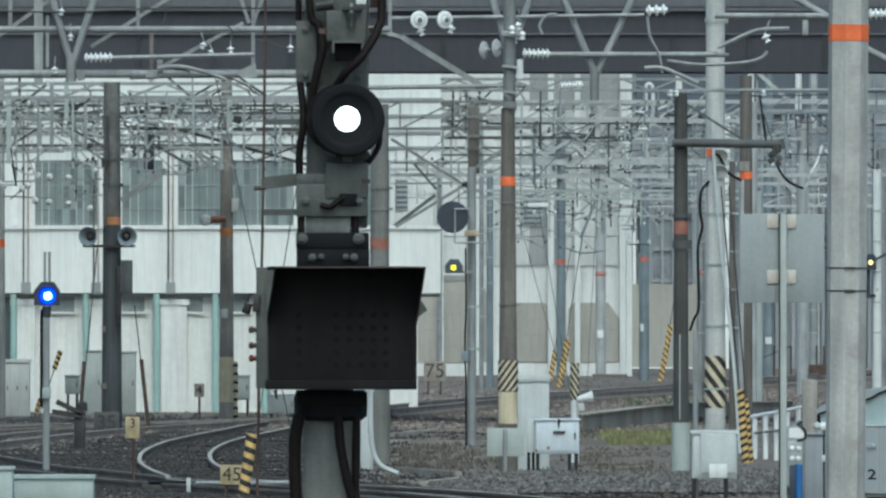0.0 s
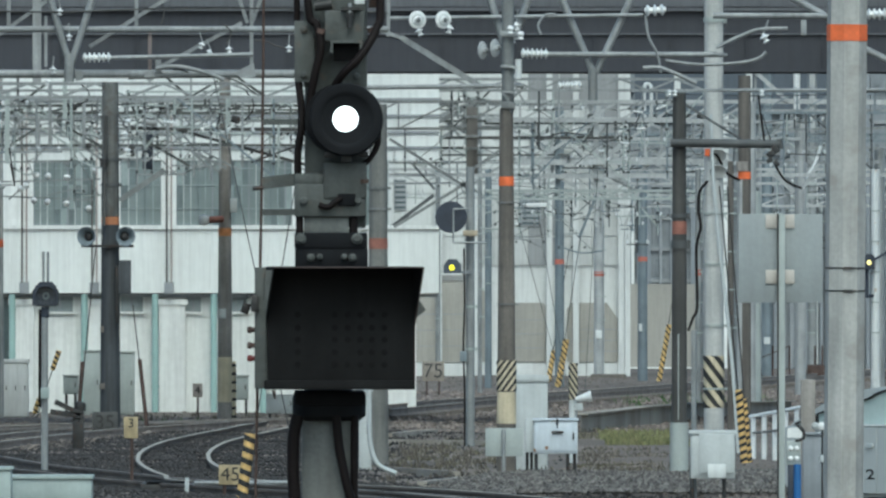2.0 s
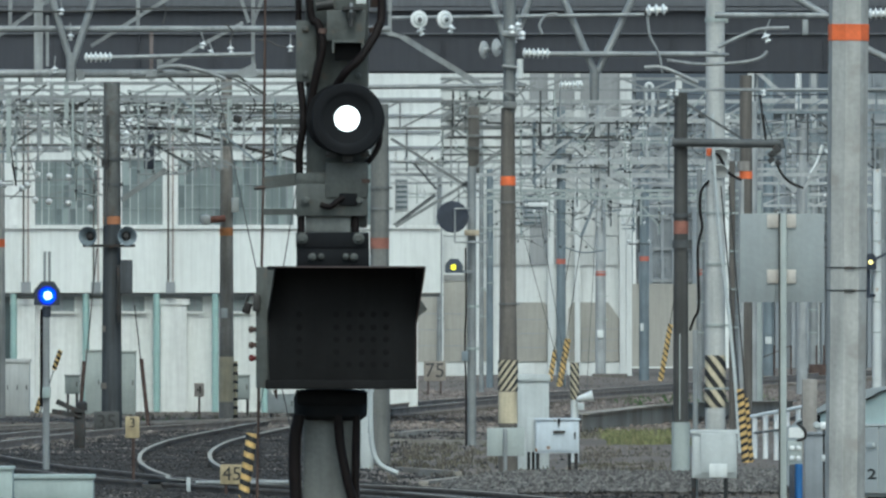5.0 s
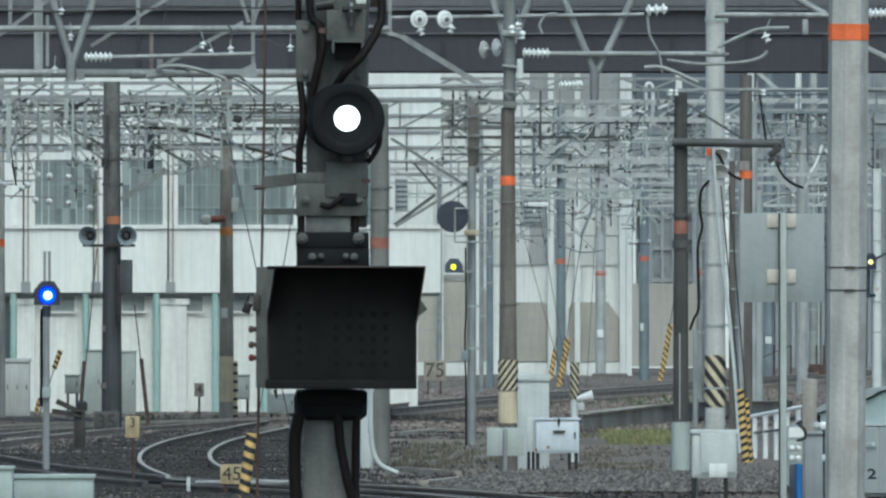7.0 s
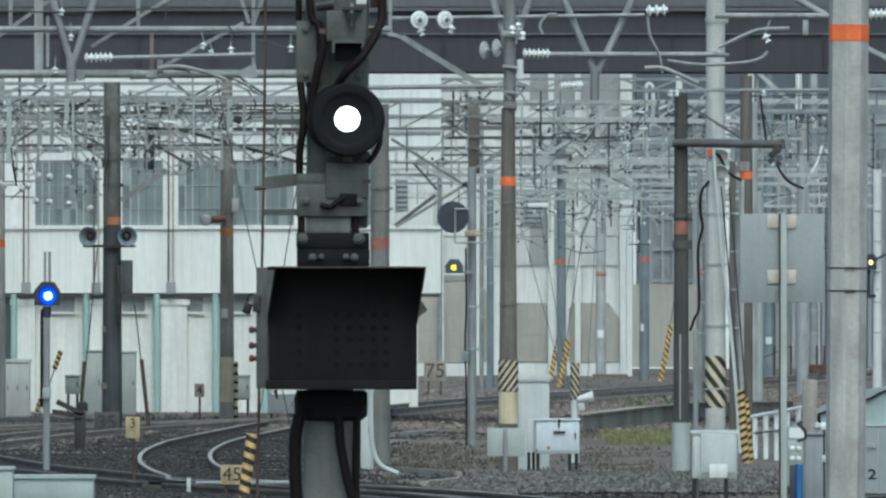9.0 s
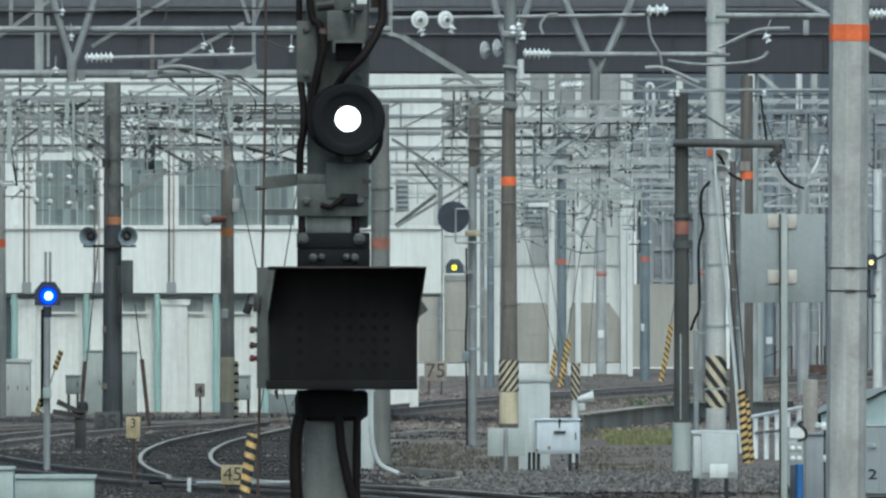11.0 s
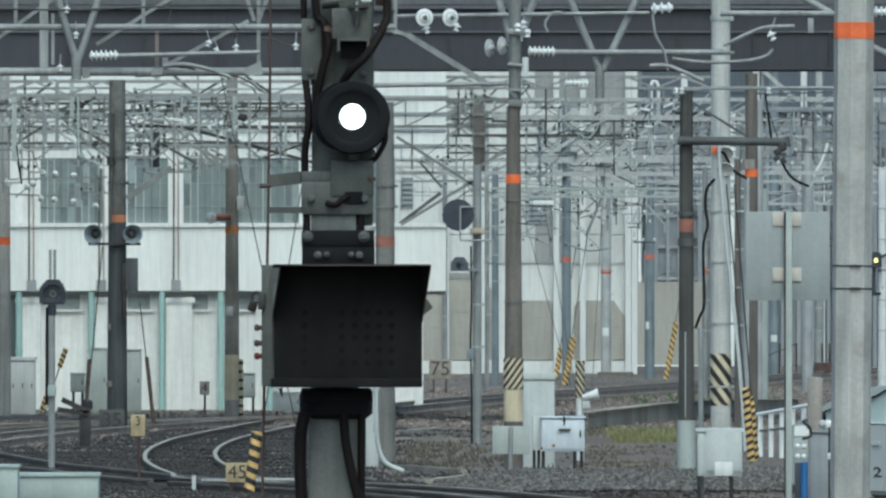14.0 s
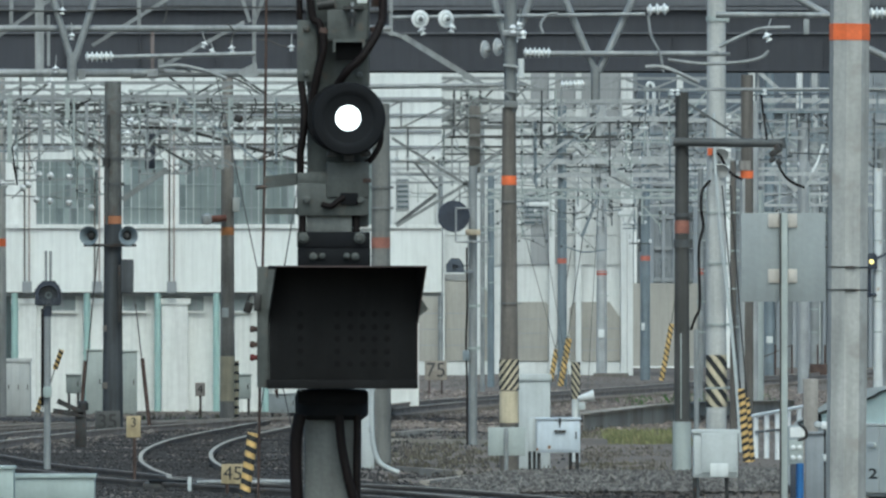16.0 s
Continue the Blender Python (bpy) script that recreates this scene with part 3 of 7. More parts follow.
def far_blocks():
    d = 440
    th = thing("far_building", (12.073, d, 0), "hazy blue-grey tall building with pale vertical fins", "building")
    x0, x1 = 6.507, 21.872
    wall_part("wall", blue_panel, th, (x0, x1, d, d + 0.5, 0, 12.399))
    wall_part("base_wall", beige_panel, th, (6.507, 8.839, d - 0.3, d, 0, 2.933), "beige concrete base")
    wall_part("base_trim", white_wall, th, (6.507, 8.839, d - 0.35, d, 0, 0.052))
    for k in range(34):
        u = 6.585 + k * 0.31 + 0.12 * math.sin(k * 5.1)
        m = (white_wall, grey_panel, blue_panel, grey_panel, blue_panel)[k * 7 % 5]
        wall_part("fin", m, th, (u, u + (0.1, 0.2, 0.14)[k % 3], d - 0.25, d, 0, 10.204 if k % 4 else 6.324))
    wall_part("upper_wall", slate_panel, th, (6.70, 14.6, d - 0.3, d - 0.255, 8.848, 12.3), "darker slate upper storeys")
    for u in (8.178, 10.667, 12.314):
        wall_part("upper_fin", hall_white, th, (u - 0.11, u + 0.11, d - 0.4, d - 0.3, 8.926, 11.2))
    for k in range(7):
        z = 2.992 + k * 1.1
        wall_part("band_course", grey_panel, th, (x0, x1, d - 0.1, d, z, z + 0.12))
        for j in range(18):
            u = 6.781 + j * 0.62
            if (k * 5 + j * 3) % 4:
                wall_part("window", hazy_glass, th, (u, u + 0.34, d - 0.06, d, z + 0.25, z + 0.85))


def bridge():
    d = 250
    th = thing("road_bridge", (0, d, 0), "dark steel girder bridge crossing over the yard", "bridge")
    x0, x1 = -60, 60
    wall_part("girder", bridge_mat, th, (x0, x1, d, d + 0.2, 7.010, 8.836))
    wall_part("bottom_flange", bridge_mat, th, (x0, x1, d - 0.25, d + 0.35, 6.965, 7.010))
    wall_part("deck", bridge_mat, th, (x0, x1, d + 0.2, d + 9, 7.722, 7.945))
    wall_part("rear_girder", bridge_mat, th, (x0, x1, d + 8, d + 8.3, 7.076, 8.836))
    wall_part("ledge", bridge_pale, th, (x0, x1, d - 0.12, d, 8.168, 8.235))
    wall_part("ledge", bridge_pale, th, (x0, x1, d - 0.06, d, 7.700, 7.733))
    wall_part("fascia", bridge_pale, th, (x0, x1, d - 0.05, d, 8.257, 8.724), "paler upper fascia")
    k = -12.0
    while k < 12:
        wall_part("stiffener", bridge_mat, th, (k, k + 0.02, d - 0.08, d, 7.010, 7.700))
        k += 1.5
    for u in (-40, 40):
        wall_part("pier", old_concrete, th, (u - 0.8, u + 0.8, d + 2, d + 6, 0, 7.010))


depot()
rear_hall()
far_blocks()
bridge()


# ---- poles ----
def pole(x, y, r0, r1, z1, material, label, z0=0.0, bands=(), collars=(), group="yard poles", name="utility_pole", category="pole", n=20, turn=0):
    """A tapered pole; bands: rows of (low, high, material), collars: rows of (height, thickness)."""
    th = thing(name, (x, y, z0), label, category, group)
    b = B()
    if turn:
        lathe(b, [(0, z0), (r0, z0), (r1, z1), (0, z1)], Matrix.Translation((x, y, 0)) @ Matrix.Rotation(radians(turn), 4, "Z"), n)
    else:
        rod(b, (x, y, z0), (x, y, z1), r0, n, r1)
    part("shaft", b, material, th)
    rad = lambda z: r0 + (r1 - r0) * (z - z0) / (z1 - z0)
    for lo, hi, m in bands:
        b = B()
        if turn:
            lathe(b, [(rad(lo), lo), (rad(lo) + 0.004, lo), (rad(hi) + 0.004, hi), (rad(hi), hi)], Matrix.Translation((x, y, 0)) @ Matrix.Rotation(radians(turn), 4, "Z"), n)
        else:
            rod(b, (x, y, lo), (x, y, hi), rad(lo) + 0.004, n, rad(hi) + 0.004)
        part("painted_band", b, m, th, "painted marker band")
    for z, t in collars:
        b = B()
        rod(b, (x, y, z), (x, y, z + t), rad(z) + 0.018, n)
        box(b, (x + rad(z) + 0.03, y - 0.02, z + t / 2), (0.05, 0.06, t * 1.3), bev=0.004)
        part("collar", b, slate_iron if material in (umber_pole, dark_pole_mat) else upper_grey if material in (pole_grey, old_concrete) else cabinet_grey, th)
    return th


def hazard(th, x, y, r, lo, hi, pitch, base=None, slope=1.0):
    """A wrapped sheet of slanting black stripes on a pale ground."""
    b = B()
    rod(b, (x, y, lo), (x, y, hi), r + 0.006, 20)
    sheet = part("warning_sheet", b, base or cream_paint, th, "cream and black warning sheet")
    z = lo - 2 * r * abs(slope)
    while z < hi:
        b = B()
        n = 10
        rows = []
        for k in range(n + 1):
            a = math.pi + math.pi * k / n
            u, v = math.cos(a), math.sin(a)
            h = z + (u * slope + abs(slope)) * r
            lo_z, hi_z = min(max(h, lo), hi), min(max(h + pitch * 0.5, lo), hi)
            rows.append((b.verts.new((x + u * (r + 0.009), y + v * (r + 0.009), lo_z)), b.verts.new((x + u * (r + 0.009), y + v * (r + 0.009), hi_z))))
        for p, q in zip(rows, rows[1:]):
            if p[1].co.z - p[0].co.z > 1e-4 or q[1].co.z - q[0].co.z > 1e-4:
                b.faces.new((p[0], q[0], q[1], p[1]))
        bmesh.ops.delete(b, geom=[v for v in b.verts if not v.link_faces], context="VERTS")
        if len(b.faces):
            part("stripe", b, stripe_black, sheet)
        else:
            b.free()
        z += pitch


def poles():
    # broad concrete pole, closest
    x, y = 3.542, 112
    th = pole(x, y, 0.177, 0.177, 7.5, concrete, "thick pale concrete pole with an orange band", bands=[(4.830, 4.975, orange)], n=8, turn=35)
    for zy in (2.820, 2.620):
        b = B()
        lathe(b, [(0.174, 0), (0.183, 0.0), (0.183, 0.012), (0.174, 0.012)], Matrix.Translation((x, y, zy)) @ Matrix.Rotation(radians(35), 4, "Z"), 8)
        box(b, (x + 0.02, y - 0.18, zy + 0.006), (0.09, 0.02, 0.02), bev=0.003)
        part("wire_strap", b, dark_iron, th)
    th.rotation_euler = (0, radians(0.46), 0)
    # pale concrete pole with stripes
    x, y = 4.401, 205
    th = pole(x, y, 0.165, 0.15, 8.5, pale_concrete, "pale concrete pole with cream and black stripes at its foot",
              collars=[(1.048, 0.03), (2.070, 0.03), (3.057, 0.03), (6.983, 0.08), (3.878, 0.03)])
    hazard(th, x, y, 0.163, 0.756, 1.596, 0.26, slope=-1.4)
    # dark pole
    x, y = 3.450, 184
    th = pole(x, y, 0.118, 0.095, 5.509, umber_pole, "blackened pole with a grey base sleeve and crossarm",
              bands=[(3.461, 3.649, faded_red)], collars=[(3.698, 0.06), (3.256, 0.08), (3.321, 0.05)])
    # thin pale strip added for a long scratch down the shaft
    b = B()
    box(b, (3.434, 183.87, (2.017 + 0.772) / 2), (0.016, 0.02, 2.017 - 0.772), bev=0.003)
    part("earth_strip", b, cabinet_grey, th, "pale vertical scratch on the pole")
    b = B()
    rod(b, (x, y, 0), (x, y, 0.731), 0.135, 20)
    part("base_sleeve", b, cabinet_grey, th, "grey steel base sleeve")
    b = B()
    rod(b, (3.319, 183.85, 4.785), (4.899, 183.85, 4.768), 0.062, 12)
    rod(b, (4.891, 183.85, 4.834), (4.916, 183.85, 4.695), 0.05, 10)
    part("crossarm", b, slate_iron, th, "dark grey tubular crossarm")
    b = B()
    bar(b, (3.533, 183.9, 5.342), (4.393, 183.9, 4.802), 0.035)
    part("arm_brace", b, slate_iron, th, smooth=False)
    b = B()
    bar(b, (3.236, 183.8, 5.546), (4.685, 183.8, 5.554), 0.03)
    part("upper_arm", b, grey_steel, th, "thin grey upper arm", smooth=False)
    for u in (3.301, 3.383, 4.643):
        insulator((u, 183.75, 5.455), (0, 0, 1), 0.1, 0.04, parent=th, sheds=2)
    b = B()
    for u, v, w, h in ((4.772, 4.623, 0.12, 0.09), (4.838, 4.688, 0.09, 0.12), (4.756, 4.533, 0.1, 0.07), (4.854, 4.492, 0.07, 0.09)):
        box(b, (u, 183.8, v), (w, 0.1, h), (0, 30 * u, 0), 0.012)
    part("cable_joint", b, dark_iron, th, "dark cable joint")
    b = B()
    sweep(b, smooth_line([(4.593, 183.7, 5.470), (4.625, 183.7, 5.168), (4.675, 183.7, 4.816)], 5), 0.014, 6)
    part("drop_wire", b, rubber, th)
    # brown weathered pole
    x, y = 0.943, 184
    th = pole(x, y, 0.143, 0.098, 5.288, old_concrete, "brown weathered pole with orange band and striped foot",
              bands=[(4.165, 4.297, orange), (0.715, 1.174, cream_paint)], collars=[(3.911, 0.02), (2.436, 0.02)])
    hazard(th, x, y, 0.136, 1.190, 1.633, 0.13, slope=1.5)
    b = B()
    rod(b, (x + 0.02, y, 5.223), (x + 0.02, y, 8), 0.09, 16)
    part("upper_shaft", b, upper_grey, th, "grey steel upper shaft")
    for v, w, h in ((5.328, 0.2, 0.1), (5.516, 0.2, 0.04), (6.360, 0.26, 0.08), (5.885, 0.24, 0.04)):
        b = B()
        box(b, (x + 0.03, y - 0.08, v), (w, 0.12, h), (0, 6, 0), 0.012)
        part("clamp", b, upper_grey if h == 0.1 else grey_steel, th)
    for a, c in (((1.042, 183.85, 5.456), (1.345, 183.85, 5.661)), ((0.977, 183.85, 5.415), (0.772, 183.85, 5.620)), ((1.059, 183.85, 5.620), (1.206, 183.85, 5.358))):
        b = B()
        bar(b, a, c, 0.03)
        part("strut", b, grey_steel, th, smooth=False)
    for u, v in ((1.001, 6.438), (1.149, 6.356)):
        b = B()
        lathe(b, [(0, 0.05), (0.035, 0.04), (0.055, 0.0), (0.03, -0.04), (0.045, -0.07), (0, -0.08)], Matrix.Translation((u, 183.75, v)), 14)
        part("cap_insulator", b, porcelain, th, "small white insulator")
    # pole behind the signal mast
    x, y = -0.943, 189
    pole(x, y, 0.155, 0.13, 5.420, pole_grey, "grey-brown concrete pole with a faded red band",
         bands=[(3.265, 3.425, faded_red)], collars=[(3.846, 0.03), (4.157, 0.03)])
    # steel signal pole
    x, y = 0.491, 216
    th = pole(x, y, 0.075, 0.072, 4.76, grey_steel, "galvanised steel pole carrying a round signal", collars=[(3.581, 0.05), (2.359, 0.04), (1.638, 0.04)])
    # pole before the depot
    x, y = -4.470, 262
    pole(x, y, 0.155, 0.115, 7.035, mid_concrete, "grey-brown concrete pole with an orange band and cream foot",
         bands=[(3.790, 3.954, pale_orange), (0.359, 1.293, cream_paint)])
    # dark pole with loudspeakers
    x, y = -6.108, 234
    th = pole(x, y, 0.19, 0.145, 6.498, dark_pole_mat, "blackened tapered pole carrying two loudspeakers", bands=[(3.872, 4.017, faded_orange)], collars=[(5.049, 0.05), (4.580, 0.05)])
    b = B()
    rod(b, (x, y, 4.03), (x, y, 6.5), 0.166, 20, 0.149)
    part("upper_shaft", b, mottled_grey, th, "greyer weathered upper shaft")
    x, y = -9.278, 265
    pole(x, y, 0.14, 0.11, 7.558, concrete, "pale concrete pole with an orange band", bands=[(3.568, 3.733, orange)])
    # taupe pole with a red band behind the pale one
    x, y = 5.876, 246
    th = pole(x, y, 0.125, 0.12, 6.827, worn_brown, "taupe concrete pole with an orange-red band and pale sleeve", bands=[(4.822, 4.965, orange)])
    b = B()
    rod(b, (x - 0.03, y, 0), (x - 0.03, y, 4.811), 0.115, 18)
    part("pale_sleeve", b, pale_steel, th, "pale steel lower sleeve")
    b = B()
    rod(b, (x - 0.03, y, 4.976), (x - 0.03, y, 5.162), 0.142, 18)
    part("pale_collar", b, mid_concrete, th)
    # far steel poles
    for ux, w, top, d, m, band in (
            (3.295, 0.135, 7.803, 354, blue_steel, 3.420), (4.871, 0.165, 8.537, 392, pale_steel, 3.141),
            (5.962, 0.15, 8.294, 376, blue_steel, 3.555), (7.761, 0.19, 7.304, 330, grey_steel, 5.599),
            (6.067, 0.07, 5.540, 300, grey_steel, 3.028), (5.47, 0.062, 5.1, 240, worn_brown, 0),
            (1.294, 0.1, 6.030, 350, blue_steel, 0), (1.000, 0.06, 7.304, 330, grey_steel, 0),
            (10.262, 0.17, 9.549, 400, blue_steel, 0), (11.688, 0.16, 9.549, 400, grey_steel, 0),
            (10.262, 0.11, 5.540, 300, white_paint, 0), (7.590, 0.1, 7.767, 400, grey_steel, 0),
            (-0.104, 0.08, 6.422, 390, grey_steel, 0), (4.789, 0.1, 8.961, 420, blue_steel, 0)):
        pole(ux, d, w, w * 0.92, top, m, "slim %s pole" % m.name, bands=[(band, band + 0.14, signal_red)] if band else (),
             collars=[(top - 1.0 - 0.72 * k, 0.03) for k in range(4 if m is blue_steel else int((top - 1.6) / 0.72))], name="steel_pole", n=14)


poles()


# ---- the near signal mast ----
white_light = glow("white signal light", (1.0, 1.0, 1.0), 2.5)
box_black = mat("black indicator housing", (0.016, 0.016, 0.0165), 0.8, var=0.3, scale=4, fine=50, streak=0.2, bump=0.02, spec=0.12)
recess_black = mat("black recess shade", (0.002, 0.002, 0.0025), 0.7, var=0.1, scale=20, bump=0.0, spec=0.1)
lamp_off = mat("dull unlit indicator lamp", (0.0095, 0.0095, 0.01), 0.8, var=0.1, scale=20, bump=0.0, spec=0.12)
edge_brown = mat("brown primer edge", (0.06, 0.04, 0.038), 0.6, var=0.3, scale=8)
dark_red = mat("dark red knob paint", (0.13, 0.02, 0.02), 0.5, var=0.2, scale=10)
brass = mat("tarnished padlock", (0.02, 0.018, 0.018), 0.5, 0.3, var=0.3, scale=20)


def bolt(x, y, z, r, parent, material=None):
    b = B()
    lathe(b, [(r * 1.5, 0), (r * 1.5, 0.006), (r, 0.008), (r, 0.024), (r * 0.8, 0.028), (0, 0.028)], facing(x, y, z), 12)
    return part("bolt", b, material or mast_grey, parent)


def signal_mast():
    d = 52.0
    th = thing("signal_mast", (-0.461, d, 0), "grey-green steel signal mast with black cables", "railway signal")
    b = B()
    span(b, -0.574, -0.361, d + 0.0, d + 0.22, 0, 2.206, 0.012)
    part("lower_post", b, pale_mast, th)
    b = B()
    span(b, -0.561, -0.310, d + 0.02, d + 0.2, 2.87, 3.457, 0.008)
    span(b, -0.561, -0.375, d + 0.02, d + 0.2, 2.183, 2.87, 0.008)
    part("post", b, mast_grey, th)
    b = B()
    span(b, -0.565, -0.306, d + 0.02, d + 0.2, 3.445, 4.6, 0.01)
    part("upper_post", b, mast_grey, th)
    b = B()
    span(b, 0.0 + -0.565, -0.375, d - 0.01, d + 0.21, 0, 0.02)
    part("foot_plate", b, dark_iron, th)
    # bracket at the top
    b = B()
    span(b, -0.602, -0.519, d - 0.04, d + 0.0, 3.466, 3.716, 0.004)
    fl = part("flange_plate", b, mast_grey, th)
    for y in (3.682, 3.496):
        bolt(-0.563, d - 0.04, y, 0.011, fl)
    bolt(-0.347, d + 0.02, 3.492, 0.011, th)
    b = B()
    span(b, -0.477, -0.315, d - 0.09, d - 0.02, 3.633, 3.758, 0.006)
    span(b, -0.454, -0.445, d - 0.11, d - 0.02, 3.584, 3.638)
    span(b, -0.334, -0.324, d - 0.11, d - 0.02, 3.584, 3.638)
    span(b, -0.454, -0.324, d - 0.11, d - 0.08, 3.626, 3.638)
    part("bracket", b, mast_grey, th)
    # near-black block stands in for the shade inside the bracket
    b = B()
    span(b, -0.442, -0.334, d - 0.075, d - 0.02, 3.554, 3.624)
    part("recess", b, recess_black, th)
    b = B()
    rod(b, (-0.375, d - 0.11, 3.689), (-0.375, d - 0.11, 3.786), 0.012, 10)
    rod(b, (-0.375, d - 0.11, 3.726), (-0.375, d - 0.11, 3.749), 0.02, 6)
    span(b, -0.412, -0.329, d - 0.13, d - 0.02, 3.760, 3.772)
    part("stud", b, dark_iron, th)
    b = B()
    span(b, -0.299, -0.264, d - 0.02, d + 0.03, 3.772, 4.5, 0.006)
    rod(b, (-0.519, d - 0.06, 3.777), (-0.449, d - 0.06, 3.786), 0.022, 10)
    part("clamp", b, dark_iron, th)
    # cables
    def cable(r, *pts):
        b = B()
        sweep(b, smooth_line(pts, 8), r, 12)
        part("cable", b, rubber, th, "black sheathed cable")

    cable(0.0165, (-0.554, d - 0.07, 4.5), (-0.547, d - 0.07, 3.804), (-0.510, d - 0.075, 3.700), (-0.493, d - 0.08, 3.608), (-0.514, d - 0.07, 3.515), (-0.537, d - 0.05, 3.399), (-0.547, d - 0.03, 3.272))
    cable(0.0175, (-0.259, d - 0.06, 4.5), (-0.250, d - 0.07, 3.800), (-0.265, d - 0.1, 3.688), (-0.302, d - 0.12, 3.614), (-0.341, d - 0.13, 3.559), (-0.397, d - 0.12, 3.506), (-0.434, d - 0.08, 3.453))
    cable(0.013, (-0.595, d + 0.02, 4.5), (-0.593, d + 0.02, 3.804), (-0.593, d + 0.02, 3.723))
    cable(0.0155, (-0.586, d - 0.02, 3.469), (-0.574, d - 0.03, 3.364), (-0.574, d - 0.04, 3.272), (-0.588, d - 0.03, 3.179), (-0.588, d - 0.02, 3.06))
    cable(0.012, (-0.269, d - 0.02, 3.341), (-0.259, d - 0.04, 3.225), (-0.292, d - 0.05, 3.156), (-0.322, d - 0.04, 3.128))
    cable(0.0155, (-0.581, d - 0.03, 2.915), (-0.581, d - 0.03, 2.846))
    cable(0.0155, (-0.359, d - 0.03, 2.915), (-0.359, d - 0.03, 2.846))
    cable(0.0255, (-0.588, d - 0.06, 2.102), (-0.605, d - 0.06, 2.009), (-0.607, d - 0.05, 1.882), (-0.602, d - 0.04, 1.743), (-0.598, d - 0.03, 1.535), (-0.588, d - 0.03, 0.05))
    cable(0.019, (-0.431, d - 0.05, 2.102), (-0.419, d - 0.05, 1.975), (-0.394, d - 0.05, 1.847), (-0.366, d - 0.04, 1.731), (-0.352, d - 0.04, 1.581), (-0.347, d - 0.03, 1.372), (-0.347, d - 0.03, 0.05))
    cable(0.0155, (-0.354, d - 0.02, 2.102), (-0.357, d - 0.02, 1.882), (-0.357, d - 0.02, 1.720), (-0.361, d - 0.01, 0.05))
    for u, v, lean in ((-0.493, 3.674, 0.2), (-0.284, 3.681, -0.3)):
        b = B()
        rod(b, (u - 0.01 * lean, d - 0.08, v - 0.01), (u + 0.01 * lean, d - 0.08, v + 0.01), 0.02, 10)
        part("cable_gland", b, rust, th, "worn iron cable gland")
    b = B()
    rod(b, (-0.375, d - 0.12, 3.737), (-0.375, d - 0.12, 3.788), 0.008, 10)
    part("pin", b, grey_steel, th)
    b = B()
    span(b, -0.356, -0.314, d - 0.1, d - 0.08, 3.785, 3.816, 0.003)
    part("tag", b, white_paint, th, "small white tag")
    # signal head
    cx, cz = -0.389, 3.311
    b = B()
    lathe(b, [(0.0, -0.02), (0.146, -0.02), (0.151, 0.0), (0.151, 0.015), (0.135, 0.022), (0.06, 0.022), (0.06, 0.0)], facing(cx, d - 0.1, cz), 40)
    head = part("signal_head", b, black_paint, th, "round black signal head")
    b = B()
    lathe(b, [(0.149, 0.0), (0.149, 0.05), (0.144, 0.056), (0.118, 0.06), (0.107, 0.056), (0.1, 0.045), (0.05, 0.034)], facing(cx, d - 0.12, cz), 40)
    part("hood", b, black_paint, head, "round black lamp hood")
    b = B()
    lathe(b, [(0.0535, 0.03), (0.0535, 0.054), (0.062, 0.054), (0.07, 0.044)], facing(cx, d - 0.1, cz), 32)
    part("bezel", b, black_paint, head)
    b = B()
    lathe(b, [(0.0525, 0.0), (0.0525, 0.004), (0.04, 0.008), (0, 0.01)], facing(cx - 0.003, d - 0.156, cz + 0.003), 28)
    part("lens", b, white_light, head, "glowing white lens")
    b = B()
    rod(b, (cx - 0.025, d - 0.09, cz + 0.005), (cx - 0.03, d + 0.03, cz + 0.005), 0.145, 32)
    part("rear_housing", b, black_paint, head)
    for u in (-0.07, 0.0, 0.07):
        b = B()
        span(b, cx + u - 0.02, cx + u + 0.02, d - 0.13, d - 0.07, cz - 0.175 + abs(u) * 0.3, cz - 0.13, 0.004)
        part("lug", b, dark_iron, head)
    # bracket under the head
    b = B()
    span(b, -0.482, -0.306, d - 0.07, d - 0.01, 2.989, 3.137, 0.008)
    span(b, -0.565, -0.472, d - 0.04, d - 0.0, 3.040, 3.096, 0.006)
    part("head_bracket", b, mast_grey, th)
    b = B()
    span(b, -0.602, -0.308, d - 0.06, d + 0.02, 2.915, 3.049, 0.006)
    span(b, -0.602, -0.47, d - 0.05, d + 0.02, 3.045, 3.092, 0.006)
    cl = part("clamp_plate", b, mast_grey, th)
    # black block on the plate paints the shade of an opening
    b = B()
    span(b, -0.425, -0.351, d - 0.075, d - 0.05, 2.959, 3.009, 0.004)
    part("slot", b, black_paint, cl)
    bolt(-0.563, d - 0.06, 2.980, 0.013, cl)
    bolt(-0.343, d - 0.06, 2.980, 0.013, cl)
    b = B()
    sweep(b, smooth_line([(-0.500, d - 0.075, 2.963), (-0.463, d - 0.085, 2.954), (-0.435, d - 0.085, 2.975), (-0.412, d - 0.07, 2.991)], 6), 0.012, 10)
    part("cable_stub", b, rubber, cl)
    b = B()
    rod(b, (-0.315, d - 0.06, 2.998), (-0.315, d - 0.06, 3.110), 0.009, 8)
    rod(b, (-0.315, d - 0.06, 3.052), (-0.315, d - 0.06, 3.068), 0.02, 6)
    part("stud", b, rust, th)
    # ladder side rod with its stays
    b = B()
    sweep(b, [(-0.725, d, 4.6), (-0.730, d, 3.573), (-0.737, d, 3.017), (-0.743, d, 2.716), (-0.755, d, 2.206), (-0.762, d, 1.766), (-0.769, d, 0)], 0.0057, 8)
    part("guard_rod", b, rust, th, "thin rusty guard rod")
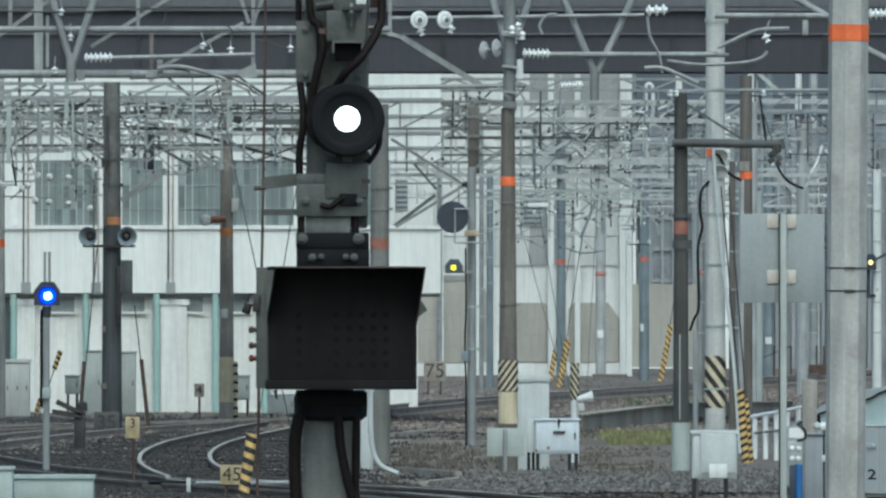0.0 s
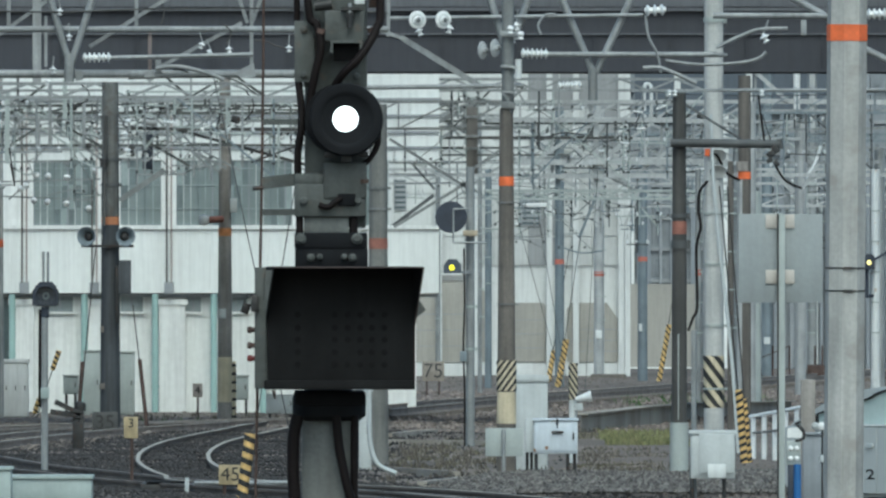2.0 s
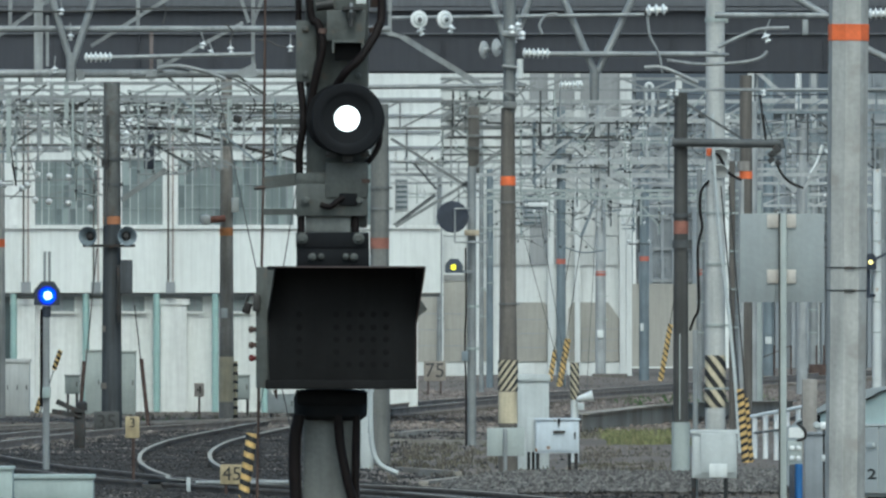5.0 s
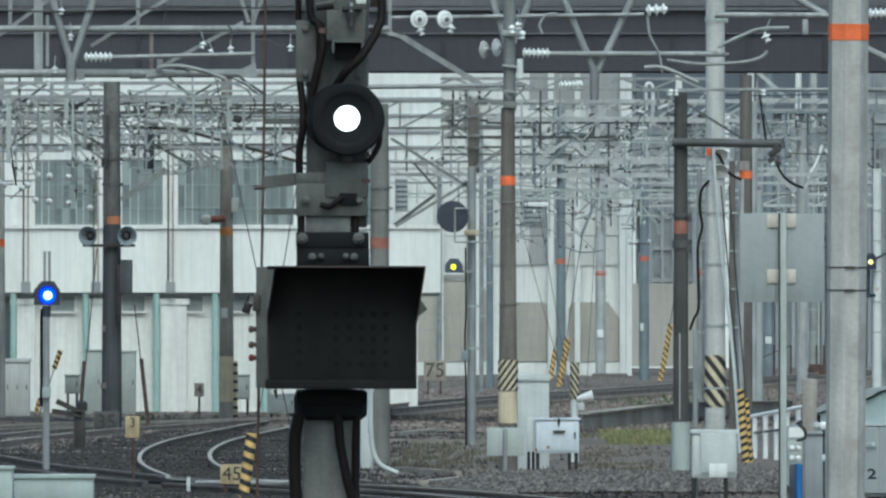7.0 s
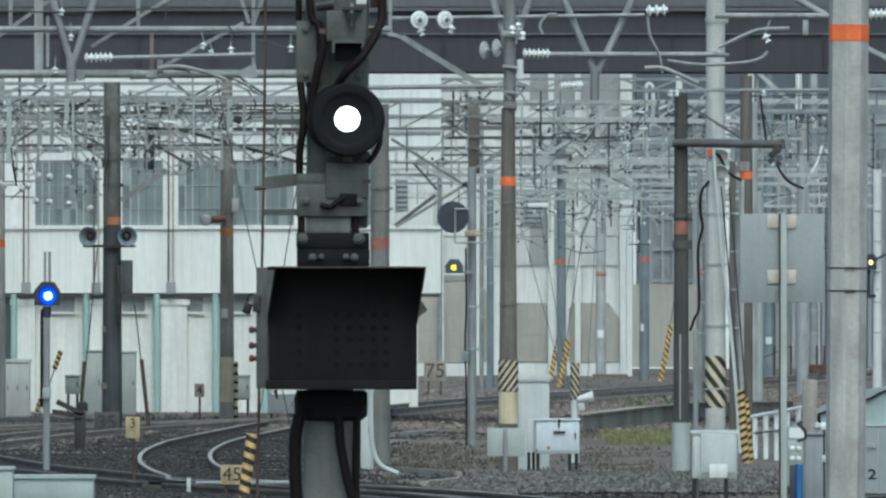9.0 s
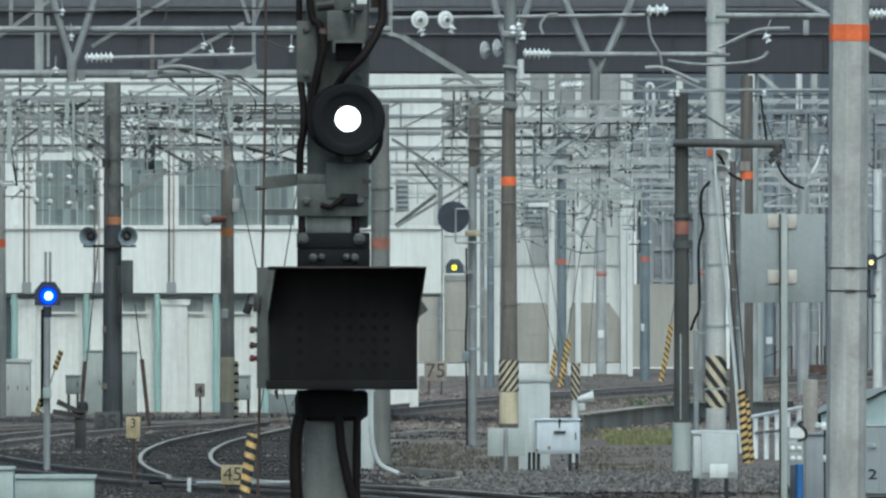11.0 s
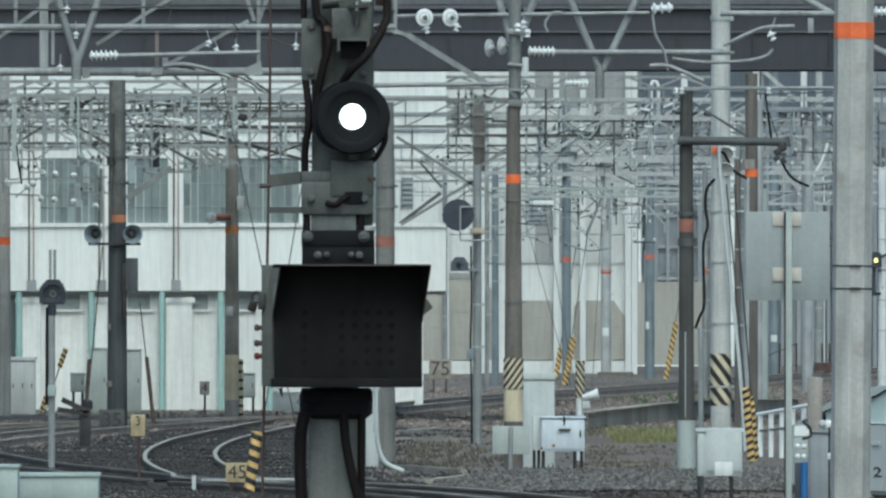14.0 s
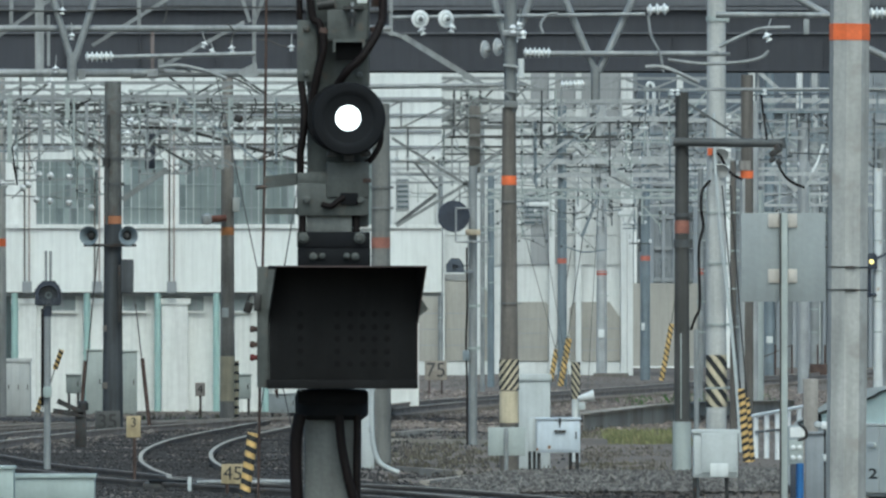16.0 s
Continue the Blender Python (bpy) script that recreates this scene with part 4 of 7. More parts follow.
    for x0, x1, y0, y1, h in ((-0.737, -0.598, 3.052, 3.068, 0.05), (-0.737, -0.598, 2.934, 2.934, 0.026), (-0.732, -0.565, 3.304, 3.304, 0.024)):
        b = B()
        bar(b, (x0, d, y0), (x1, d, y1), 0.012, h)
        part("stay", b, mast_grey, th)
    b = B()
    rod(b, (-0.774, d, 3.031), (-0.727, d, 3.035), 0.009, 8)
    part("stay_bolt", b, dark_iron, th)
    # clamp block over the indicator
    b = B()
    span(b, -0.602, -0.303, d - 0.06, d + 0.02, 2.785, 2.850, 0.006)
    span(b, -0.6, -0.302, d - 0.055, d + 0.02, 2.7, 2.786, 0.004)
    blk = part("clamp_block", b, black_paint, th)
    for x, z, r in ((-0.577, 2.825, 0.016), (-0.345, 2.825, 0.016), (-0.535, 2.748, 0.0115), (-0.498, 2.751, 0.009), (-0.398, 2.751, 0.009), (-0.364, 2.748, 0.0115)):
        bolt(x, d - 0.06, z, r, blk, mast_grey)
    # pale plate added where the post below the clamp catches the light
    b = B()
    span(b, -0.564, -0.379, d - 0.035, d + 0.02, 2.847, 2.917, 0.004)
    part("spacer_plate", b, pale_mast, th, "pale plate standing in for the lit post")
    # clamps under the indicator
    b = B()
    lathe(b, [(0.0, 0), (0.125, 0), (0.15, 0.02), (0.152, 0.09), (0.14, 0.125), (0, 0.125)], Matrix.Translation((-0.461, d + 0.08, 2.079)), 28)
    span(b, -0.600, -0.310, d - 0.08, d + 0.1, 2.146, 2.197, 0.01)
    part("cable_clamp", b, black_paint, th)
    return th


def route_indicator():
    d = 51.72
    th = thing("route_indicator", (-0.426, d + 0.2, 2.206), "black route indicator box with unlit lamps", "railway indicator")
    b = B()
    span(b, -0.709, -0.107, d, d + 0.24, 2.211, 2.707, 0.006)
    part("housing", b, box_black, th)
    b = B()
    span(b, -0.762, -0.709, d + 0.01, d + 0.26, 2.213, 2.707, 0.003)
    side = part("side_plate", b, mast_grey, th, "grey side plate")
    # sloping hood
    b = B()
    x0, x1, xt0, xt1 = -0.716, -0.111, -0.681, -0.074
    zt, zm, zb = 2.707, 2.473, 2.213
    for xs, xt in ((x0, xt0), (x1, xt1)):
        v = [b.verts.new(c) for c in ((xs, d, zb), (xs, d, zm), (xt, d - 0.24, zt), (xs, d, zt))]
        b.faces.new(v)
    v = [b.verts.new(c) for c in ((xt0, d - 0.24, zt), (xt1, d - 0.24, zt), (x1, d, zt + 0.004), (x0, d, zt + 0.004))]
    b.faces.new(v)
    b.normal_update()
    bmesh.ops.solidify(b, geom=b.faces[:], thickness=0.004)
    part("hood", b, box_black, th, "black sheet metal hood", smooth=False)
    b = B()
    bar(b, (xt0, d - 0.243, zt), (xt1, d - 0.243, zt), 0.006)
    bar(b, (xt1 + 0.002, d - 0.24, zt), (x1 + 0.002, d, zm), 0.005)
    bar(b, (x1 + 0.002, d - 0.002, zm), (x1 + 0.002, d - 0.002, zb), 0.005)
    part("hood_edge", b, edge_brown, th)
    b = B()
    prism(b, [(-0.713, 2.696), (-0.685, 2.696), (-0.710, 2.533), (-0.714, 2.533)], d - 0.262, d - 0.258)
    part("hood_cheek", b, mast_grey, th, smooth=False)
    # lamps in rows, all out
    for j, zy in enumerate((2.514, 2.461, 2.412, 2.361, 2.310)):
        for i, xx in enumerate((-0.586, -0.435, -0.382, -0.331, -0.283, -0.232)):
            if (i, j) == (2, 3):
                continue
            b = B()
            lathe(b, [(0.0125, 0), (0.0125, 0.002), (0, 0.0035)], facing(xx, d, zy), 12)
            part("lamp", b, lamp_off, th)
    # bottom lip
    b = B()
    span(b, -0.723, -0.107, d - 0.03, d + 0.0, 2.209, 2.246, 0.004)
    part("bottom_lip", b, box_black, th)
    # padlock, knobs and tab
    b = B()
    box(b, (-0.799, d + 0.05, 2.540), (0.034, 0.018, 0.045), (0, 18, 0), 0.005)
    lock = part("padlock", b, brass, th, "tarnished padlock")
    b = B()
    sweep(b, smooth_line([(-0.804, d + 0.05, 2.558), (-0.797, d + 0.05, 2.588), (-0.778, d + 0.05, 2.598), (-0.769, d + 0.05, 2.577), (-0.776, d + 0.05, 2.549)], 5), 0.0045, 8)
    part("shackle", b, dark_iron, lock)
    b = B()
    span(b, -0.776, -0.746, d - 0.01, d + 0.06, 2.526, 2.595, 0.004)
    part("hasp", b, dark_iron, side)
    for zy, m in ((2.452, rust), (2.389, rust), (2.336, dark_red)):
        b = B()
        lathe(b, [(0.01, 0), (0.01, 0.012), (0.015, 0.018), (0.012, 0.03), (0, 0.034)], Matrix.Translation((-0.760, d + 0.03, zy)) @ Matrix.Rotation(radians(-90), 4, "Y"), 12)
        part("knob", b, m, side)
    b = B()
    prism(b, [(-0.107, 2.570), (-0.086, 2.568), (-0.063, 2.533), (-0.102, 2.503)], d + 0.05, d + 0.07)
    part("tab", b, mast_grey, th, smooth=False)
    b = B()
    rod(b, (-0.686, d + 0.1, 2.206), (-0.679, d + 0.1, 2.169), 0.009, 8, 0.003)
    part("drip_pin", b, rust, th)


signal_mast()
route_indicator()


# ---- overhead line structures ----
worn_steel = mat("worn reddish grey steel", (0.24, 0.2, 0.19), 0.7, 0.1, var=0.3, scale=3, fine=30, streak=0.3)


def gantry(y, x0, x1, zb, zt, panels, material, label, w=0.06, deep=0.5, legs=(), style="warren"):
    """A lattice beam across the tracks, on legs at the given x."""
    th = thing("overhead_gantry", (x0, y, zb), label, "gantry", "overhead gantries")
    for z in (zb, zt):
        for off in (0, deep):
            b = B()
            bar(b, (x0, y + off, z), (x1, y + off, z), w)
            part("chord", b, material, th, smooth=False)
    step = (x1 - x0) / panels
    for i in range(panels):
        a = x0 + i * step
        for off in (0, deep):
            b = B()
            if style == "warren":
                bar(b, (a, y + off, zb if i % 2 else zt), (a + step, y + off, zt if i % 2 else zb), w * 0.7)
            elif style == "x":
                bar(b, (a, y + off, zb), (a + step, y + off, zt), w * 0.6)
                bar(b, (a, y + off + 0.02, zt), (a + step, y + off + 0.02, zb), w * 0.6)
            else:
                bar(b, (a, y + off, zb), (a + step, y + off, zt), w * 0.6)
                bar(b, (a, y + off, zb), (a, y + off, zt), w * 0.7)
            part("brace", b, material, th, smooth=False)
        b = B()
        bar(b, (a, y, zb), (a + step, y + deep, zb), w * 0.5)
        part("lacing", b, material, th, smooth=False)
    for u in legs:
        b = B()
        rod(b, (u, y + deep / 2, 0), (u, y + deep / 2, zt), 0.14, 14)
        part("leg", b, material, th)
    return th


def bell(x, y, z, r, parent):
    lean = 26 * math.sin(7.3 * x + 3.1 * z)
    b = B()
    rod(b, (x, y, z - r * 0.2), (x - 2.6 * r * math.sin(radians(lean)), y + 0.02, z + 2.6 * r), r * 0.16, 6)
    part("pin", b, grey_steel, parent)
    b = B()
    lathe(b, [(0, 0), (r * 0.25, 0), (r * 0.3, -r * 0.3), (r, -r * 0.7), (r * 0.9, -r * 0.9), (r * 0.4, -r * 0.8), (r * 0.4, -r * 1.4), (r * 0.75, -r * 1.7), (r * 0.3, -r * 1.9), (0, -r * 1.9)], Matrix.Translation((x, y, z)) @ Matrix.Rotation(radians(lean), 4, "Y"), 14)
    return part("bell_insulator", b, porcelain, parent, "white bell insulator")


def wire(a, b_, drop, r, label="thin overhead line wire", material=None):
    b = B()
    sweep(b, sag(a, b_, drop), r, 5)
    return solo("overhead_wire", b, material or grey_steel, label, "wire", "overhead wires")


def frame_pieces(th, y, chords, slants, loops):
    """Straight members and hanging cable loops of one line structure; members are x, z, x, z, width, material."""
    for name, rows in (("chord", chords), ("brace", slants)):
        for k, (xa, za, xb, zb, w, m) in enumerate(rows):
            b = B()
            bar(b, (xa, y + 0.012 * k, za), (xb, y + 0.012 * k, zb), w)
            part(name, b, m, th, smooth=False)
    for k, row in enumerate(loops):
        b = B()
        sweep(b, smooth_line([(u, y - 0.1 - 0.01 * k, v) for u, v in row], 6), 0.012, 6)
        part("jumper_cable", b, rubber, th, "thin dark jumper cable")


def line_frames():
    # open steelwork before the depot
    y = 240
    th = thing("overhead_gantry", (-9.236, y, 0), "open steelwork of grey bars over the depot tracks", "gantry", "overhead gantries")
    for u in (-9.236, -2.330):
        b = B()
        rod(b, (u, y + 0.1, -0.05), (u, y + 0.1, 6.662), 0.13, 14)
        part("leg", b, grey_steel, th)
    g, c, k = grey_steel, cabinet_grey, dark_iron
    frame_pieces(th, y,
        [(-9.236, 6.245, -2.330, 6.235, 0.05, g), (-9.236, 5.893, -6.350, 5.903, 0.055, g),
         (-5.869, 5.721, -2.330, 5.700, 0.06, umber_pole), (-9.236, 5.401, -2.330, 5.411, 0.045, mast_grey),
         (-5.174, 6.096, -2.330, 6.074, 0.035, mast_grey), (-9.236, 6.438, -6.243, 6.448, 0.045, g),
         (-4.853, 5.871, -2.330, 5.871, 0.05, g), (-9.236, 5.101, -6.991, 5.091, 0.03, g), (-5.976, 6.416, -2.330, 6.438, 0.04, c)],
        [(-7.440, 6.598, -7.953, 6.213, 0.05, mast_grey), (-8.146, 5.422, -7.569, 5.786, 0.045, mast_grey), (-7.953, 6.128, -7.098, 5.786, 0.04, c),
         (-7.333, 5.786, -6.328, 5.059, 0.05, g), (-7.077, 5.743, -6.350, 5.337, 0.045, mast_grey), (-5.195, 6.684, -4.768, 6.320, 0.05, mast_grey),
         (-5.174, 6.064, -4.233, 6.630, 0.045, mast_grey), (-3.848, 6.684, -3.314, 6.320, 0.05, mast_grey), (-5.730, 5.572, -4.768, 5.016, 0.05, mast_grey),
         (-4.982, 5.700, -2.395, 4.995, 0.06, umber_pole), (-4.853, 5.358, -4.062, 4.973, 0.05, g), (-4.511, 5.294, -3.806, 4.930, 0.04, g),
         (-7.269, 5.935, -6.713, 6.299, 0.04, mast_grey), (-5.944, 6.448, -5.751, 5.850, 0.06, mast_grey), (-5.815, 5.978, -5.217, 6.235, 0.04, mast_grey)], [])
    frame_pieces(th, y - 0.2, [], [
         (-3.592, 5.080, -2.715, 5.401, 0.035, k), (-8.007, 6.705, -8.007, 6.235, 0.045, k), (-7.398, 6.598, -7.398, 5.401, 0.07, g),
         (-7.611, 5.935, -7.611, 5.358, 0.05, g), (-7.120, 6.641, -7.120, 5.893, 0.08, c), (-6.756, 6.256, -6.756, 5.401, 0.06, g),
         (-4.736, 6.684, -4.736, 6.235, 0.035, g), (-4.468, 6.427, -4.468, 6.085, 0.05, mast_grey), (-4.190, 5.721, -4.190, 4.930, 0.045, g),
         (-3.763, 6.235, -3.763, 4.995, 0.05, g), (-4.575, 5.401, -4.575, 4.909, 0.04, g), (-5.623, 6.416, -5.623, 5.401, 0.05, c), (-8.210, 6.438, -8.210, 5.059, 0.09, c),
         (-5.174, 6.235, -5.174, 5.401, 0.05, g), (-3.079, 5.871, -3.079, 4.995, 0.05, c)],
        [[(-6.820, 6.555), (-6.671, 6.427), (-6.692, 6.256), (-6.863, 6.170)], [(-4.190, 6.448), (-4.383, 6.320), (-4.362, 6.128), (-4.190, 5.978), (-4.233, 5.786)],
         [(-3.720, 6.448), (-3.570, 6.256), (-3.570, 6.064), (-3.720, 5.871)], [(-8.167, 5.358), (-8.103, 4.952), (-8.060, 4.631), (-8.146, 5.059)],
         [(-5.751, 6.256), (-5.666, 5.967), (-5.388, 5.914), (-5.259, 6.213)]])
    for u, v, w, h in ((-5.965, 5.850, 0.1, 0.2), (-5.869, 5.315, 0.11, 0.2), (-6.959, 6.128, 0.14, 0.12), (-5.281, 6.128, 0.12, 0.12), (-6.671, 5.401, 0.1, 0.1), (-3.891, 5.893, 0.16, 0.14)):
        b = B()
        box(b, (u, y - 0.05, v), (w, 0.14, h), (0, 12, 0), 0.015)
        part("clamp", b, dark_iron, th)
    b = B()
    rod(b, (-5.666, y - 0.12, 5.882), (-5.366, y - 0.12, 5.839), 0.085, 14)
    part("cable_drum", b, pale_steel, th)

    # open steelwork before the rear hall
    y = 318
    th = thing("overhead_gantry", (-2.436, y, 0), "open steelwork of pale bars before the rear hall", "gantry", "overhead gantries")
    for u in (-2.550, 12.125):
        b = B()
        rod(b, (u, y + 0.1, -0.05), (u, y + 0.1, 7.473), 0.15, 14)
        part("leg", b, grey_steel, th)
    p = pale_steel
    frame_pieces(th, y,
        [(-2.550, 7.331, 6.742, 7.345, 0.07, g), (1.076, 6.948, 6.034, 6.963, 0.13, p), (1.076, 6.863, 6.034, 6.878, 0.05, mast_grey),
         (1.643, 5.957, 5.892, 5.957, 0.13, p), (-2.550, 5.575, 12.125, 5.575, 0.09, p), (1.076, 5.178, 5.042, 5.178, 0.08, p),
         (7.989, 7.430, 12.125, 7.388, 0.12, p), (7.380, 7.175, 12.125, 7.175, 0.1, g), (-2.550, 6.509, 4.646, 6.538, 0.045, mast_grey), (8.442, 6.708, 12.125, 6.764, 0.06, g)],
        [(4.193, 6.113, 5.382, 6.948, 0.08, p), (7.847, 8.181, 8.697, 7.416, 0.1, p), (3.739, 5.744, 4.873, 5.178, 0.06, p),
         (5.184, 5.957, 5.892, 5.560, 0.07, p), (8.329, 5.575, 8.867, 5.178, 0.07, p), (9.462, 5.858, 9.008, 5.150, 0.07, p),
         (5.113, 6.963, 5.113, 5.943, 0.06, p), (5.524, 6.963, 5.524, 5.943, 0.07, g), (3.739, 7.331, 3.739, 6.509, 0.08, g), (4.263, 6.948, 3.909, 6.509, 0.05, g),
         (3.059, 6.509, 3.909, 5.575, 0.06, g), (7.875, 8.181, 7.875, 7.161, 0.06, g), (9.292, 8.181, 9.292, 6.708, 0.13, p), (8.017, 7.175, 8.102, 6.495, 0.035, k),
         (-0.623, 6.509, -1.756, 5.575, 0.06, g), (-0.340, 7.331, 0.510, 6.509, 0.06, p), (2.776, 7.331, 2.776, 5.575, 0.08, p)],
        [[(8.017, 7.175), (8.159, 6.708), (8.329, 6.254)], [(-1.190, 7.331), (-1.020, 7.076), (-0.765, 7.076), (-0.595, 7.317)]])
    frame_pieces(th, y - 0.3,
        [(-2.550, 7.444, -0.057, 7.458, 0.05, mast_grey), (-2.550, 6.750, 2.210, 6.764, 0.1, g), (-2.550, 6.254, 1.643, 6.254, 0.05, mast_grey), (-2.550, 7.048, 1.643, 7.062, 0.06, g)],
        [(-1.331, 6.396, 0.935, 7.529, 0.1, g), (-2.040, 6.254, -0.623, 7.473, 0.06, g), (-1.898, 7.473, -1.190, 6.750, 0.06, mast_grey), (-0.453, 8.124, -0.453, 6.254, 0.07, g), (-0.963, 7.473, -0.963, 6.254, 0.05, mast_grey),
         (-0.028, 7.062, 1.076, 6.254, 0.06, p), (-1.445, 8.124, -1.445, 7.444, 0.06, g)],
        [[(-1.756, 7.982), (-1.586, 7.756), (-1.331, 7.756), (-1.133, 8.011)]])
    frame_pieces(th, y - 0.5, [
        (-1.351, 7.356, 3.026, 7.370, 0.05, mast_grey), (-1.351, 6.918, 4.720, 6.918, 0.06, mast_grey), (-1.351, 6.494, 4.791, 6.494, 0.06, umber_pole),
        (1.896, 5.887, 7.262, 5.901, 0.14, p), (1.896, 5.534, 7.262, 5.548, 0.1, p), (-1.351, 6.071, 3.167, 6.071, 0.05, mast_grey)],
        [(-1.125, 6.367, 1.091, 7.483, 0.1, upper_grey), (-0.603, 6.085, 0.569, 6.861, 0.08, g), (-1.267, 6.169, 0.795, 5.153, 0.07, p), (-0.772, 5.901, -0.165, 5.209, 0.06, slate_iron),
         (-1.238, 4.277, -0.193, 5.068, 0.09, slate_iron), (2.306, 5.901, 3.760, 6.833, 0.08, p), (3.181, 6.367, 4.720, 5.322, 0.08, p), (1.967, 6.057, 3.407, 5.238, 0.07, p),
         (4.000, 5.901, 4.720, 6.494, 0.08, p), (6.062, 6.466, 5.003, 5.689, 0.08, p), (8.250, 5.689, 8.815, 5.125, 0.08, p), (8.321, 6.395, 7.685, 5.831, 0.06, g),
         (5.003, 5.266, 4.579, 4.277, 0.06, p), (3.873, 5.054, 3.449, 3.995, 0.07, blue_steel), (0.202, 7.370, 0.202, 5.266, 0.05, g), (-0.391, 6.494, -0.391, 5.548, 0.05, g),
         (2.249, 6.918, 2.249, 5.901, 0.09, p), (3.873, 6.960, 3.873, 4.277, 0.13, p), (3.732, 7.101, 3.732, 6.537, 0.15, slate_iron), (2.913, 6.960, 2.913, 5.266, 0.12, blue_steel),
         (-0.363, 8.160, -0.476, 7.384, 0.06, g)], [])
    for u, v in ((-0.305, 7.186), (-0.179, 6.651), (-0.629, 7.143), (1.158, 7.200), (2.284, 6.778), (2.650, 6.693),
                 (3.270, 7.228), (1.651, 7.186), (3.185, 6.003)):
        b = B()
        box(b, (u, y - 0.62, v), (0.07, 0.1, 0.16), (0, 10, 0), 0.015)
        part("clamp", b, slate_iron, th)
    b = B()
    sweep(b, smooth_line([(5.085, y - 0.1, 7.019), (5.085, y - 0.1, 7.727), (5.156, y - 0.1, 7.855), (5.255, y - 0.1, 7.727), (5.255, y - 0.1, 7.019)], 6), 0.045, 8)
    part("loop_bracket", b, white_paint, th, "white looped tube")
    b = B()
    rod(b, (8.895, y - 0.1, 7.388), (8.895, y - 0.1, 8.209), 0.04, 12, 0.08)
    part("insulator", b, porcelain, th, "tapered white insulator")


def overhead():
    # the tube arms and V struts of the nearest line structure
    y = 178
    th = thing("overhead_gantry", (-5.185, y, 4), "grey tubular overhead line beam with V struts", "gantry", "overhead gantries")
    for yy, r in ((6.311, 0.045), (5.684, 0.06)):
        b = B()
        rod(b, (-10.180, y, yy), (-0.745 if yy > 6 else -1.4, y, yy), r, 12)
        part("chord", b, grey_steel, th)
    for u in (-10.022, -1.522):
        b = B()
        rod(b, (u, y, -0.05), (u, y, 6.406), 0.13, 14)
        part("leg", b, grey_steel, th)
    for p, q in (((-5.550, 6.961), (-5.249, 5.930)), ((-4.820, 6.961), (-5.185, 5.851)),
                 ((-5.217, 5.970), (-5.217, 5.573))):
        b = B()
        rod(b, (p[0], y - 0.1, p[1]), (q[0], y - 0.1, q[1]), 0.05 if p[0] != q[0] else 0.07, 12)
        part("strut", b, grey_steel, th)
    for u, w, t, bt in ((-5.677, 0.12, 8, 5.565), (-5.550, 0.04, 6.501, 5.787), (-4.281, 0.05, 8, 6.358), (-4.091, 0.05, 6.311, 5.613), (-2.664, 0.05, 8, 5.732), (-6.073, 0.05, 8, 6.326), (-0.745, 0.05, 8, 6.207)):
        b = B()
        span(b, u - w / 2, u + w / 2, y - 0.02, y + 0.04, bt, t)
        part("hanger", b, worn_steel if u == -4.091 else grey_steel, th, smooth=False)
    for a, c in (((-6.374, 6.128), (-5.264, 6.921)), ((-4.947, 6.073), (-3.520, 6.961)), ((-3.956, 5.787), (-2.807, 6.406)),
                 ((-2.727, 6.406), (-2.886, 6.881)), ((-2.664, 6.406), (-2.490, 6.881))):
        b = B()
        bar(b, (a[0], y + 0.3, a[1]), (c[0], y + 0.3, c[1]), 0.05)
        part("brace", b, grey_steel, th, smooth=False)
    for outline in ([(-2.918, 5.700), (-2.632, 5.835), (-2.601, 5.637), (-2.807, 5.621)], [(-4.170, 5.621), (-4.155, 5.724), (-4.028, 5.724), (-4.012, 5.621), (-4.091, 5.565)],
                    [(-4.012, 5.882), (-3.933, 5.882), (-3.925, 5.716), (-4.012, 5.716)], [(-5.138, 5.740), (-5.027, 5.724), (-5.027, 5.597), (-5.130, 5.581)]):
        b = B()
        prism(b, outline, y - 0.09, y - 0.065)
        part("gusset", b, grey_steel, th, smooth=False)
    for pts in ([(-6.374, 6.564), (-5.264, 6.548), (-4.155, 6.588), (-2.252, 6.596), (-0.745, 6.533)], [(-3.758, 5.740), (-3.663, 5.740), (-3.552, 5.708)],
                [(-2.608, 6.152), (-2.450, 6.136), (-2.315, 6.073), (-2.141, 6.041)], [(-3.045, 6.374), (-2.949, 6.263), (-3.013, 6.104)],
                [(-3.917, 6.659), (-3.885, 6.548), (-3.933, 6.374)], [(-4.392, 5.613), (-3.600, 5.637), (-2.965, 5.613), (-2.608, 5.407)]):
        b = B()
        sweep(b, smooth_line([(u, y - 0.16, v) for u, v in pts], 6), 0.012, 6)
        part("jumper_cable", b, umber_pole, th, "thin grey jumper cable")
    insulator((-5.027, y - 0.2, 5.906), (1, 0, 0.02), 0.396, 0.075, parent=th)
    b = B()
    rod(b, (-4.630, y - 0.2, 5.906), (-2.648, y - 0.2, 5.954), 0.03, 10)
    part("cantilever_tube", b, grey_steel, th)
    b = B()
    sweep(b, smooth_line([(-3.996, y - 0.2, 5.756), (-3.718, y - 0.2, 5.787), (-3.362, y - 0.2, 5.716), (-3.045, y - 0.2, 5.597)], 6), 0.028, 8)
    part("steady_arm", b, grey_steel, th)
    for u, v in ((-5.217, 6.247), (-5.447, 5.787), (-5.502, 5.613), (-3.346, 6.128), (-3.235, 6.025), (-2.981, 6.073), (-2.141, 6.089), (-5.344, 6.604)):
        bell(u, y - 0.15, v, 0.055, th)

    # beam at the right with two V struts
    y = 190
    th = thing("overhead_gantry", (2.336, y, 5), "grey tubular overhead line beam with paired V struts", "gantry", "overhead gantries")
    for u in (-1.574, 7.414):
        b = B()
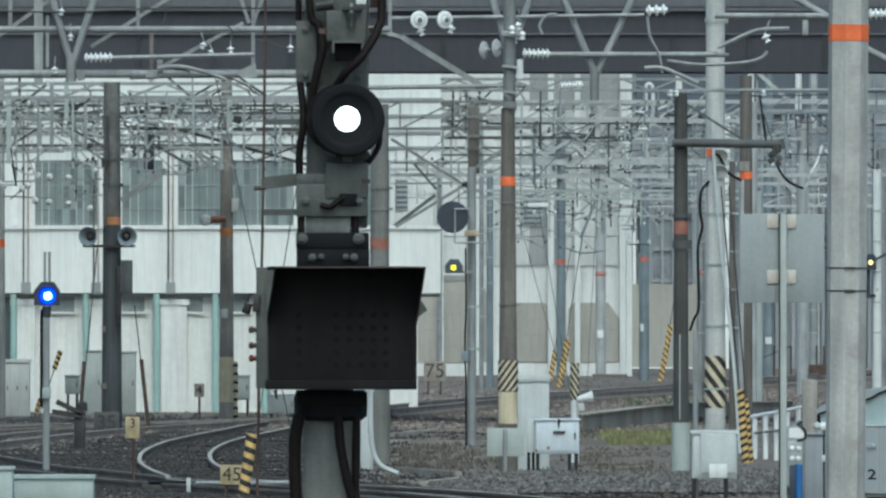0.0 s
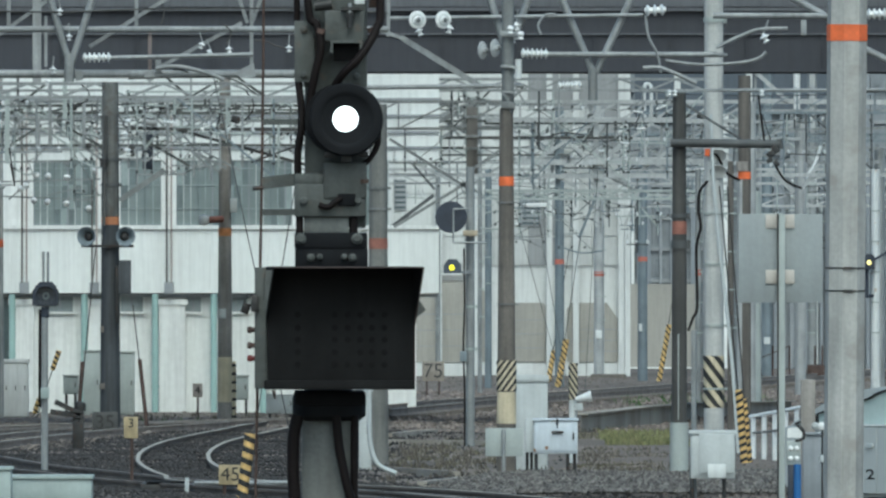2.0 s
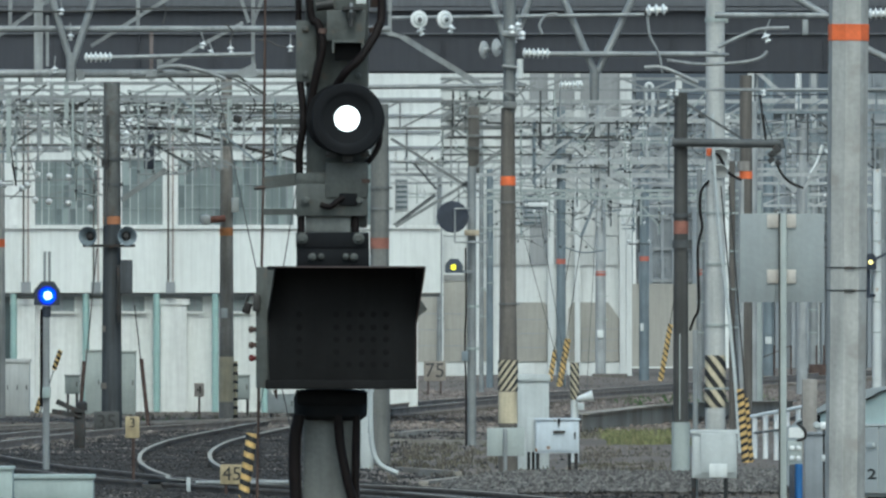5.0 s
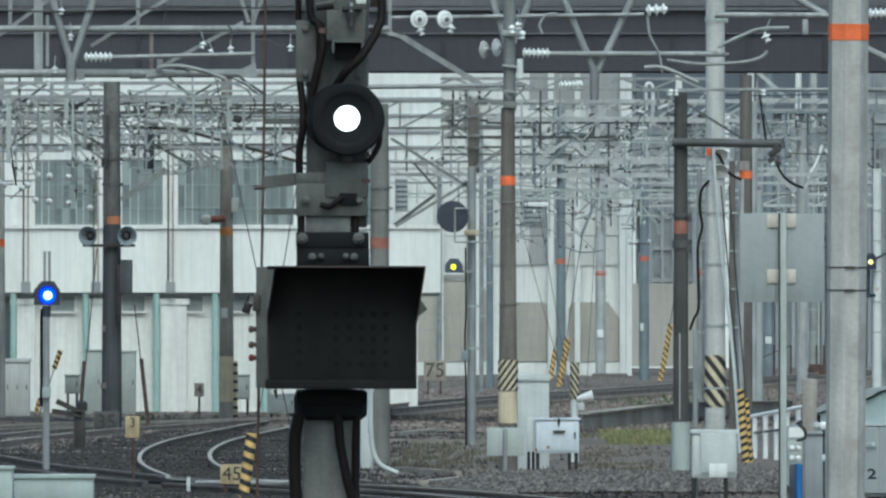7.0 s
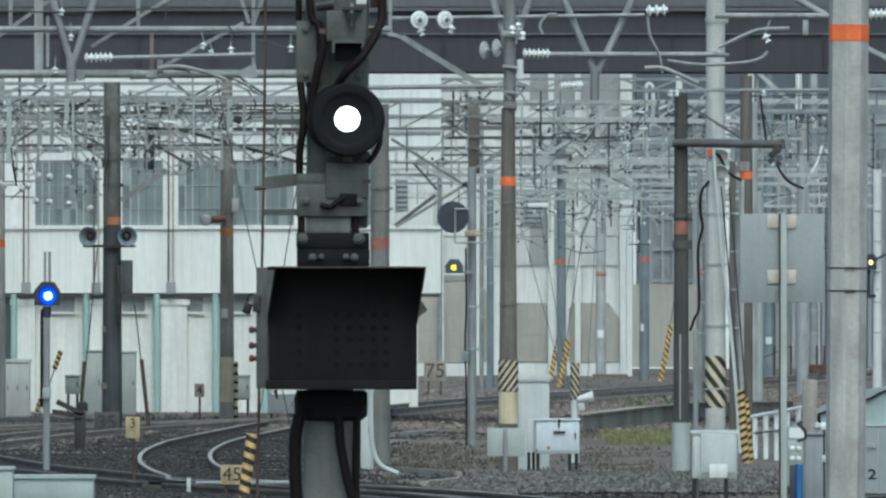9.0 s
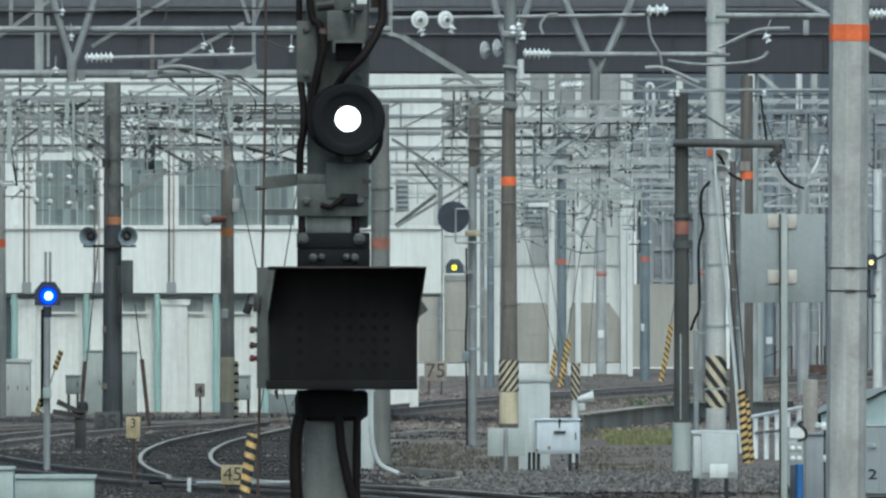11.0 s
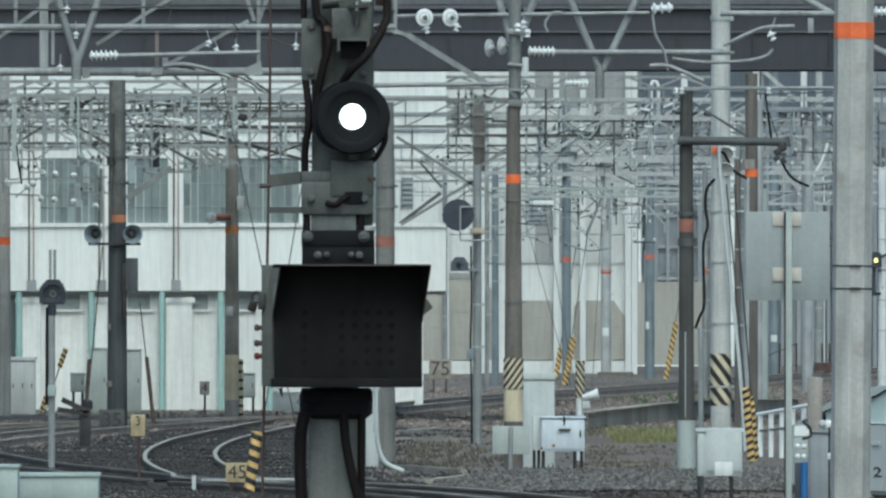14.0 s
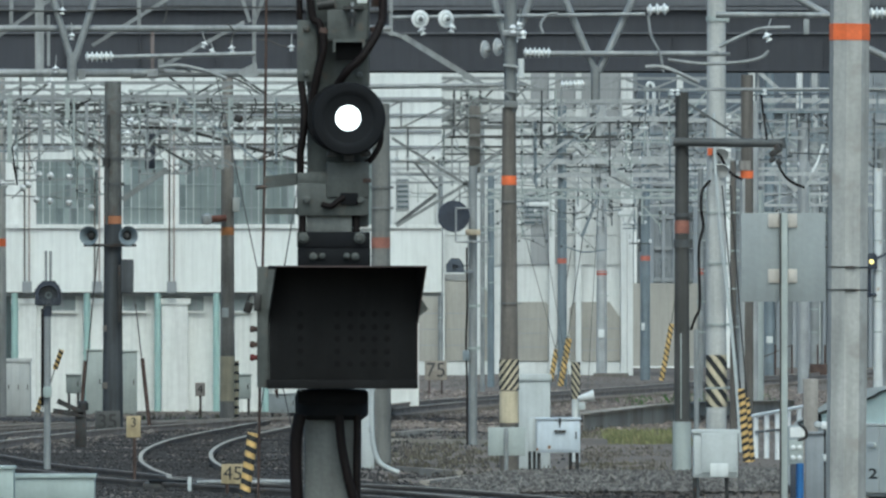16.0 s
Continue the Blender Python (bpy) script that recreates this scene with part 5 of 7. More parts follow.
        rod(b, (u, y, -0.05), (u, y, 6.831), 0.13, 14)
        part("leg", b, grey_steel, th)
    for p, q in (((0.660, 7.255), (0.939, 6.341)), ((1.363, 7.170), (1.083, 6.408)),
                 ((1.701, 7.255), (2.268, 5.917)), ((2.911, 7.170), (2.319, 5.917)),
                 ((2.268, 5.985), (2.268, 5.494)), ((5.171, 7.085), (6.059, 6.578)), ((5.890, 6.493), (6.821, 6.027))):
        b = B()
        rod(b, (p[0], y, p[1]), (q[0], y, q[1]), 0.055 if p[0] != q[0] else 0.07, 12)
        part("strut", b, grey_steel, th)
    for a, c, v, w, r in ((-0.796, 3.013, 6.721, 6.772, 0.03), (1.193, 4.113, 6.180, 6.180, 0.042), (4.071, 7.414, 6.764, 6.755, 0.045),
                          (3.351, 4.282, 6.163, 6.171, 0.03), (3.774, 6.906, 5.647, 5.647, 0.025), (-1.574, 1.236, 5.681, 5.714, 0.035)):
        b = B()
        rod(b, (a, y - 0.1, v), (c, y - 0.1, w), r, 10)
        part("tube", b, grey_steel, th)
    insulator((1.193, y - 0.2, 6.197), (1, 0, -0.02), 0.406, 0.08, parent=th)
    insulator((1.743, y - 0.2, 5.714), (1, 0, 0.03), 0.355, 0.065, parent=th)
    insulator((3.038, y - 0.2, 6.831), (1, 0, 0.06), 0.322, 0.09, parent=th, sheds=3)
    insulator((6.364, y - 0.2, 6.781), (1, 0, 0.02), 0.389, 0.09, parent=th, sheds=5)
    b = B()
    rod(b, (1.151, y - 0.2, 5.816), (1.151, y - 0.2, 6.104), 0.05, 12)
    part("weight", b, white_paint, th)
    # the diagonal tie and its discs
    b = B()
    bar(b, (-0.982, y, 6.561), (-0.575, y, 6.425), 0.14, 0.05)
    bar(b, (-0.609, y, 6.442), (0.626, y, 5.681), 0.085)
    part("tie_beam", b, grey_steel, th, smooth=False)
    for u, v, tilt in ((-0.355, 6.696, 12), (0.034, 6.696, 30), (0.626, 6.239, 60), (0.812, 6.273, 60)):
        b = B()
        lathe(b, [(0, 0.05), (0.04, 0.05), (0.05, 0.02), (0.13, 0.0), (0.135, -0.02), (0.09, -0.02), (0.05, -0.03), (0.045, -0.07), (0, -0.07)], facing(u, y - 0.3, v, rz=tilt), 22)
        disc = part("disc_insulator", b, porcelain if u < 0.3 else pale_steel, th, "white disc insulator")
        b = B()
        lathe(b, [(0.032, 0.03), (0.036, 0.06), (0.02, 0.09), (0, 0.09)], facing(u, y - 0.3, v, rz=tilt), 14)
        part("cap", b, upper_grey, disc, "dark iron cap")
        b = B()
        lathe(b, [(0.07, 0.017), (0.078, 0.024), (0.09, 0.014)], facing(u, y - 0.3, v, rz=tilt), 22)
        part("rib", b, box_grey, disc)
    for u, v in ((-0.355, 6.578), (0.135, 6.620), (1.109, 6.662), (1.083, 6.476)):
        bell(u, y - 0.25, v, 0.07, th)
    for pts, r in (([(1.489, 6.476), (1.447, 6.620), (1.557, 6.764), (1.701, 6.781)], 0.02),
                   ([(3.055, 6.764), (3.097, 6.451), (3.224, 6.197), (3.284, 5.901)], 0.02),
                   ([(4.113, 6.281), (4.452, 6.442), (4.748, 6.552), (5.179, 6.569)], 0.028),
                   ([(3.351, 6.087), (3.859, 6.027), (4.452, 6.053), (4.748, 6.121), (4.858, 6.222)], 0.026),
                   ([(3.013, 5.977), (3.309, 5.968), (3.817, 5.748)], 0.03)):
        b = B()
        sweep(b, smooth_line([(u, y - 0.22, v) for u, v in pts], 6), r, 8)
        part("curved_arm", b, grey_steel, th)
    bell(4.807, y - 0.22, 6.493, 0.08, th)
    b = B()
    span(b, 5.382, 5.467, y - 0.15, y - 0.05, 6.468, 6.696, 0.01)
    part("clip", b, grey_steel, th)

    # lattice beams, one behind another
    BEAMS = []
    near_beams = (
        (236, -8.977, -2.039, 6.258, 6.510, 11, grey_steel, "warren", (-2.081,)),
        (250, -9.510, -2.160, 6.163, 6.308, 9, mast_grey, "pratt", (-2.227,)),
        (262, -9.849, 1.354, 6.008, 6.568, 10, grey_steel, "pratt", (-9.849,)),
        (280, -2.220, 5.812, 7.090, 7.339, 13, grey_steel, "warren", (-2.170,)),
    )
    far_beams = (
        (290, 1.05, 7.053, 6.553, 6.992, 8, pale_steel, "pratt", (7.053,)),
        (320, 1.3, 9.065, 6.505, 6.933, 8, pale_steel, "warren", (9.065,)),
        (345, -1.598, 11.925, 6.165, 6.565, 15, grey_steel, "x", (11.925,)),
        (370, -1.549, 13.448, 5.814, 6.226, 16, pale_steel, "warren", (13.448,)),
        (310, 4.916, 11.543, 7.019, 7.543, 7, blue_steel, "pratt", (11.543,)),
        (300, 1.0, 7.430, 4.845, 5.032, 12, cabinet_grey, "x", (7.43,)),
        (355, 3.415, 13.535, 6.869, 7.059, 18, blue_steel, "x", (13.535,)),
        (385, 5.419, 14.679, 5.258, 5.601, 11, pale_steel, "warren", (14.679,)),
    )
    for y, x0, x1, zb, zt, n, m, st, legs in near_beams + far_beams:
        gantry(y, x0, x1, zb, zt, n, m, "grey lattice gantry beam over the tracks", legs=legs, style=st, w=0.075 if m is pale_steel else 0.052)
        BEAMS.append((y, x0 + 0.5, x1 - 0.8, zb))
    th = thing("drop_post", (0.645, 261.8, 5.081), "brown square drop post hung from a lattice beam", "post")
    b = B()
    span(b, 0.517, 0.750, 261.8, 262.02, 5.081, 6.457, 0.012)
    part("shaft", b, mid_taupe, th)
    b = B()
    for v in (6.248, 5.851, 5.595):
        span(b, 0.499, 0.767, 261.78, 262.04, v - 0.03, v + 0.03)
    part("clamp", b, grey_steel, th, smooth=False)
    line_frames()
    BEAMS.append((240, -9.022, -2.395, 6.256))
    rr = random.Random(5)
    # fittings hung on drop tubes from the beams
    for k in range(190):
        y, lo, hi, zb = BEAMS[k % len(BEAMS)]
        x = rr.uniform(lo, hi)
        fall = rr.uniform(0.2, 1.5) if k % 3 else rr.uniform(0.15, 0.6)
        z = zb - fall
        m = rr.choice((grey_steel, grey_steel, blue_steel, cabinet_grey, cabinet_grey, slate_iron))
        m = cabinet_grey if m is slate_iron and y < 270 else m
        side = rr.choice((-1, 1))
        style = k % 4
        th = thing(("registration_arm", "knee_brace", "insulator_rack", "registration_arm")[style], (x, y, z),
                   ("small overhead line arm hung from a lattice beam", "slanting steel brace under a lattice beam",
                    "crossbar with white bell insulators under a beam", "small overhead line arm hung from a lattice beam")[style], "line fitting", "line fittings")
        b = B()
        rod(b, (x, y, z - 0.2), (x, y, zb + 0.02), 0.022, 7)
        part("drop_tube", b, m, th)
        if style == 1:
            b = B()
            bar(b, (x, y + 0.02, z), (x + side * fall * rr.uniform(0.7, 1.6), y + 0.02, zb), 0.04)
            part("brace", b, m, th, smooth=False)
            for q in range(3):
                b = B()
                u = (q + 0.5) / 3
                box(b, (x, y - 0.03, z + (zb - z) * u), (0.07, 0.05, 0.05), (0, 25 * q, 0))
                part("clip", b, slate_iron, th, smooth=False)
        elif style == 2:
            w = rr.uniform(0.25, 0.6)
            b = B()
            bar(b, (x - w, y, z), (x + w, y, z + rr.uniform(-0.05, 0.05)), 0.035)
            part("crossbar", b, m, th, smooth=False)
            for q in (-0.9, rr.uniform(-0.3, 0.3), 0.9):
                bell(x + w * q, y - 0.02, z + 0.1, 0.05, th)
        else:
            ln, up = side * rr.uniform(0.4, 1.1), rr.uniform(-0.2, 0.25)
            b = B()
            sweep(b, smooth_line([(x, y, z), (x + ln * 0.5, y, z + up), (x + ln, y, z + up * 0.7)], 5), 0.018, 7)
            part("arm", b, m, th)
            b = B()
            rod(b, (x + ln * 0.8, y, z + up * 0.8), (x, y, z + fall * 0.6), 0.01, 5)
            part("stay", b, upper_grey, th)
            for q in range(3):
                b = B()
                box(b, (x + ln * 0.3 * q, y - 0.03, z + up * 0.5 + 0.05), (0.05, 0.04, 0.06), (0, 20 * q, 0))
                part("clip", b, slate_iron, th, smooth=False)
            if k % 3 == 0:
                insulator((x, y - 0.02, z), (ln, 0, up), 0.22, 0.04, parent=th, sheds=4)


overhead()


def wires():
    # line wires strung from beam to beam along the tracks
    for x0, y0, z0, x1, y1, z1, dr in (
            (-8.682, 262, 6.008, -2.395, 240, 5.411, 0.1),
            (-7.098, 240, 5.893, -2.614, 262, 6.008, 0.1), (-9.616, 262, 6.568, -5.174, 240, 6.235, 0.08),
            (1.3, 290, 6.992, 1.236, 190, 5.714, 0.12), (2.0, 320, 6.505, 3.565, 290, 6.553, 0.1),
            (-0.983, 345, 6.165, 7.355, 320, 6.505, 0.15), (-1.384, 370, 5.814, 6.393, 345, 6.165, 0.15),
            (1.783, 345, 6.565, 9.610, 310, 7.019, 0.1), (5.208, 370, 6.226, 11.617, 345, 6.565, 0.1),
            (5.590, 385, 5.258, 12.789, 370, 5.814, 0.1), (1.253, 370, 5.814, 10.564, 385, 5.601, 0.1),
            (5.054, 310, 7.543, 6.821, 190, 5.647, 0.1)):
        wire((x0, y0, z0), (x1, y1, z1), dr, 0.012, material=slate_iron)
    # straight stays of the nearest line structure and of the main line
    for a, c in (((-1.793, 178, 5.698), (-2.741, 178, -0.050)), ((-3.209, 178, 5.698), (-1.972, 178, -0.050)), ((1.684, 317, 5.266), (3.068, 317, 0.183)), ((2.249, 317, 5.534), (3.167, 317, 0.183)), ((3.901, 317, 5.689), (3.591, 317, 0.183))):
        wire(a, c, 0.02, 0.009, "straight thin stay wire", slate_iron)
    for pts, r, m, dd in (
            ([(4.3, 4.42), (4.17, 4.24), (4.151, 3.936), (4.187, 3.669), (4.116, 3.313), (4.133, 2.422), (4.06, 2.2), (3.985, 2.0)], 0.022, rubber, 204.88),
            ([(4.347, 4.898), (4.463, 4.809), (4.597, 4.560), (4.819, 4.426)], 0.022, rubber, 204.78),
            ([(4.825, 4.516), (4.899, 4.352), (5.021, 4.214), (5.225, 4.124)], 0.018, rubber, 183.85),
            ([(10.311, 6.626), (10.158, 6.134), (9.850, 5.643)], 0.045, white_paint, 344.95),
            ([(4.347, 5.495), (4.383, 4.560), (4.490, 3.313), (4.615, 2.244), (4.721, 1.086), (4.793, 0)], 0.028, box_grey, 204.7)):
        b = B()
        sweep(b, smooth_line([(u, dd, v) for u, v in pts], 6), r, 8)
        solo("pole_cable", b, m, "loose cable hanging beside the pale pole" if m is rubber else "pale conduit running down to the ground", "cable", "pole cables")


wires()


# ---- small signals ----
blue_core = glow("blue-white light", (0.55, 0.85, 1.0), 3.0)
# the next two glow as rings that imitate bloom round the blue lens
blue_halo = glow("blue light", (0.01, 0.1, 1.0), 1.5)
blue_halo_rim = glow("dim blue halo glow", (0.01, 0.03, 0.6), 0.9)
yellow_light = glow("yellow light", (1.0, 0.86, 0.05), 1.6)
amber_light = glow("amber light", (1.0, 0.8, 0.3), 2.0)
navy_paint = mat("dark navy paint", (0.032, 0.04, 0.06), 0.5, var=0.25, scale=8, fine=40)
# paler copy of the navy, with distance haze mixed into the colour
dome_blue = mat("navy paint paled for haze", (0.075, 0.09, 0.115), 0.6, var=0.2, scale=8, fine=40)
blade_mat = mat("added shutter blade", (0.075, 0.088, 0.112), 0.3, var=0.15, scale=20, bump=0.0)
fence_white = mat("bright white fence paint", (0.84, 0.86, 0.86), 0.45, var=0.06, scale=4, fine=30)
sign_cream = mat("cream sign paint", (0.5, 0.43, 0.32), 0.6, var=0.15, scale=8, fine=40, streak=0.15)
sign_pale = mat("pale pinkish sign paint", (0.52, 0.46, 0.42), 0.6, var=0.12, scale=8, fine=40, streak=0.1)
sign_aged = mat("faded tan sign paint", (0.29, 0.26, 0.225), 0.7, var=0.2, scale=8, fine=40, streak=0.2)
sign_yellow = mat("yellowed sign paint", (0.43, 0.35, 0.21), 0.6, var=0.2, scale=8, fine=40, streak=0.2)
sign_dark = mat("dark sign paint", (0.055, 0.056, 0.055), 0.6, var=0.2, scale=8, fine=40)
letter_black = mat("black lettering", (0.02, 0.02, 0.02), 0.6, var=0.1, scale=10, bump=0.0)
blue_plastic = mat("blue plastic", (0.03, 0.13, 0.35), 0.4, var=0.15, scale=6)
car_paint = mat("silver car paint", (0.46, 0.49, 0.49), 0.35, 0.0, var=0.01, scale=3, bump=0.0, fine=2)
# base colour raised pale to imitate sky reflected in the windows
glass_sky = mat("car glass with painted sky reflection", (0.5, 0.6, 0.585), 0.03, var=0.1, scale=2, bump=0.0)


def flasher(th, x, y, z, r, core, ring, housing, front):
    """A lens behind a round hole in the front plate, with an added blade between them that turns to hide its light."""
    b = B()
    inner = 0.44 if ring else 1.0
    lathe(b, [(r * inner, 0), (r * inner, 0.004), (0, 0.01)], facing(x, y + r * 2.4, z), 20)
    part("lens", b, core, th, "glowing lens")
    if ring:
        for lo, hi, m in ((0.44, 0.78, ring[0]), (0.78, 1.05, ring[1])):
            b = B()
            lathe(b, [(r * hi, 0), (r * hi, 0.004), (r * lo, 0.006), (r * lo, 0)], facing(x, y + r * 2.4, z), 20)
            part("lens_ring", b, m, th, "glowing ring painting the lamp's halo")
    # blade is no part of the signal, added to block the light between flashes
    b = B()
    box(b, (0, 0, 0), (r * 2.16, 0.002, r * 2.16))
    blade = new("blade", mesh_of("blade", b, blade_mat))
    blade.parent = th
    tagged(blade, "added dark blade that hides the lens")
    if ring:
        b = B()
        lathe(b, [(r * 0.2, -0.001), (r * 0.2, 0.003), (r * 0.34, 0.003), (r * 0.36, -0.001)], facing(0, -0.002, 0), 20)
        spot = new("lens_spot", mesh_of("lens_spot", b, mesh_pale))
        spot.parent = blade
        tagged(spot, "dull greenish lens ring")
    at = Vector((x, y + r * 1.2, z)) - th.location
    b = B()
    n = 28
    ring_in = [b.verts.new((x + r * math.cos(k * math.tau / n), y, z + r * math.sin(k * math.tau / n))) for k in range(n)]
    out = []
    for k in range(n):
        a = k * math.tau / n
        u = Vector((math.cos(a), math.sin(a)))
        best = 9.0
        for (ax, az), (bx, bz) in zip(front, front[1:] + front[:1]):
            ex, ez = bx - ax, bz - az
            det = u.x * -ez + ex * u.y
            if abs(det) > 1e-9:
                s = ((ax - x) * -ez + ex * (az - z)) / det
                t = (u.x * (az - z) - u.y * (ax - x)) / det
                if s > 0 and -1e-6 <= t <= 1 + 1e-6:
                    best = min(best, s)
        out.append(b.verts.new((x + u.x * best, y, z + u.y * best)))
    for k in range(n):
        j = (k + 1) % n
        b.faces.new((ring_in[k], ring_in[j], out[j], out[k]))
    b.normal_update()
    bmesh.ops.solidify(b, geom=b.faces[:], thickness=-0.008)
    part("front_plate", b, housing, th, smooth=False)
    if not ring:
        b = B()
        lathe(b, [(r * 1.0, 0), (r * 1.04, 0), (r * 1.06, 0.02), (r * 1.01, 0.02)], facing(x, y, z), 24)
        part("visor", b, housing, th)
    b = B()
    prism(b, front, y + r * 2.5, y + r * 2.5 + 0.05)
    part("case", b, housing, th, smooth=False)
    for (ax, az), (bx, bz) in zip(front, front[1:] + front[:1]):
        b = B()
        nx, nz = az - bz, bx - ax
        k = 0.006 / math.hypot(nx, nz)
        prism(b, [(ax, az), (bx, bz), (bx + nx * k, bz + nz * k), (ax + nx * k, az + nz * k)], y, y + r * 2.5)
        part("case_edge", b, housing, th, smooth=False)
    return blade, at


def blue_signal():
    d = 183.0
    x = -5.722
    th = thing("dwarf_signal", (x, d, 0), "slim post signal with flashing blue light", "railway signal")
    b = B()
    rod(b, (x - 0.005, d + 0.1, -0.05), (x - 0.005, d + 0.1, 2.396), 0.05, 16)
    part("post", b, grey_steel, th)
    b = B()
    rod(b, (x - 0.075, d + 0.1, 0.970), (x - 0.07, d + 0.1, 2.372), 0.022, 8)
    part("cable", b, rubber, th)
    b = B()
    rod(b, (x, d + 0.1, 2.258), (x, d + 0.1, 2.413), 0.06, 16)
    part("collar", b, navy_paint, th)
    b = B()
    span(b, x - 0.06, x + 0.06, d, d + 0.12, 1.084, 1.247, 0.01)
    part("junction_box", b, cabinet_teal, th)
    b = B()
    rod(b, (x, d + 0.1, -0.02), (x, d + 0.1, 0.05), 0.1, 16)
    part("foot", b, grey_steel, th)
    for u in (-5.747, -5.681):
        b = B()
        rod(b, (u, d + 0.1, 2.747), (u, d + 0.1, 3.203), 0.019, 8)
        part("guard_bar", b, grey_steel, th)
    z = 2.567
    front = [(-5.901, 2.429), (-5.535, 2.429), (-5.535, 2.641), (-5.624, 2.771), (-5.795, 2.771), (-5.901, 2.641)]
    return flasher(th, -5.710, d, z, 0.14, blue_core, (blue_halo, blue_halo_rim), navy_paint, front)


def pole_signals():
    y = 215.6
    th = thing("pole_signal", (0.173, y, 2.946), "small dome signal with yellow light on a steel pole", "railway signal")
    front = [(0.038, 2.946), (0.337, 2.946), (0.337, 3.081), (0.260, 3.187), (0.115, 3.187), (0.038, 3.081)]
    blade = flasher(th, 0.178, y, 3.043, 0.048, yellow_light, None, dome_blue, front)
    b = B()
    bar(b, (0.298, y + 0.15, 2.966), (0.500, y + 0.3, 2.966), 0.05)
    part("bracket", b, grey_steel, th, smooth=False)
    b = B()
    span(b, 0.019, 0.346, y - 0.06, y + 0.2, 2.917, 2.946)
    part("shelf", b, white_paint, th, smooth=False)
    th = thing("round_signal", (0.164, 215.4, 3.629), "round black signal backboard on a steel pole", "railway signal")
    b = B()
    lathe(b, [(0, 0.03), (0.26, 0.03), (0.272, 0.02), (0.272, -0.01), (0.25, -0.02), (0, -0.02)], facing(0.164, 215.3, 3.899), 16)
    part("backboard", b, navy_paint, th)
    b = B()
    rod(b, (0.164, 215.3, 3.899), (0.164, 215.6, 3.899), 0.15, 20)
    part("lamp_case", b, navy_paint, th)
    b = B()
    for p, q in (((0.202, 3.466), (0.202, 4.034)), ((0.202, 4.034), (0.462, 4.034)), ((0.202, 3.466), (0.750, 3.466)), ((0.750, 3.466), (0.750, 3.254))):
        rod(b, (p[0], 215.2, p[1]), (q[0], 215.2, q[1]), 0.018, 8)
    part("tube_frame", b, grey_steel, th)
    b = B()
    span(b, 0.366, 0.616, 215.6, 215.9, 3.581, 3.678, 0.01)
    part("clamp", b, sign_cream, th, "tan clamp")
    # amber signal by the white pole
    y = 299.6
    th = thing("pole_signal", (10.102, y, 3.135), "small signal with amber light beside a white pole", "railway signal")
    front = [(9.968, 3.161), (10.236, 3.161), (10.236, 3.455), (10.169, 3.535), (10.035, 3.535), (9.968, 3.455)]
    blade2 = flasher(th, 10.102, y, 3.335, 0.056, amber_light, None, navy_paint, front)
    b = B()
    rod(b, (10.169, y + 0.1, 3.375), (10.570, y + 0.4, 3.589), 0.03, 8)
    rod(b, (10.049, y + 0.15, 3.161), (10.049, y + 0.15, 2.493), 0.05, 10)
    rod(b, (10.049, y + 0.15, 2.547), (10.262, y + 0.4, 2.547), 0.04, 10)
    part("bracket", b, navy_paint, th)
    return blade, blade2


def loudspeakers():
    d = 233.78
    b = B()
    bar(b, (-6.639, d, 3.476), (-5.670, d, 3.476), 0.1, 0.05)
    solo("speaker_bracket", b, dark_iron, "dark steel bracket across the blackened pole", "bracket", smooth=False)
    for u, turn in ((-6.473, -18), (-5.847, 10)):
        th = thing("loudspeaker", (u, d - 0.2, 3.486), "round grey horn loudspeaker on the blackened pole", "loudspeaker", "pole loudspeakers")
        m = facing(u, d - 0.1, 3.653, rz=turn)
        b = B()
        lathe(b, [(0.05, -0.15), (0.07, 0.0), (0.12, 0.12), (0.178, 0.2), (0.18, 0.215), (0.165, 0.21), (0.1, 0.1), (0.05, 0.0)], m, 28)
        part("horn", b, blue_steel, th)
        b = B()
        lathe(b, [(0.06, 0.0), (0.085, 0.06), (0.07, 0.1), (0.04, 0.12), (0, 0.12)], m, 20)
        part("driver", b, dark_iron, th)
    th = thing("pole_box", (-5.837, d, 2.339), "dark steel box fixed to the blackened pole", "equipment box")
    b = B()
    span(b, -5.941, -5.722, d - 0.2, d + 0.1, 2.600, 3.215, 0.012)
    part("case", b, dark_pole_mat, th)
    b = B()
    span(b, -6.004, -5.941, d - 0.05, d + 0.05, 2.058, 3.121, 0.006)
    part("mounting_channel", b, dark_iron, th)


def number_board(text, x0, x1, zt, zb, d, material, letters, label, posts, size, z_text=None):
    th = thing("number_board", ((x0 + x1) / 2, d, 0), label, "sign")
    b = B()
    span(b, x0, x1, d - 0.012, d + 0.012, zb, zt, 0.003)
    part("board", b, material, th)
    lettering(text, (x0 + x1) / 2, d - 0.0165, z_text or (zb + zt) / 2, size, letters, th)
    for u in posts:
        b = B()
        rod(b, (u, d + 0.03, -0.05), (u, d + 0.03, zt - 0.02), 0.022, 8)
        part("post", b, rust, th)


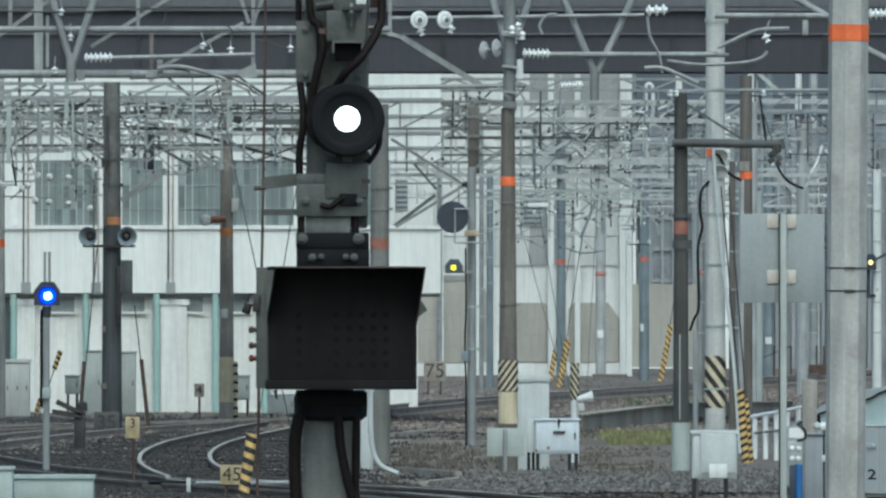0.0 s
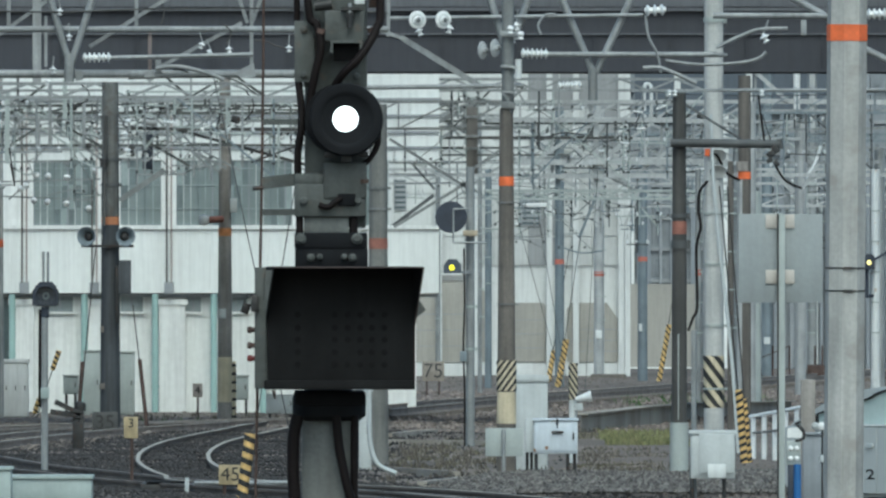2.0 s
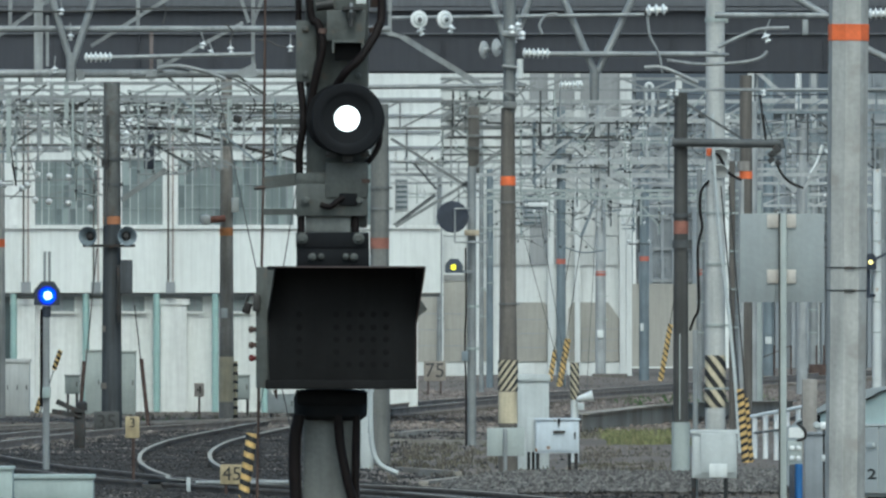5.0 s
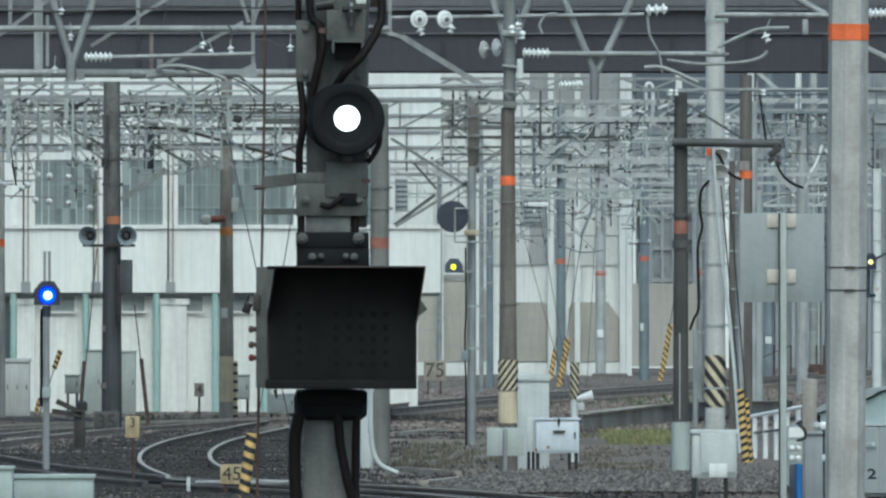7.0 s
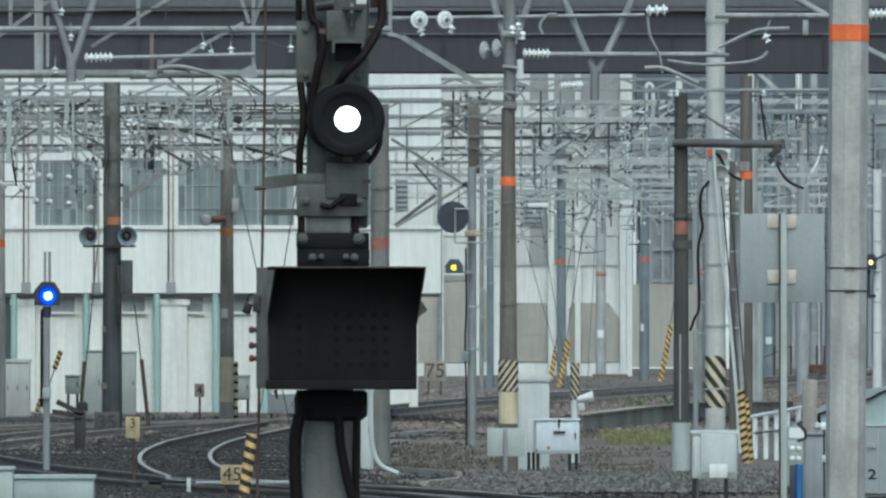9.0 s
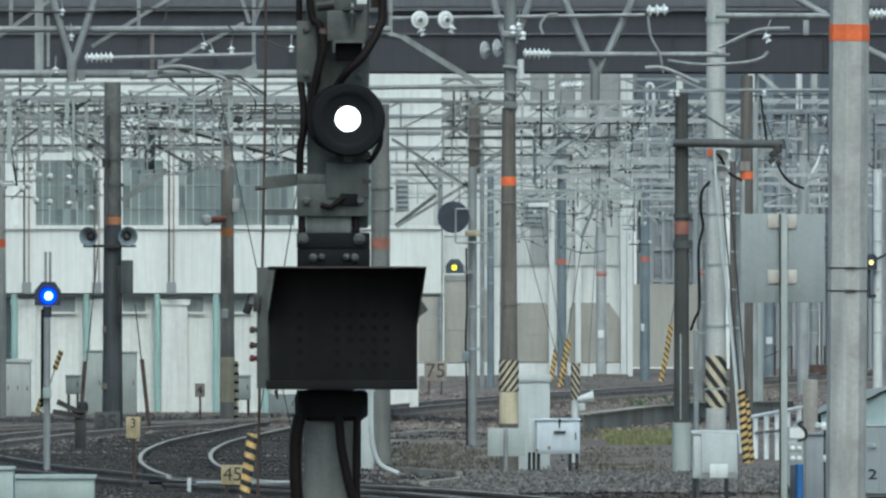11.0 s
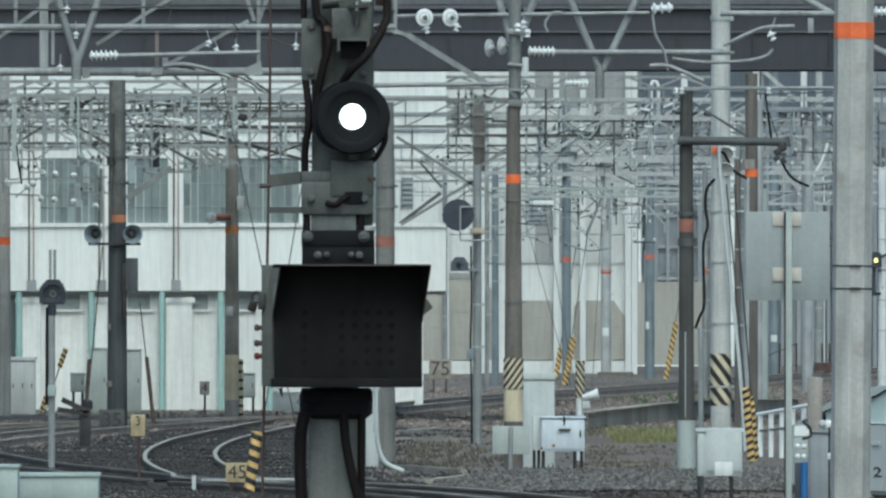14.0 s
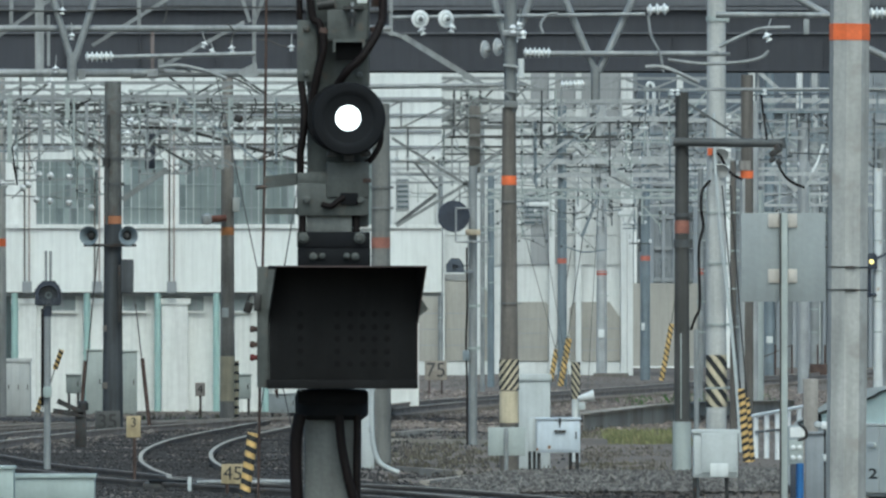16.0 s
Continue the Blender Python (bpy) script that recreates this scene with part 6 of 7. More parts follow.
def boards():
    number_board("75", -0.482, 0.071, 0.900, 0.405, 318, sign_aged, sign_dark, "faded tan board with dark number by the main line", (-0.368, -0.057), 0.368)
    number_board("45", -2.843, -2.547, 0.414, 0.161, 162, sign_yellow, letter_black, "yellowed board with black number in the ballast", (-2.771, -2.598), 0.180)
    number_board("3", -4.306, -4.114, 0.930, 0.639, 172, sign_yellow, letter_black, "small yellowish number board on a thin post", (-4.198,), 0.130, 0.838)
    number_board("4", -5.135, -4.936, 0.744, 0.464, 262, sign_pale, letter_black, "small number board before the white building", (-5.030,), 0.163)
    number_board("35", -6.331, -5.870, 0.459, 0.059, 230, sign_dark, stripe_black, "dark faded number board at the pole foot", (-6.270, -5.932), 0.266)


def cabinet(x0, x1, zt, zb, d, depth, material, label, legs=(), lid=0.03, doors=1, name="equipment_cabinet", category="cabinet", plain=False):
    th = thing(name, ((x0 + x1) / 2, d + depth / 2, 0), label, category)
    b = B()
    span(b, x0, x1, d, d + depth, zb, zt - lid, 0.012)
    part("body", b, material, th)
    b = B()
    span(b, x0 - 0.02, x1 + 0.02, d - 0.03, d + depth + 0.02, zt - lid, zt, 0.008)
    part("lid", b, material, th)
    w = (x1 - x0) / doors
    for k in range(0 if plain else doors):
        b = B()
        span(b, x0 + k * w + 0.02, x0 + (k + 1) * w - 0.02, d - 0.012, d, zb + 0.03, zt - lid - 0.03, 0.004)
        dr = part("door", b, material, th)
        b = B()
        span(b, x0 + (k + 1) * w - 0.07, x0 + (k + 1) * w - 0.05, d - 0.03, d - 0.01, (zb + zt) / 2 - 0.05, (zb + zt) / 2 + 0.05, 0.003)
        part("handle", b, dark_iron, dr)
    for u in legs:
        for off in (0.04, depth - 0.04):
            b = B()
            rod(b, (u, d + off, -0.05), (u, d + off, zb + 0.01), 0.024, 8)
            part("leg", b, dark_iron, th)
    return th


def boxes():
    th = cabinet(1.329, 1.954, 0.808, 0.306, 182, 0.5, relay_white, "bluish white steel relay box on thin legs with rust marks", (1.362, 1.816, 1.913), name="relay_box", category="equipment box")
    b = B()
    span(b, 1.208, 1.338, 182.1, 182.5, 0.322, 0.808, 0.006)
    part("side_box", b, box_grey, th)
    b = B()
    rod(b, (1.662, 181.95, 0.800), (1.662, 181.95, 0.671), 0.022, 8, 0.006)
    span(b, 1.581, 1.751, 181.95, 182, 0.598, 0.630)
    part("hook", b, dark_iron, th)
    for u, v, w, h in ((1.510, 0.386, 0.05, 0.05), (1.607, 0.783, 0.06, 0.03), (1.340, 0.353, 0.03, 0.05), (1.818, 0.791, 0.05, 0.02)):
        b = B()
        lathe(b, [(0, 0.002), (0.7, 0.002), (1.0, 0.0)], facing(u, 181.985, v) @ Matrix.Diagonal((w / 2, h / 2, 1, 1)), 9)
        part("rust_patch", b, rust_orange, th, "rust breaking through the paint")
    for u in (1.232, 1.297):
        b = B()
        rod(b, (u, 182.3, -0.05), (u, 182.3, 0.346), 0.022, 8)
        part("leg", b, dark_iron, th)
    cabinet(1.091, 1.566, 1.401, -0.05, 187, 0.45, box_grey, "tall white steel cabinet behind the striped pole", lid=0.1)
    th = thing("sign_back", (0.872, 178, 0), "plain grey sign seen from behind on a post", "sign")
    b = B()
    span(b, 0.618, 1.142, 178, 178.02, 0.317, 0.713, 0.004)
    part("plate", b, cabinet_grey, th)
    b = B()
    rod(b, (0.872, 177.97, -0.05), (0.872, 177.97, 0.697), 0.03, 10)
    part("post", b, grey_steel, th)
    th = cabinet(3.104, 3.660, 0.897, 0.299, 158, 0.35, box_grey, "light grey steel junction box on black legs", (3.125, 3.526), name="junction_box", category="equipment box", lid=0.05)
    b = B()
    span(b, 3.209, 3.645, 157.96, 157.985, 0.362, 0.855, 0.006)
    part("cover_plate", b, box_grey, th, "pale cover plate")
    b = B()
    span(b, 3.315, 3.540, 157.93, 157.955, 0.306, 0.475, 0.004)
    part("label_plate", b, white_paint, th)
    b = B()
    rod(b, (3.153, 158.45, 0), (3.153, 158.45, 2.143), 0.035, 10)
    part("conduit", b, grey_steel, th, "steel conduit")
    cabinet(-5.295, -4.301, 0.370, 0.0, 156, 0.6, cabinet_teal, "low pale teal trackside cabinet in the ballast", lid=0.05, plain=True)
    cabinet(-5.827, -5.254, 0.487, 0.0, 154.8, 0.6, cabinet_teal, "pale teal trackside cabinet beside another", lid=0.04, plain=True)
    cabinet(-7.681, -7.318, 1.388, 0.0, 272, 0.5, cabinet_grey, "tall grey-green cabinet by the depot wall")
    cabinet(-6.930, -6.591, 1.364, 0.0, 272, 0.5, cabinet_grey, "tall grey-green cabinet by the depot wall")
    cabinet(-7.926, -7.618, 0.894, 0.491, 266, 0.3, cabinet_grey, "small grey cabinet on a stand", (-7.867, -7.678))
    cabinet(-9.335, -8.738, 1.215, 0.0, 268, 0.6, hall_white, "pale cabinet with a stepped top", lid=0.08, doors=3)
    cabinet(-4.465, -4.083, 0.881, 0.356, 268, 0.3, cabinet_grey, "grey-green cabinet on a stand", (-4.417, -4.130))
    cabinet(-3.618, -3.058, 0.523, 0.126, 262, 0.5, white_paint, "low white box with a dark slot", (-3.548, -3.128))
    cabinet(-1.210, -1.027, 1.192, 0.0, 186, 0.3, box_grey, "narrow pale cabinet against the concrete pole")
    b = B()
    sweep(b, smooth_line([(-1.026, 180, 1.237), (-1.026, 180, 0.836), (-1.002, 180, 0.435), (-0.898, 180, 0.179), (-0.641, 180, 0.050)], 6), 0.035, 10)
    solo("cable_duct", b, box_grey, "pale curved cable duct coming down to the ground", "cable duct")


def guy_guard(x0, z0, x1, z1, d, r, label, twist=8, wire_to=None, dark=False, slope=0.9, band=0.17, paint=None):
    """A leaning guy guard: a yellow tube with black turns, on its stay wire."""
    th = thing("guy_guard", (x1, d, max(z1, -0.05)), label, "guy guard", "guy guards")
    a, c = Vector((x0, d, z0)), Vector((x1, d, z1))
    b = B()
    rod(b, a, c, r, 14)
    tube = part("tube", b, rust if dark else paint or yellow_paint, th)
    q = (a - c).to_track_quat("Z", "Y")
    ln = (a - c).length
    for k in range(0 if dark else twist):
        b = B()
        u = ln * (k + 0.5) / twist
        rows = []
        for i in range(13):
            an = math.tau * i / 12
            for s in (-1, 1):
                rows.append(b.verts.new(c + q @ Vector(((r + 0.003) * math.cos(an), (r + 0.003) * math.sin(an), min(ln, max(0, u + r * slope * math.sin(an) + s * ln / twist * band))))))
        for i in range(12):
            b.faces.new((rows[2 * i], rows[2 * i + 1], rows[2 * i + 3], rows[2 * i + 2]))
        part("stripe", b, stripe_black, tube)
    if wire_to:
        b = B()
        rod(b, c, (wire_to[0], d, wire_to[1]), 0.011, 6)
        part("stay_wire", b, dark_iron, th)


def guards():
    lab = "yellow and black guard on a stay wire"
    guy_guard(-2.424, 0.822, -2.539, -0.017, 161, 0.07, lab, 6, slope=0.3, band=0.25)
    guy_guard(4.522, 1.139, 4.608, 0.021, 193, 0.056, lab, 10, (4.230, 4.233), slope=0.4, band=0.23)
    guy_guard(4.604, 0.999, 4.690, 0.018, 193.2, 0.048, lab, 9, (4.354, 4.235), slope=0.4, band=0.23)
    guy_guard(3.445, 1.337, 3.211, 0.028, 350, 0.085, lab, 9, (3.835, 4.159))
    guy_guard(3.191, 0.996, 3.031, 0.099, 360, 0.07, lab, 6, (3.624, 3.883))
    guy_guard(6.462, 1.718, 6.173, 0.115, 360, 0.07, lab, 10, (6.911, 4.524))
    guy_guard(-8.018, 1.401, -8.160, 0.998, 266, 0.05, lab, 4, (-8.492, -0.05), slope=0.4, band=0.22)
    guy_guard(-8.426, 0.407, -8.521, 0.100, 265.8, 0.05, "short orange guard low on a stay wire", 3, (-8.592, -0.05), slope=0.4)
    guy_guard(-4.267, 1.205, -4.267, -0.03, 261, 0.045, "pale cream and black guard beside a pole", 7, slope=0.3, paint=cream_paint)
    guy_guard(-6.788, 1.317, -6.884, -0.03, 240, 0.038, "rusty brown guard on a stay wire", 8, (-6.542, 3.455), True)
    guy_guard(-5.661, 1.370, -5.512, -0.03, 238, 0.038, "rusty brown guard on a stay wire", 8, (-5.788, 2.388), True)


def striped_post():
    x, d = 2.024, 195
    th = pole(x, d, 0.062, 0.06, 1.532, white_paint, "short striped post carrying a horn loudspeaker", name="striped_post", category="post", n=14)
    hazard(th, x, d, 0.062, 0.967, 1.532, 0.12, slope=-1.8)
    h = thing("loudspeaker", (2.189, d - 0.1, 0.932), "pale green horn loudspeaker on a striped post", "loudspeaker")
    b = B()
    lathe(b, [(0.02, -0.05), (0.05, 0.0), (0.06, 0.08), (0.085, 0.19), (0.095, 0.21), (0.08, 0.2), (0.04, 0.1)], Matrix.Translation((2.102, d - 0.1, 0.984)) @ Matrix.Rotation(radians(78), 4, "Y"), 20)
    part("horn", b, porcelain, h)
    b = B()
    span(b, 2.067, 2.171, d - 0.15, d, 0.802, 0.915, 0.01)
    part("amplifier_box", b, box_grey, h)


def big_plate():
    d = 124
    th = thing("sign_back", (3.325, d, 0), "large plain grey sign seen from behind on a steel post", "sign")
    b = B()
    span(b, 2.905, 3.728, d + 0.05, d + 0.065, 2.512, 3.379, 0.003)
    part("plate", b, plate_grey, th)
    b = B()
    span(b, 3.286, 3.358, d - 0.02, d + 0.05, 0, 3.379, 0.006)
    part("post", b, cabinet_grey, th)
    b = B()
    span(b, 3.281, 3.297, d - 0.03, d + 0.04, 0, 3.379)
    part("post_lip", b, dark_iron, th)
    for y in (3.241, 2.699):
        for x0, x1 in ((3.170, 3.286), (3.358, 3.452)):
            b = B()
            span(b, x0, x1, d + 0.03, d + 0.05, y, y + 0.133, 0.003)
            part("bracket", b, pale_tape, th, "pale bracket plate")


def white_fence():
    th = thing("white_fence", (5.212, 198, 0), "white painted pipe fence beside the parked car", "fence")
    n = 6
    for k in range(n):
        u = 4.868 + (5.662 - 4.868) * k / (n - 1)
        top = 0.677 + (0.871 - 0.677) * k / (n - 1)
        b = B()
        rod(b, (u, 198 - 0.36 * k, -0.05), (u, 198 - 0.36 * k, top), 0.04, 10)
        part("post", b, fence_white, th)
    for f0 in (1.0, 0.62):
        b = B()
        rod(b, (4.815, 198.1, 0.677 * f0), (5.697, 196, 0.871 * f0), 0.03 if f0 == 1.0 else 0.022, 8)
        part("rail", b, fence_white if f0 == 1.0 else upper_grey, th)
    b = B()
    span(b, 4.306, 4.482, 152, 152.2, -0.05, 1.571, 0.012)
    solo("concrete_post", b, mid_concrete, "short square concrete post", "post")
    cabinet(4.276, 4.510, 0.956, 0, 150, 0.3, box_slate, "narrow bluish grey trackside box", name="trackside_box", category="equipment box", plain=True)
    th = thing("switch_stand", (4.141, 149, 0), "small stand with pale reflectors and blue base", "switch stand")
    b = B()
    rod(b, (4.181, 149, 0), (4.181, 149, 0.596), 0.045, 12)
    part("blue_tube", b, blue_plastic, th, "blue plastic tube")
    b = B()
    span(b, 4.068, 4.148, 149, 149.1, 0, 0.596, 0.008)
    part("dark_tube", b, navy_paint, th)
    b = B()
    span(b, 4.048, 4.221, 149, 149.06, 0.582, 0.874, 0.01)
    frm = part("frame", b, cabinet_grey, th)
    for u in (4.101, 4.175):
        for v in (0.782, 0.662):
            b = B()
            lathe(b, [(0.03, 0), (0.03, 0.01), (0.02, 0.02), (0, 0.024)], facing(u, 149, v), 12)
            part("reflector", b, porcelain, frm, "white reflector")
    # plain white material paints the sky's reflection on this plate
    b = B()
    prism(b, [(4.064, 0.906), (4.243, 0.906), (4.236, 0.973), (4.183, 1.026), (4.064, 1.019)], 149, 149.04)
    part("mirror", b, porcelain, th, "white plate painted as a sky reflection", smooth=False)
    b = B()
    sweep(b, smooth_line([(4.155, 149, 0.874), (4.248, 149, 0.901), (4.248, 149, 0.994), (4.168, 149, 1.067)], 6), 0.018, 8)
    part("mirror_arm", b, dark_iron, th)
    th = thing("trackside_mirror", (4.453, 149.2, 0), "round white mirror on a thin dark rod beside the box", "mirror")
    b = B()
    rod(b, (4.480, 149.2, -0.05), (4.480, 149.2, 1.060), 0.012, 8)
    part("rod", b, dark_iron, th)
    # white again stands in for a reflected gleam
    b = B()
    span(b, 4.427, 4.506, 149.1, 149.18, 0.994, 1.087, 0.02)
    part("mirror", b, porcelain, th, "white plate painted as a bright reflection")
    b = B()
    lathe(b, [(0.045, 0), (0.045, 0.02), (0.03, 0.04), (0, 0.045)], facing(4.394, 149.12, 1.047), 14)
    part("reflector", b, box_grey, th)
    b = B()
    span(b, 4.453, 4.500, 149.12, 149.25, 0.622, 0.702, 0.01)
    part("clamp", b, box_grey, th)


def lever():
    d = 211
    th = thing("point_lever", (-6.043, d, 0), "dark iron point lever with two arms", "point lever")
    b = B()
    span(b, -6.137, -5.949, d, d + 0.15, -0.05, 0.645, 0.02)
    lathe(b, [(0, 0), (0.09, 0), (0.09, 0.12), (0.05, 0.16), (0, 0.16)], Matrix.Translation((-6.006, d + 0.08, 0.645)), 16)
    part("stand", b, dark_iron, th)
    for p, q in (((-6.428, 0.805), (-5.996, 0.598)), ((-6.504, 0.636), (-5.996, 0.570))):
        b = B()
        bar(b, (p[0], d - 0.03, p[1]), (q[0], d - 0.03, q[1]), 0.085, 0.085)
        part("arm", b, dark_iron, th, smooth=False)


def kerb_wall():
    th = thing("low_wall", (3.378, 240, 0), "low dark concrete retaining wall along the track", "wall", kind="structure")
    pts = [(2.586, 236.0, 0.340), (3.298, 242.0, 0.358), (4.076, 250.0, 0.362), (5.321, 262.0, 0.324), (7.683, 280.0, 0.205)]
    for a, c in zip(pts, pts[1:]):
        b = B()
        v = []
        for u, yy, zz in (a, c):
            v.append([b.verts.new(p) for p in ((u, yy, -0.1), (u, yy, zz), (u + 0.05, yy + 0.3, zz), (u + 0.05, yy + 0.3, -0.1))])
        for k in range(4):
            b.faces.new((v[0][k], v[0][(k + 1) % 4], v[1][(k + 1) % 4], v[1][k]))
        b.faces.new(v[0])
        b.faces.new(v[1][::-1])
        bmesh.ops.recalc_face_normals(b, faces=b.faces)
        part("block", b, wall_concrete, th, smooth=False)
        b = B()
        bar(b, (a[0] - 0.01, a[1] + 0.14, a[2] + 0.015), (c[0] - 0.01, c[1] + 0.14, c[2] + 0.015), 0.3, 0.03)
        part("coping", b, wall_concrete, th, "paler worn coping", smooth=False)
    # cable troughs and boards lying beside the yard tracks
    for p, q, w in (((-0.95, 228.0), (-0.13, 235.4), 0.14), ((-0.92, 218.6), (0.83, 217.0), 0.12), ((-0.65, 183.6), (0.22, 179.1), 0.1), ((-0.26, 169.7), (0.81, 178.0), 0.13)):
        b = B()
        bar(b, (p[0], p[1], 0.03), (q[0], q[1], 0.03), w, 0.12)
        solo("cable_trough", b, wall_concrete, "weathered concrete cable trough lying in the ballast", "cable trough", "cable troughs", smooth=False)
    # pole footing and the far fence
    b = B()
    span(b, 4.603, 5.683, 390.6, 391.6, -0.05, 0.12, 0.02)
    solo("pole_footing", b, old_concrete, "dark concrete footing under a steel pole", "footing")
    th = thing("wire_fence", (10.765, 380, 0), "thin rusty fence posts along the far track", "fence")
    for u in (10.426, 10.799, 11.188, 11.408, 9.919, 9.411):
        b = B()
        rod(b, (u, 380, -0.05), (u, 380, 1.043), 0.03, 6)
        part("post", b, rust, th)
    b = B()
    rod(b, (9.242, 380, 0.541), (10.426, 380, 1.03), 0.015, 6)
    part("rail", b, rust, th)


def parked_car():
    m = pose(4.257, 162, 0, 0, 0, -56.6) @ Matrix.Diagonal((1, 1, 0.94, 1))
    th = thing("parked_car", m.translation, "silver compact car with a small black number", "car")

    def put(name, b, material, parent, label="", smooth=True):
        bmesh.ops.transform(b, matrix=m, verts=b.verts)
        return part(name, b, material, parent, label, smooth)

    def side_profile(pts, y0, y1, bev=0.0):
        b = B()
        prism(b, pts, y0, y1)
        if bev:
            bmesh.ops.bevel(b, geom=b.edges[:], offset=bev, segments=3, affect="EDGES")
        return b

    w = 1.48
    put("body", side_profile([(0.0, 0.3), (0.0, 0.8), (0.1, 0.93), (0.3, 0.99), (3.3, 1.0), (3.4, 0.6), (3.36, 0.1), (2.95, 0.03), (0.35, 0.03)], 0, w, 0.05), car_paint, th)
    put("roof", side_profile([(0.95, 1.26), (1.5, 1.43), (2.0, 1.5), (2.5, 1.53), (2.9, 1.53), (3.2, 1.46), (3.2, 1.42), (2.9, 1.48), (2.5, 1.48), (2.0, 1.45), (1.5, 1.37), (0.95, 1.21)], 0.1, w - 0.1, 0.012), car_paint, th)
    put("cabin_glass", side_profile([(0.34, 0.99), (0.95, 1.22), (1.5, 1.38), (2.0, 1.455), (2.5, 1.48), (3.15, 1.44), (3.32, 0.99)], 0.07, w - 0.07), glass_sky, th, "car windows painted pale as reflected sky")
    for pts in ([(0.28, 0.99), (0.36, 0.99), (1.1, 1.19), (1.95, 1.345), (2.2, 1.43), (2.4, 1.48), (1.9, 1.475), (1.4, 1.4), (0.95, 1.25)], [(2.78, 0.99), (2.86, 0.99), (2.86, 1.48), (2.78, 1.48)], [(3.25, 0.99), (3.34, 0.99), (3.2, 1.46), (3.1, 1.46)]):
        for y0 in (0.045, w - 0.085):
            put("pillar", side_profile(pts, y0, y0 + 0.04), car_paint, th, smooth=False)
    b = B()
    sweep(b, smooth_line([(0.4, 0.04, 1.0), (1.1, 0.04, 1.19), (1.95, 0.04, 1.345), (2.2, 0.04, 1.43), (2.45, 0.04, 1.475)], 5), 0.012, 6)
    put("window_seal", b, rubber, th, "black rubber window seal")
    for x0, x1 in ((0.8, 2.26), (2.28, 2.9)):
        door = put("door", side_profile([(x0, 0.08), (x0, 0.97), (x1, 0.97), (x1, 0.08)], -0.012, 0.0, 0.005), car_paint, th)
        put("door_handle", side_profile([(x1 - 0.22, 0.69), (x1 - 0.22, 0.76), (x1 - 0.06, 0.76), (x1 - 0.06, 0.69)], -0.04, -0.012, 0.01), box_grey, door)
    put("window_trim", side_profile([(0.7, 0.985), (0.7, 1.01), (3.25, 1.01), (3.25, 0.985)], -0.01, 0.06), porcelain, th, "bright window trim", smooth=False)
    b = B()
    box(b, (0.98, -0.12, 1.06), (0.1, 0.2, 0.14), bev=0.03)
    put("wing_mirror", b, black_paint, th)
    for x in (1.05, 2.85):
        for y in (0.08, w - 0.08):
            mm = Matrix.Translation((x, y, 0.27)) @ Matrix.Rotation(radians(90 if y < 1 else -90), 4, "X")
            b = B()
            lathe(b, [(0.16, -0.08), (0.27, -0.08), (0.275, -0.04), (0.275, 0.06), (0.26, 0.085), (0.17, 0.085)], mm, 24)
            wh = put("wheel", b, rubber, th, "black tyre")
            b = B()
            lathe(b, [(0, 0.06), (0.06, 0.065), (0.15, 0.05), (0.175, 0.08), (0.175, -0.05), (0, -0.05)], mm, 20)
            put("rim", b, grey_steel, wh, "silver rim")
    for y in (0.14, w - 0.34):
        b = B()
        box(b, (0.03, y + 0.1, 0.72), (0.1, 0.22, 0.14), bev=0.03)
        put("headlight", b, porcelain, th, "pale headlight")
    # the small number on the door
    cu = bpy.data.curves.new("lettering", "FONT")
    cu.body, cu.size, cu.align_x, cu.align_y, cu.extrude, cu.offset = "2", 0.19, "CENTER", "CENTER", 0.001, 0.003
    tmp = new("lettering", cu)
    bpy.context.view_layer.update()
    me = bpy.data.meshes.new_from_object(tmp.evaluated_get(bpy.context.evaluated_depsgraph_get()))
    bpy.data.objects.remove(tmp)
    b = B()
    b.from_mesh(me)
    bpy.data.meshes.remove(me)
    bmesh.ops.transform(b, matrix=Matrix.Translation((2.13, -0.015, 0.33)) @ FACING @ Matrix.Diagonal((2.1, 1, 1, 1)), verts=b.verts)
    put("lettering", b, letter_black, th, smooth=False)


def point_machine():
    th = thing("point_machine", (-3.653, 166, 0), "low black point machine beside the turnout", "point machine")
    b = B()
    span(b, -3.948, -3.246, 166, 166.5, -0.05, 0.116, 0.03)
    part("case", b, dark_iron, th)
    b = B()
    span(b, -3.860, -3.357, 165.98, 166.45, 0.116, 0.145, 0.01)
    part("lid", b, black_paint, th)
    b = B()
    span(b, -3.316, -3.265, 164, 164.1, -0.05, 0.219, 0.01)
    part("stop", b, box_grey, th)
    b = B()
    rod(b, (-3.246, 166.2, 0.12), (-1.952, 166.6, 0.12), 0.03, 8)
    part("drive_rod", b, grey_steel, th)
    for u, w, z in ((-4.505, -4.258, 0.011), (-2.911, -2.686, -0.004), (-2.484, -2.200, 0.033)):
        b = B()
        span(b, u, w, 168, 168.4, -0.05, z, 0.02)
        solo("cable_cover", b, pale_concrete, "small pale concrete cable cover in the ballast", "cable cover", "cable covers")


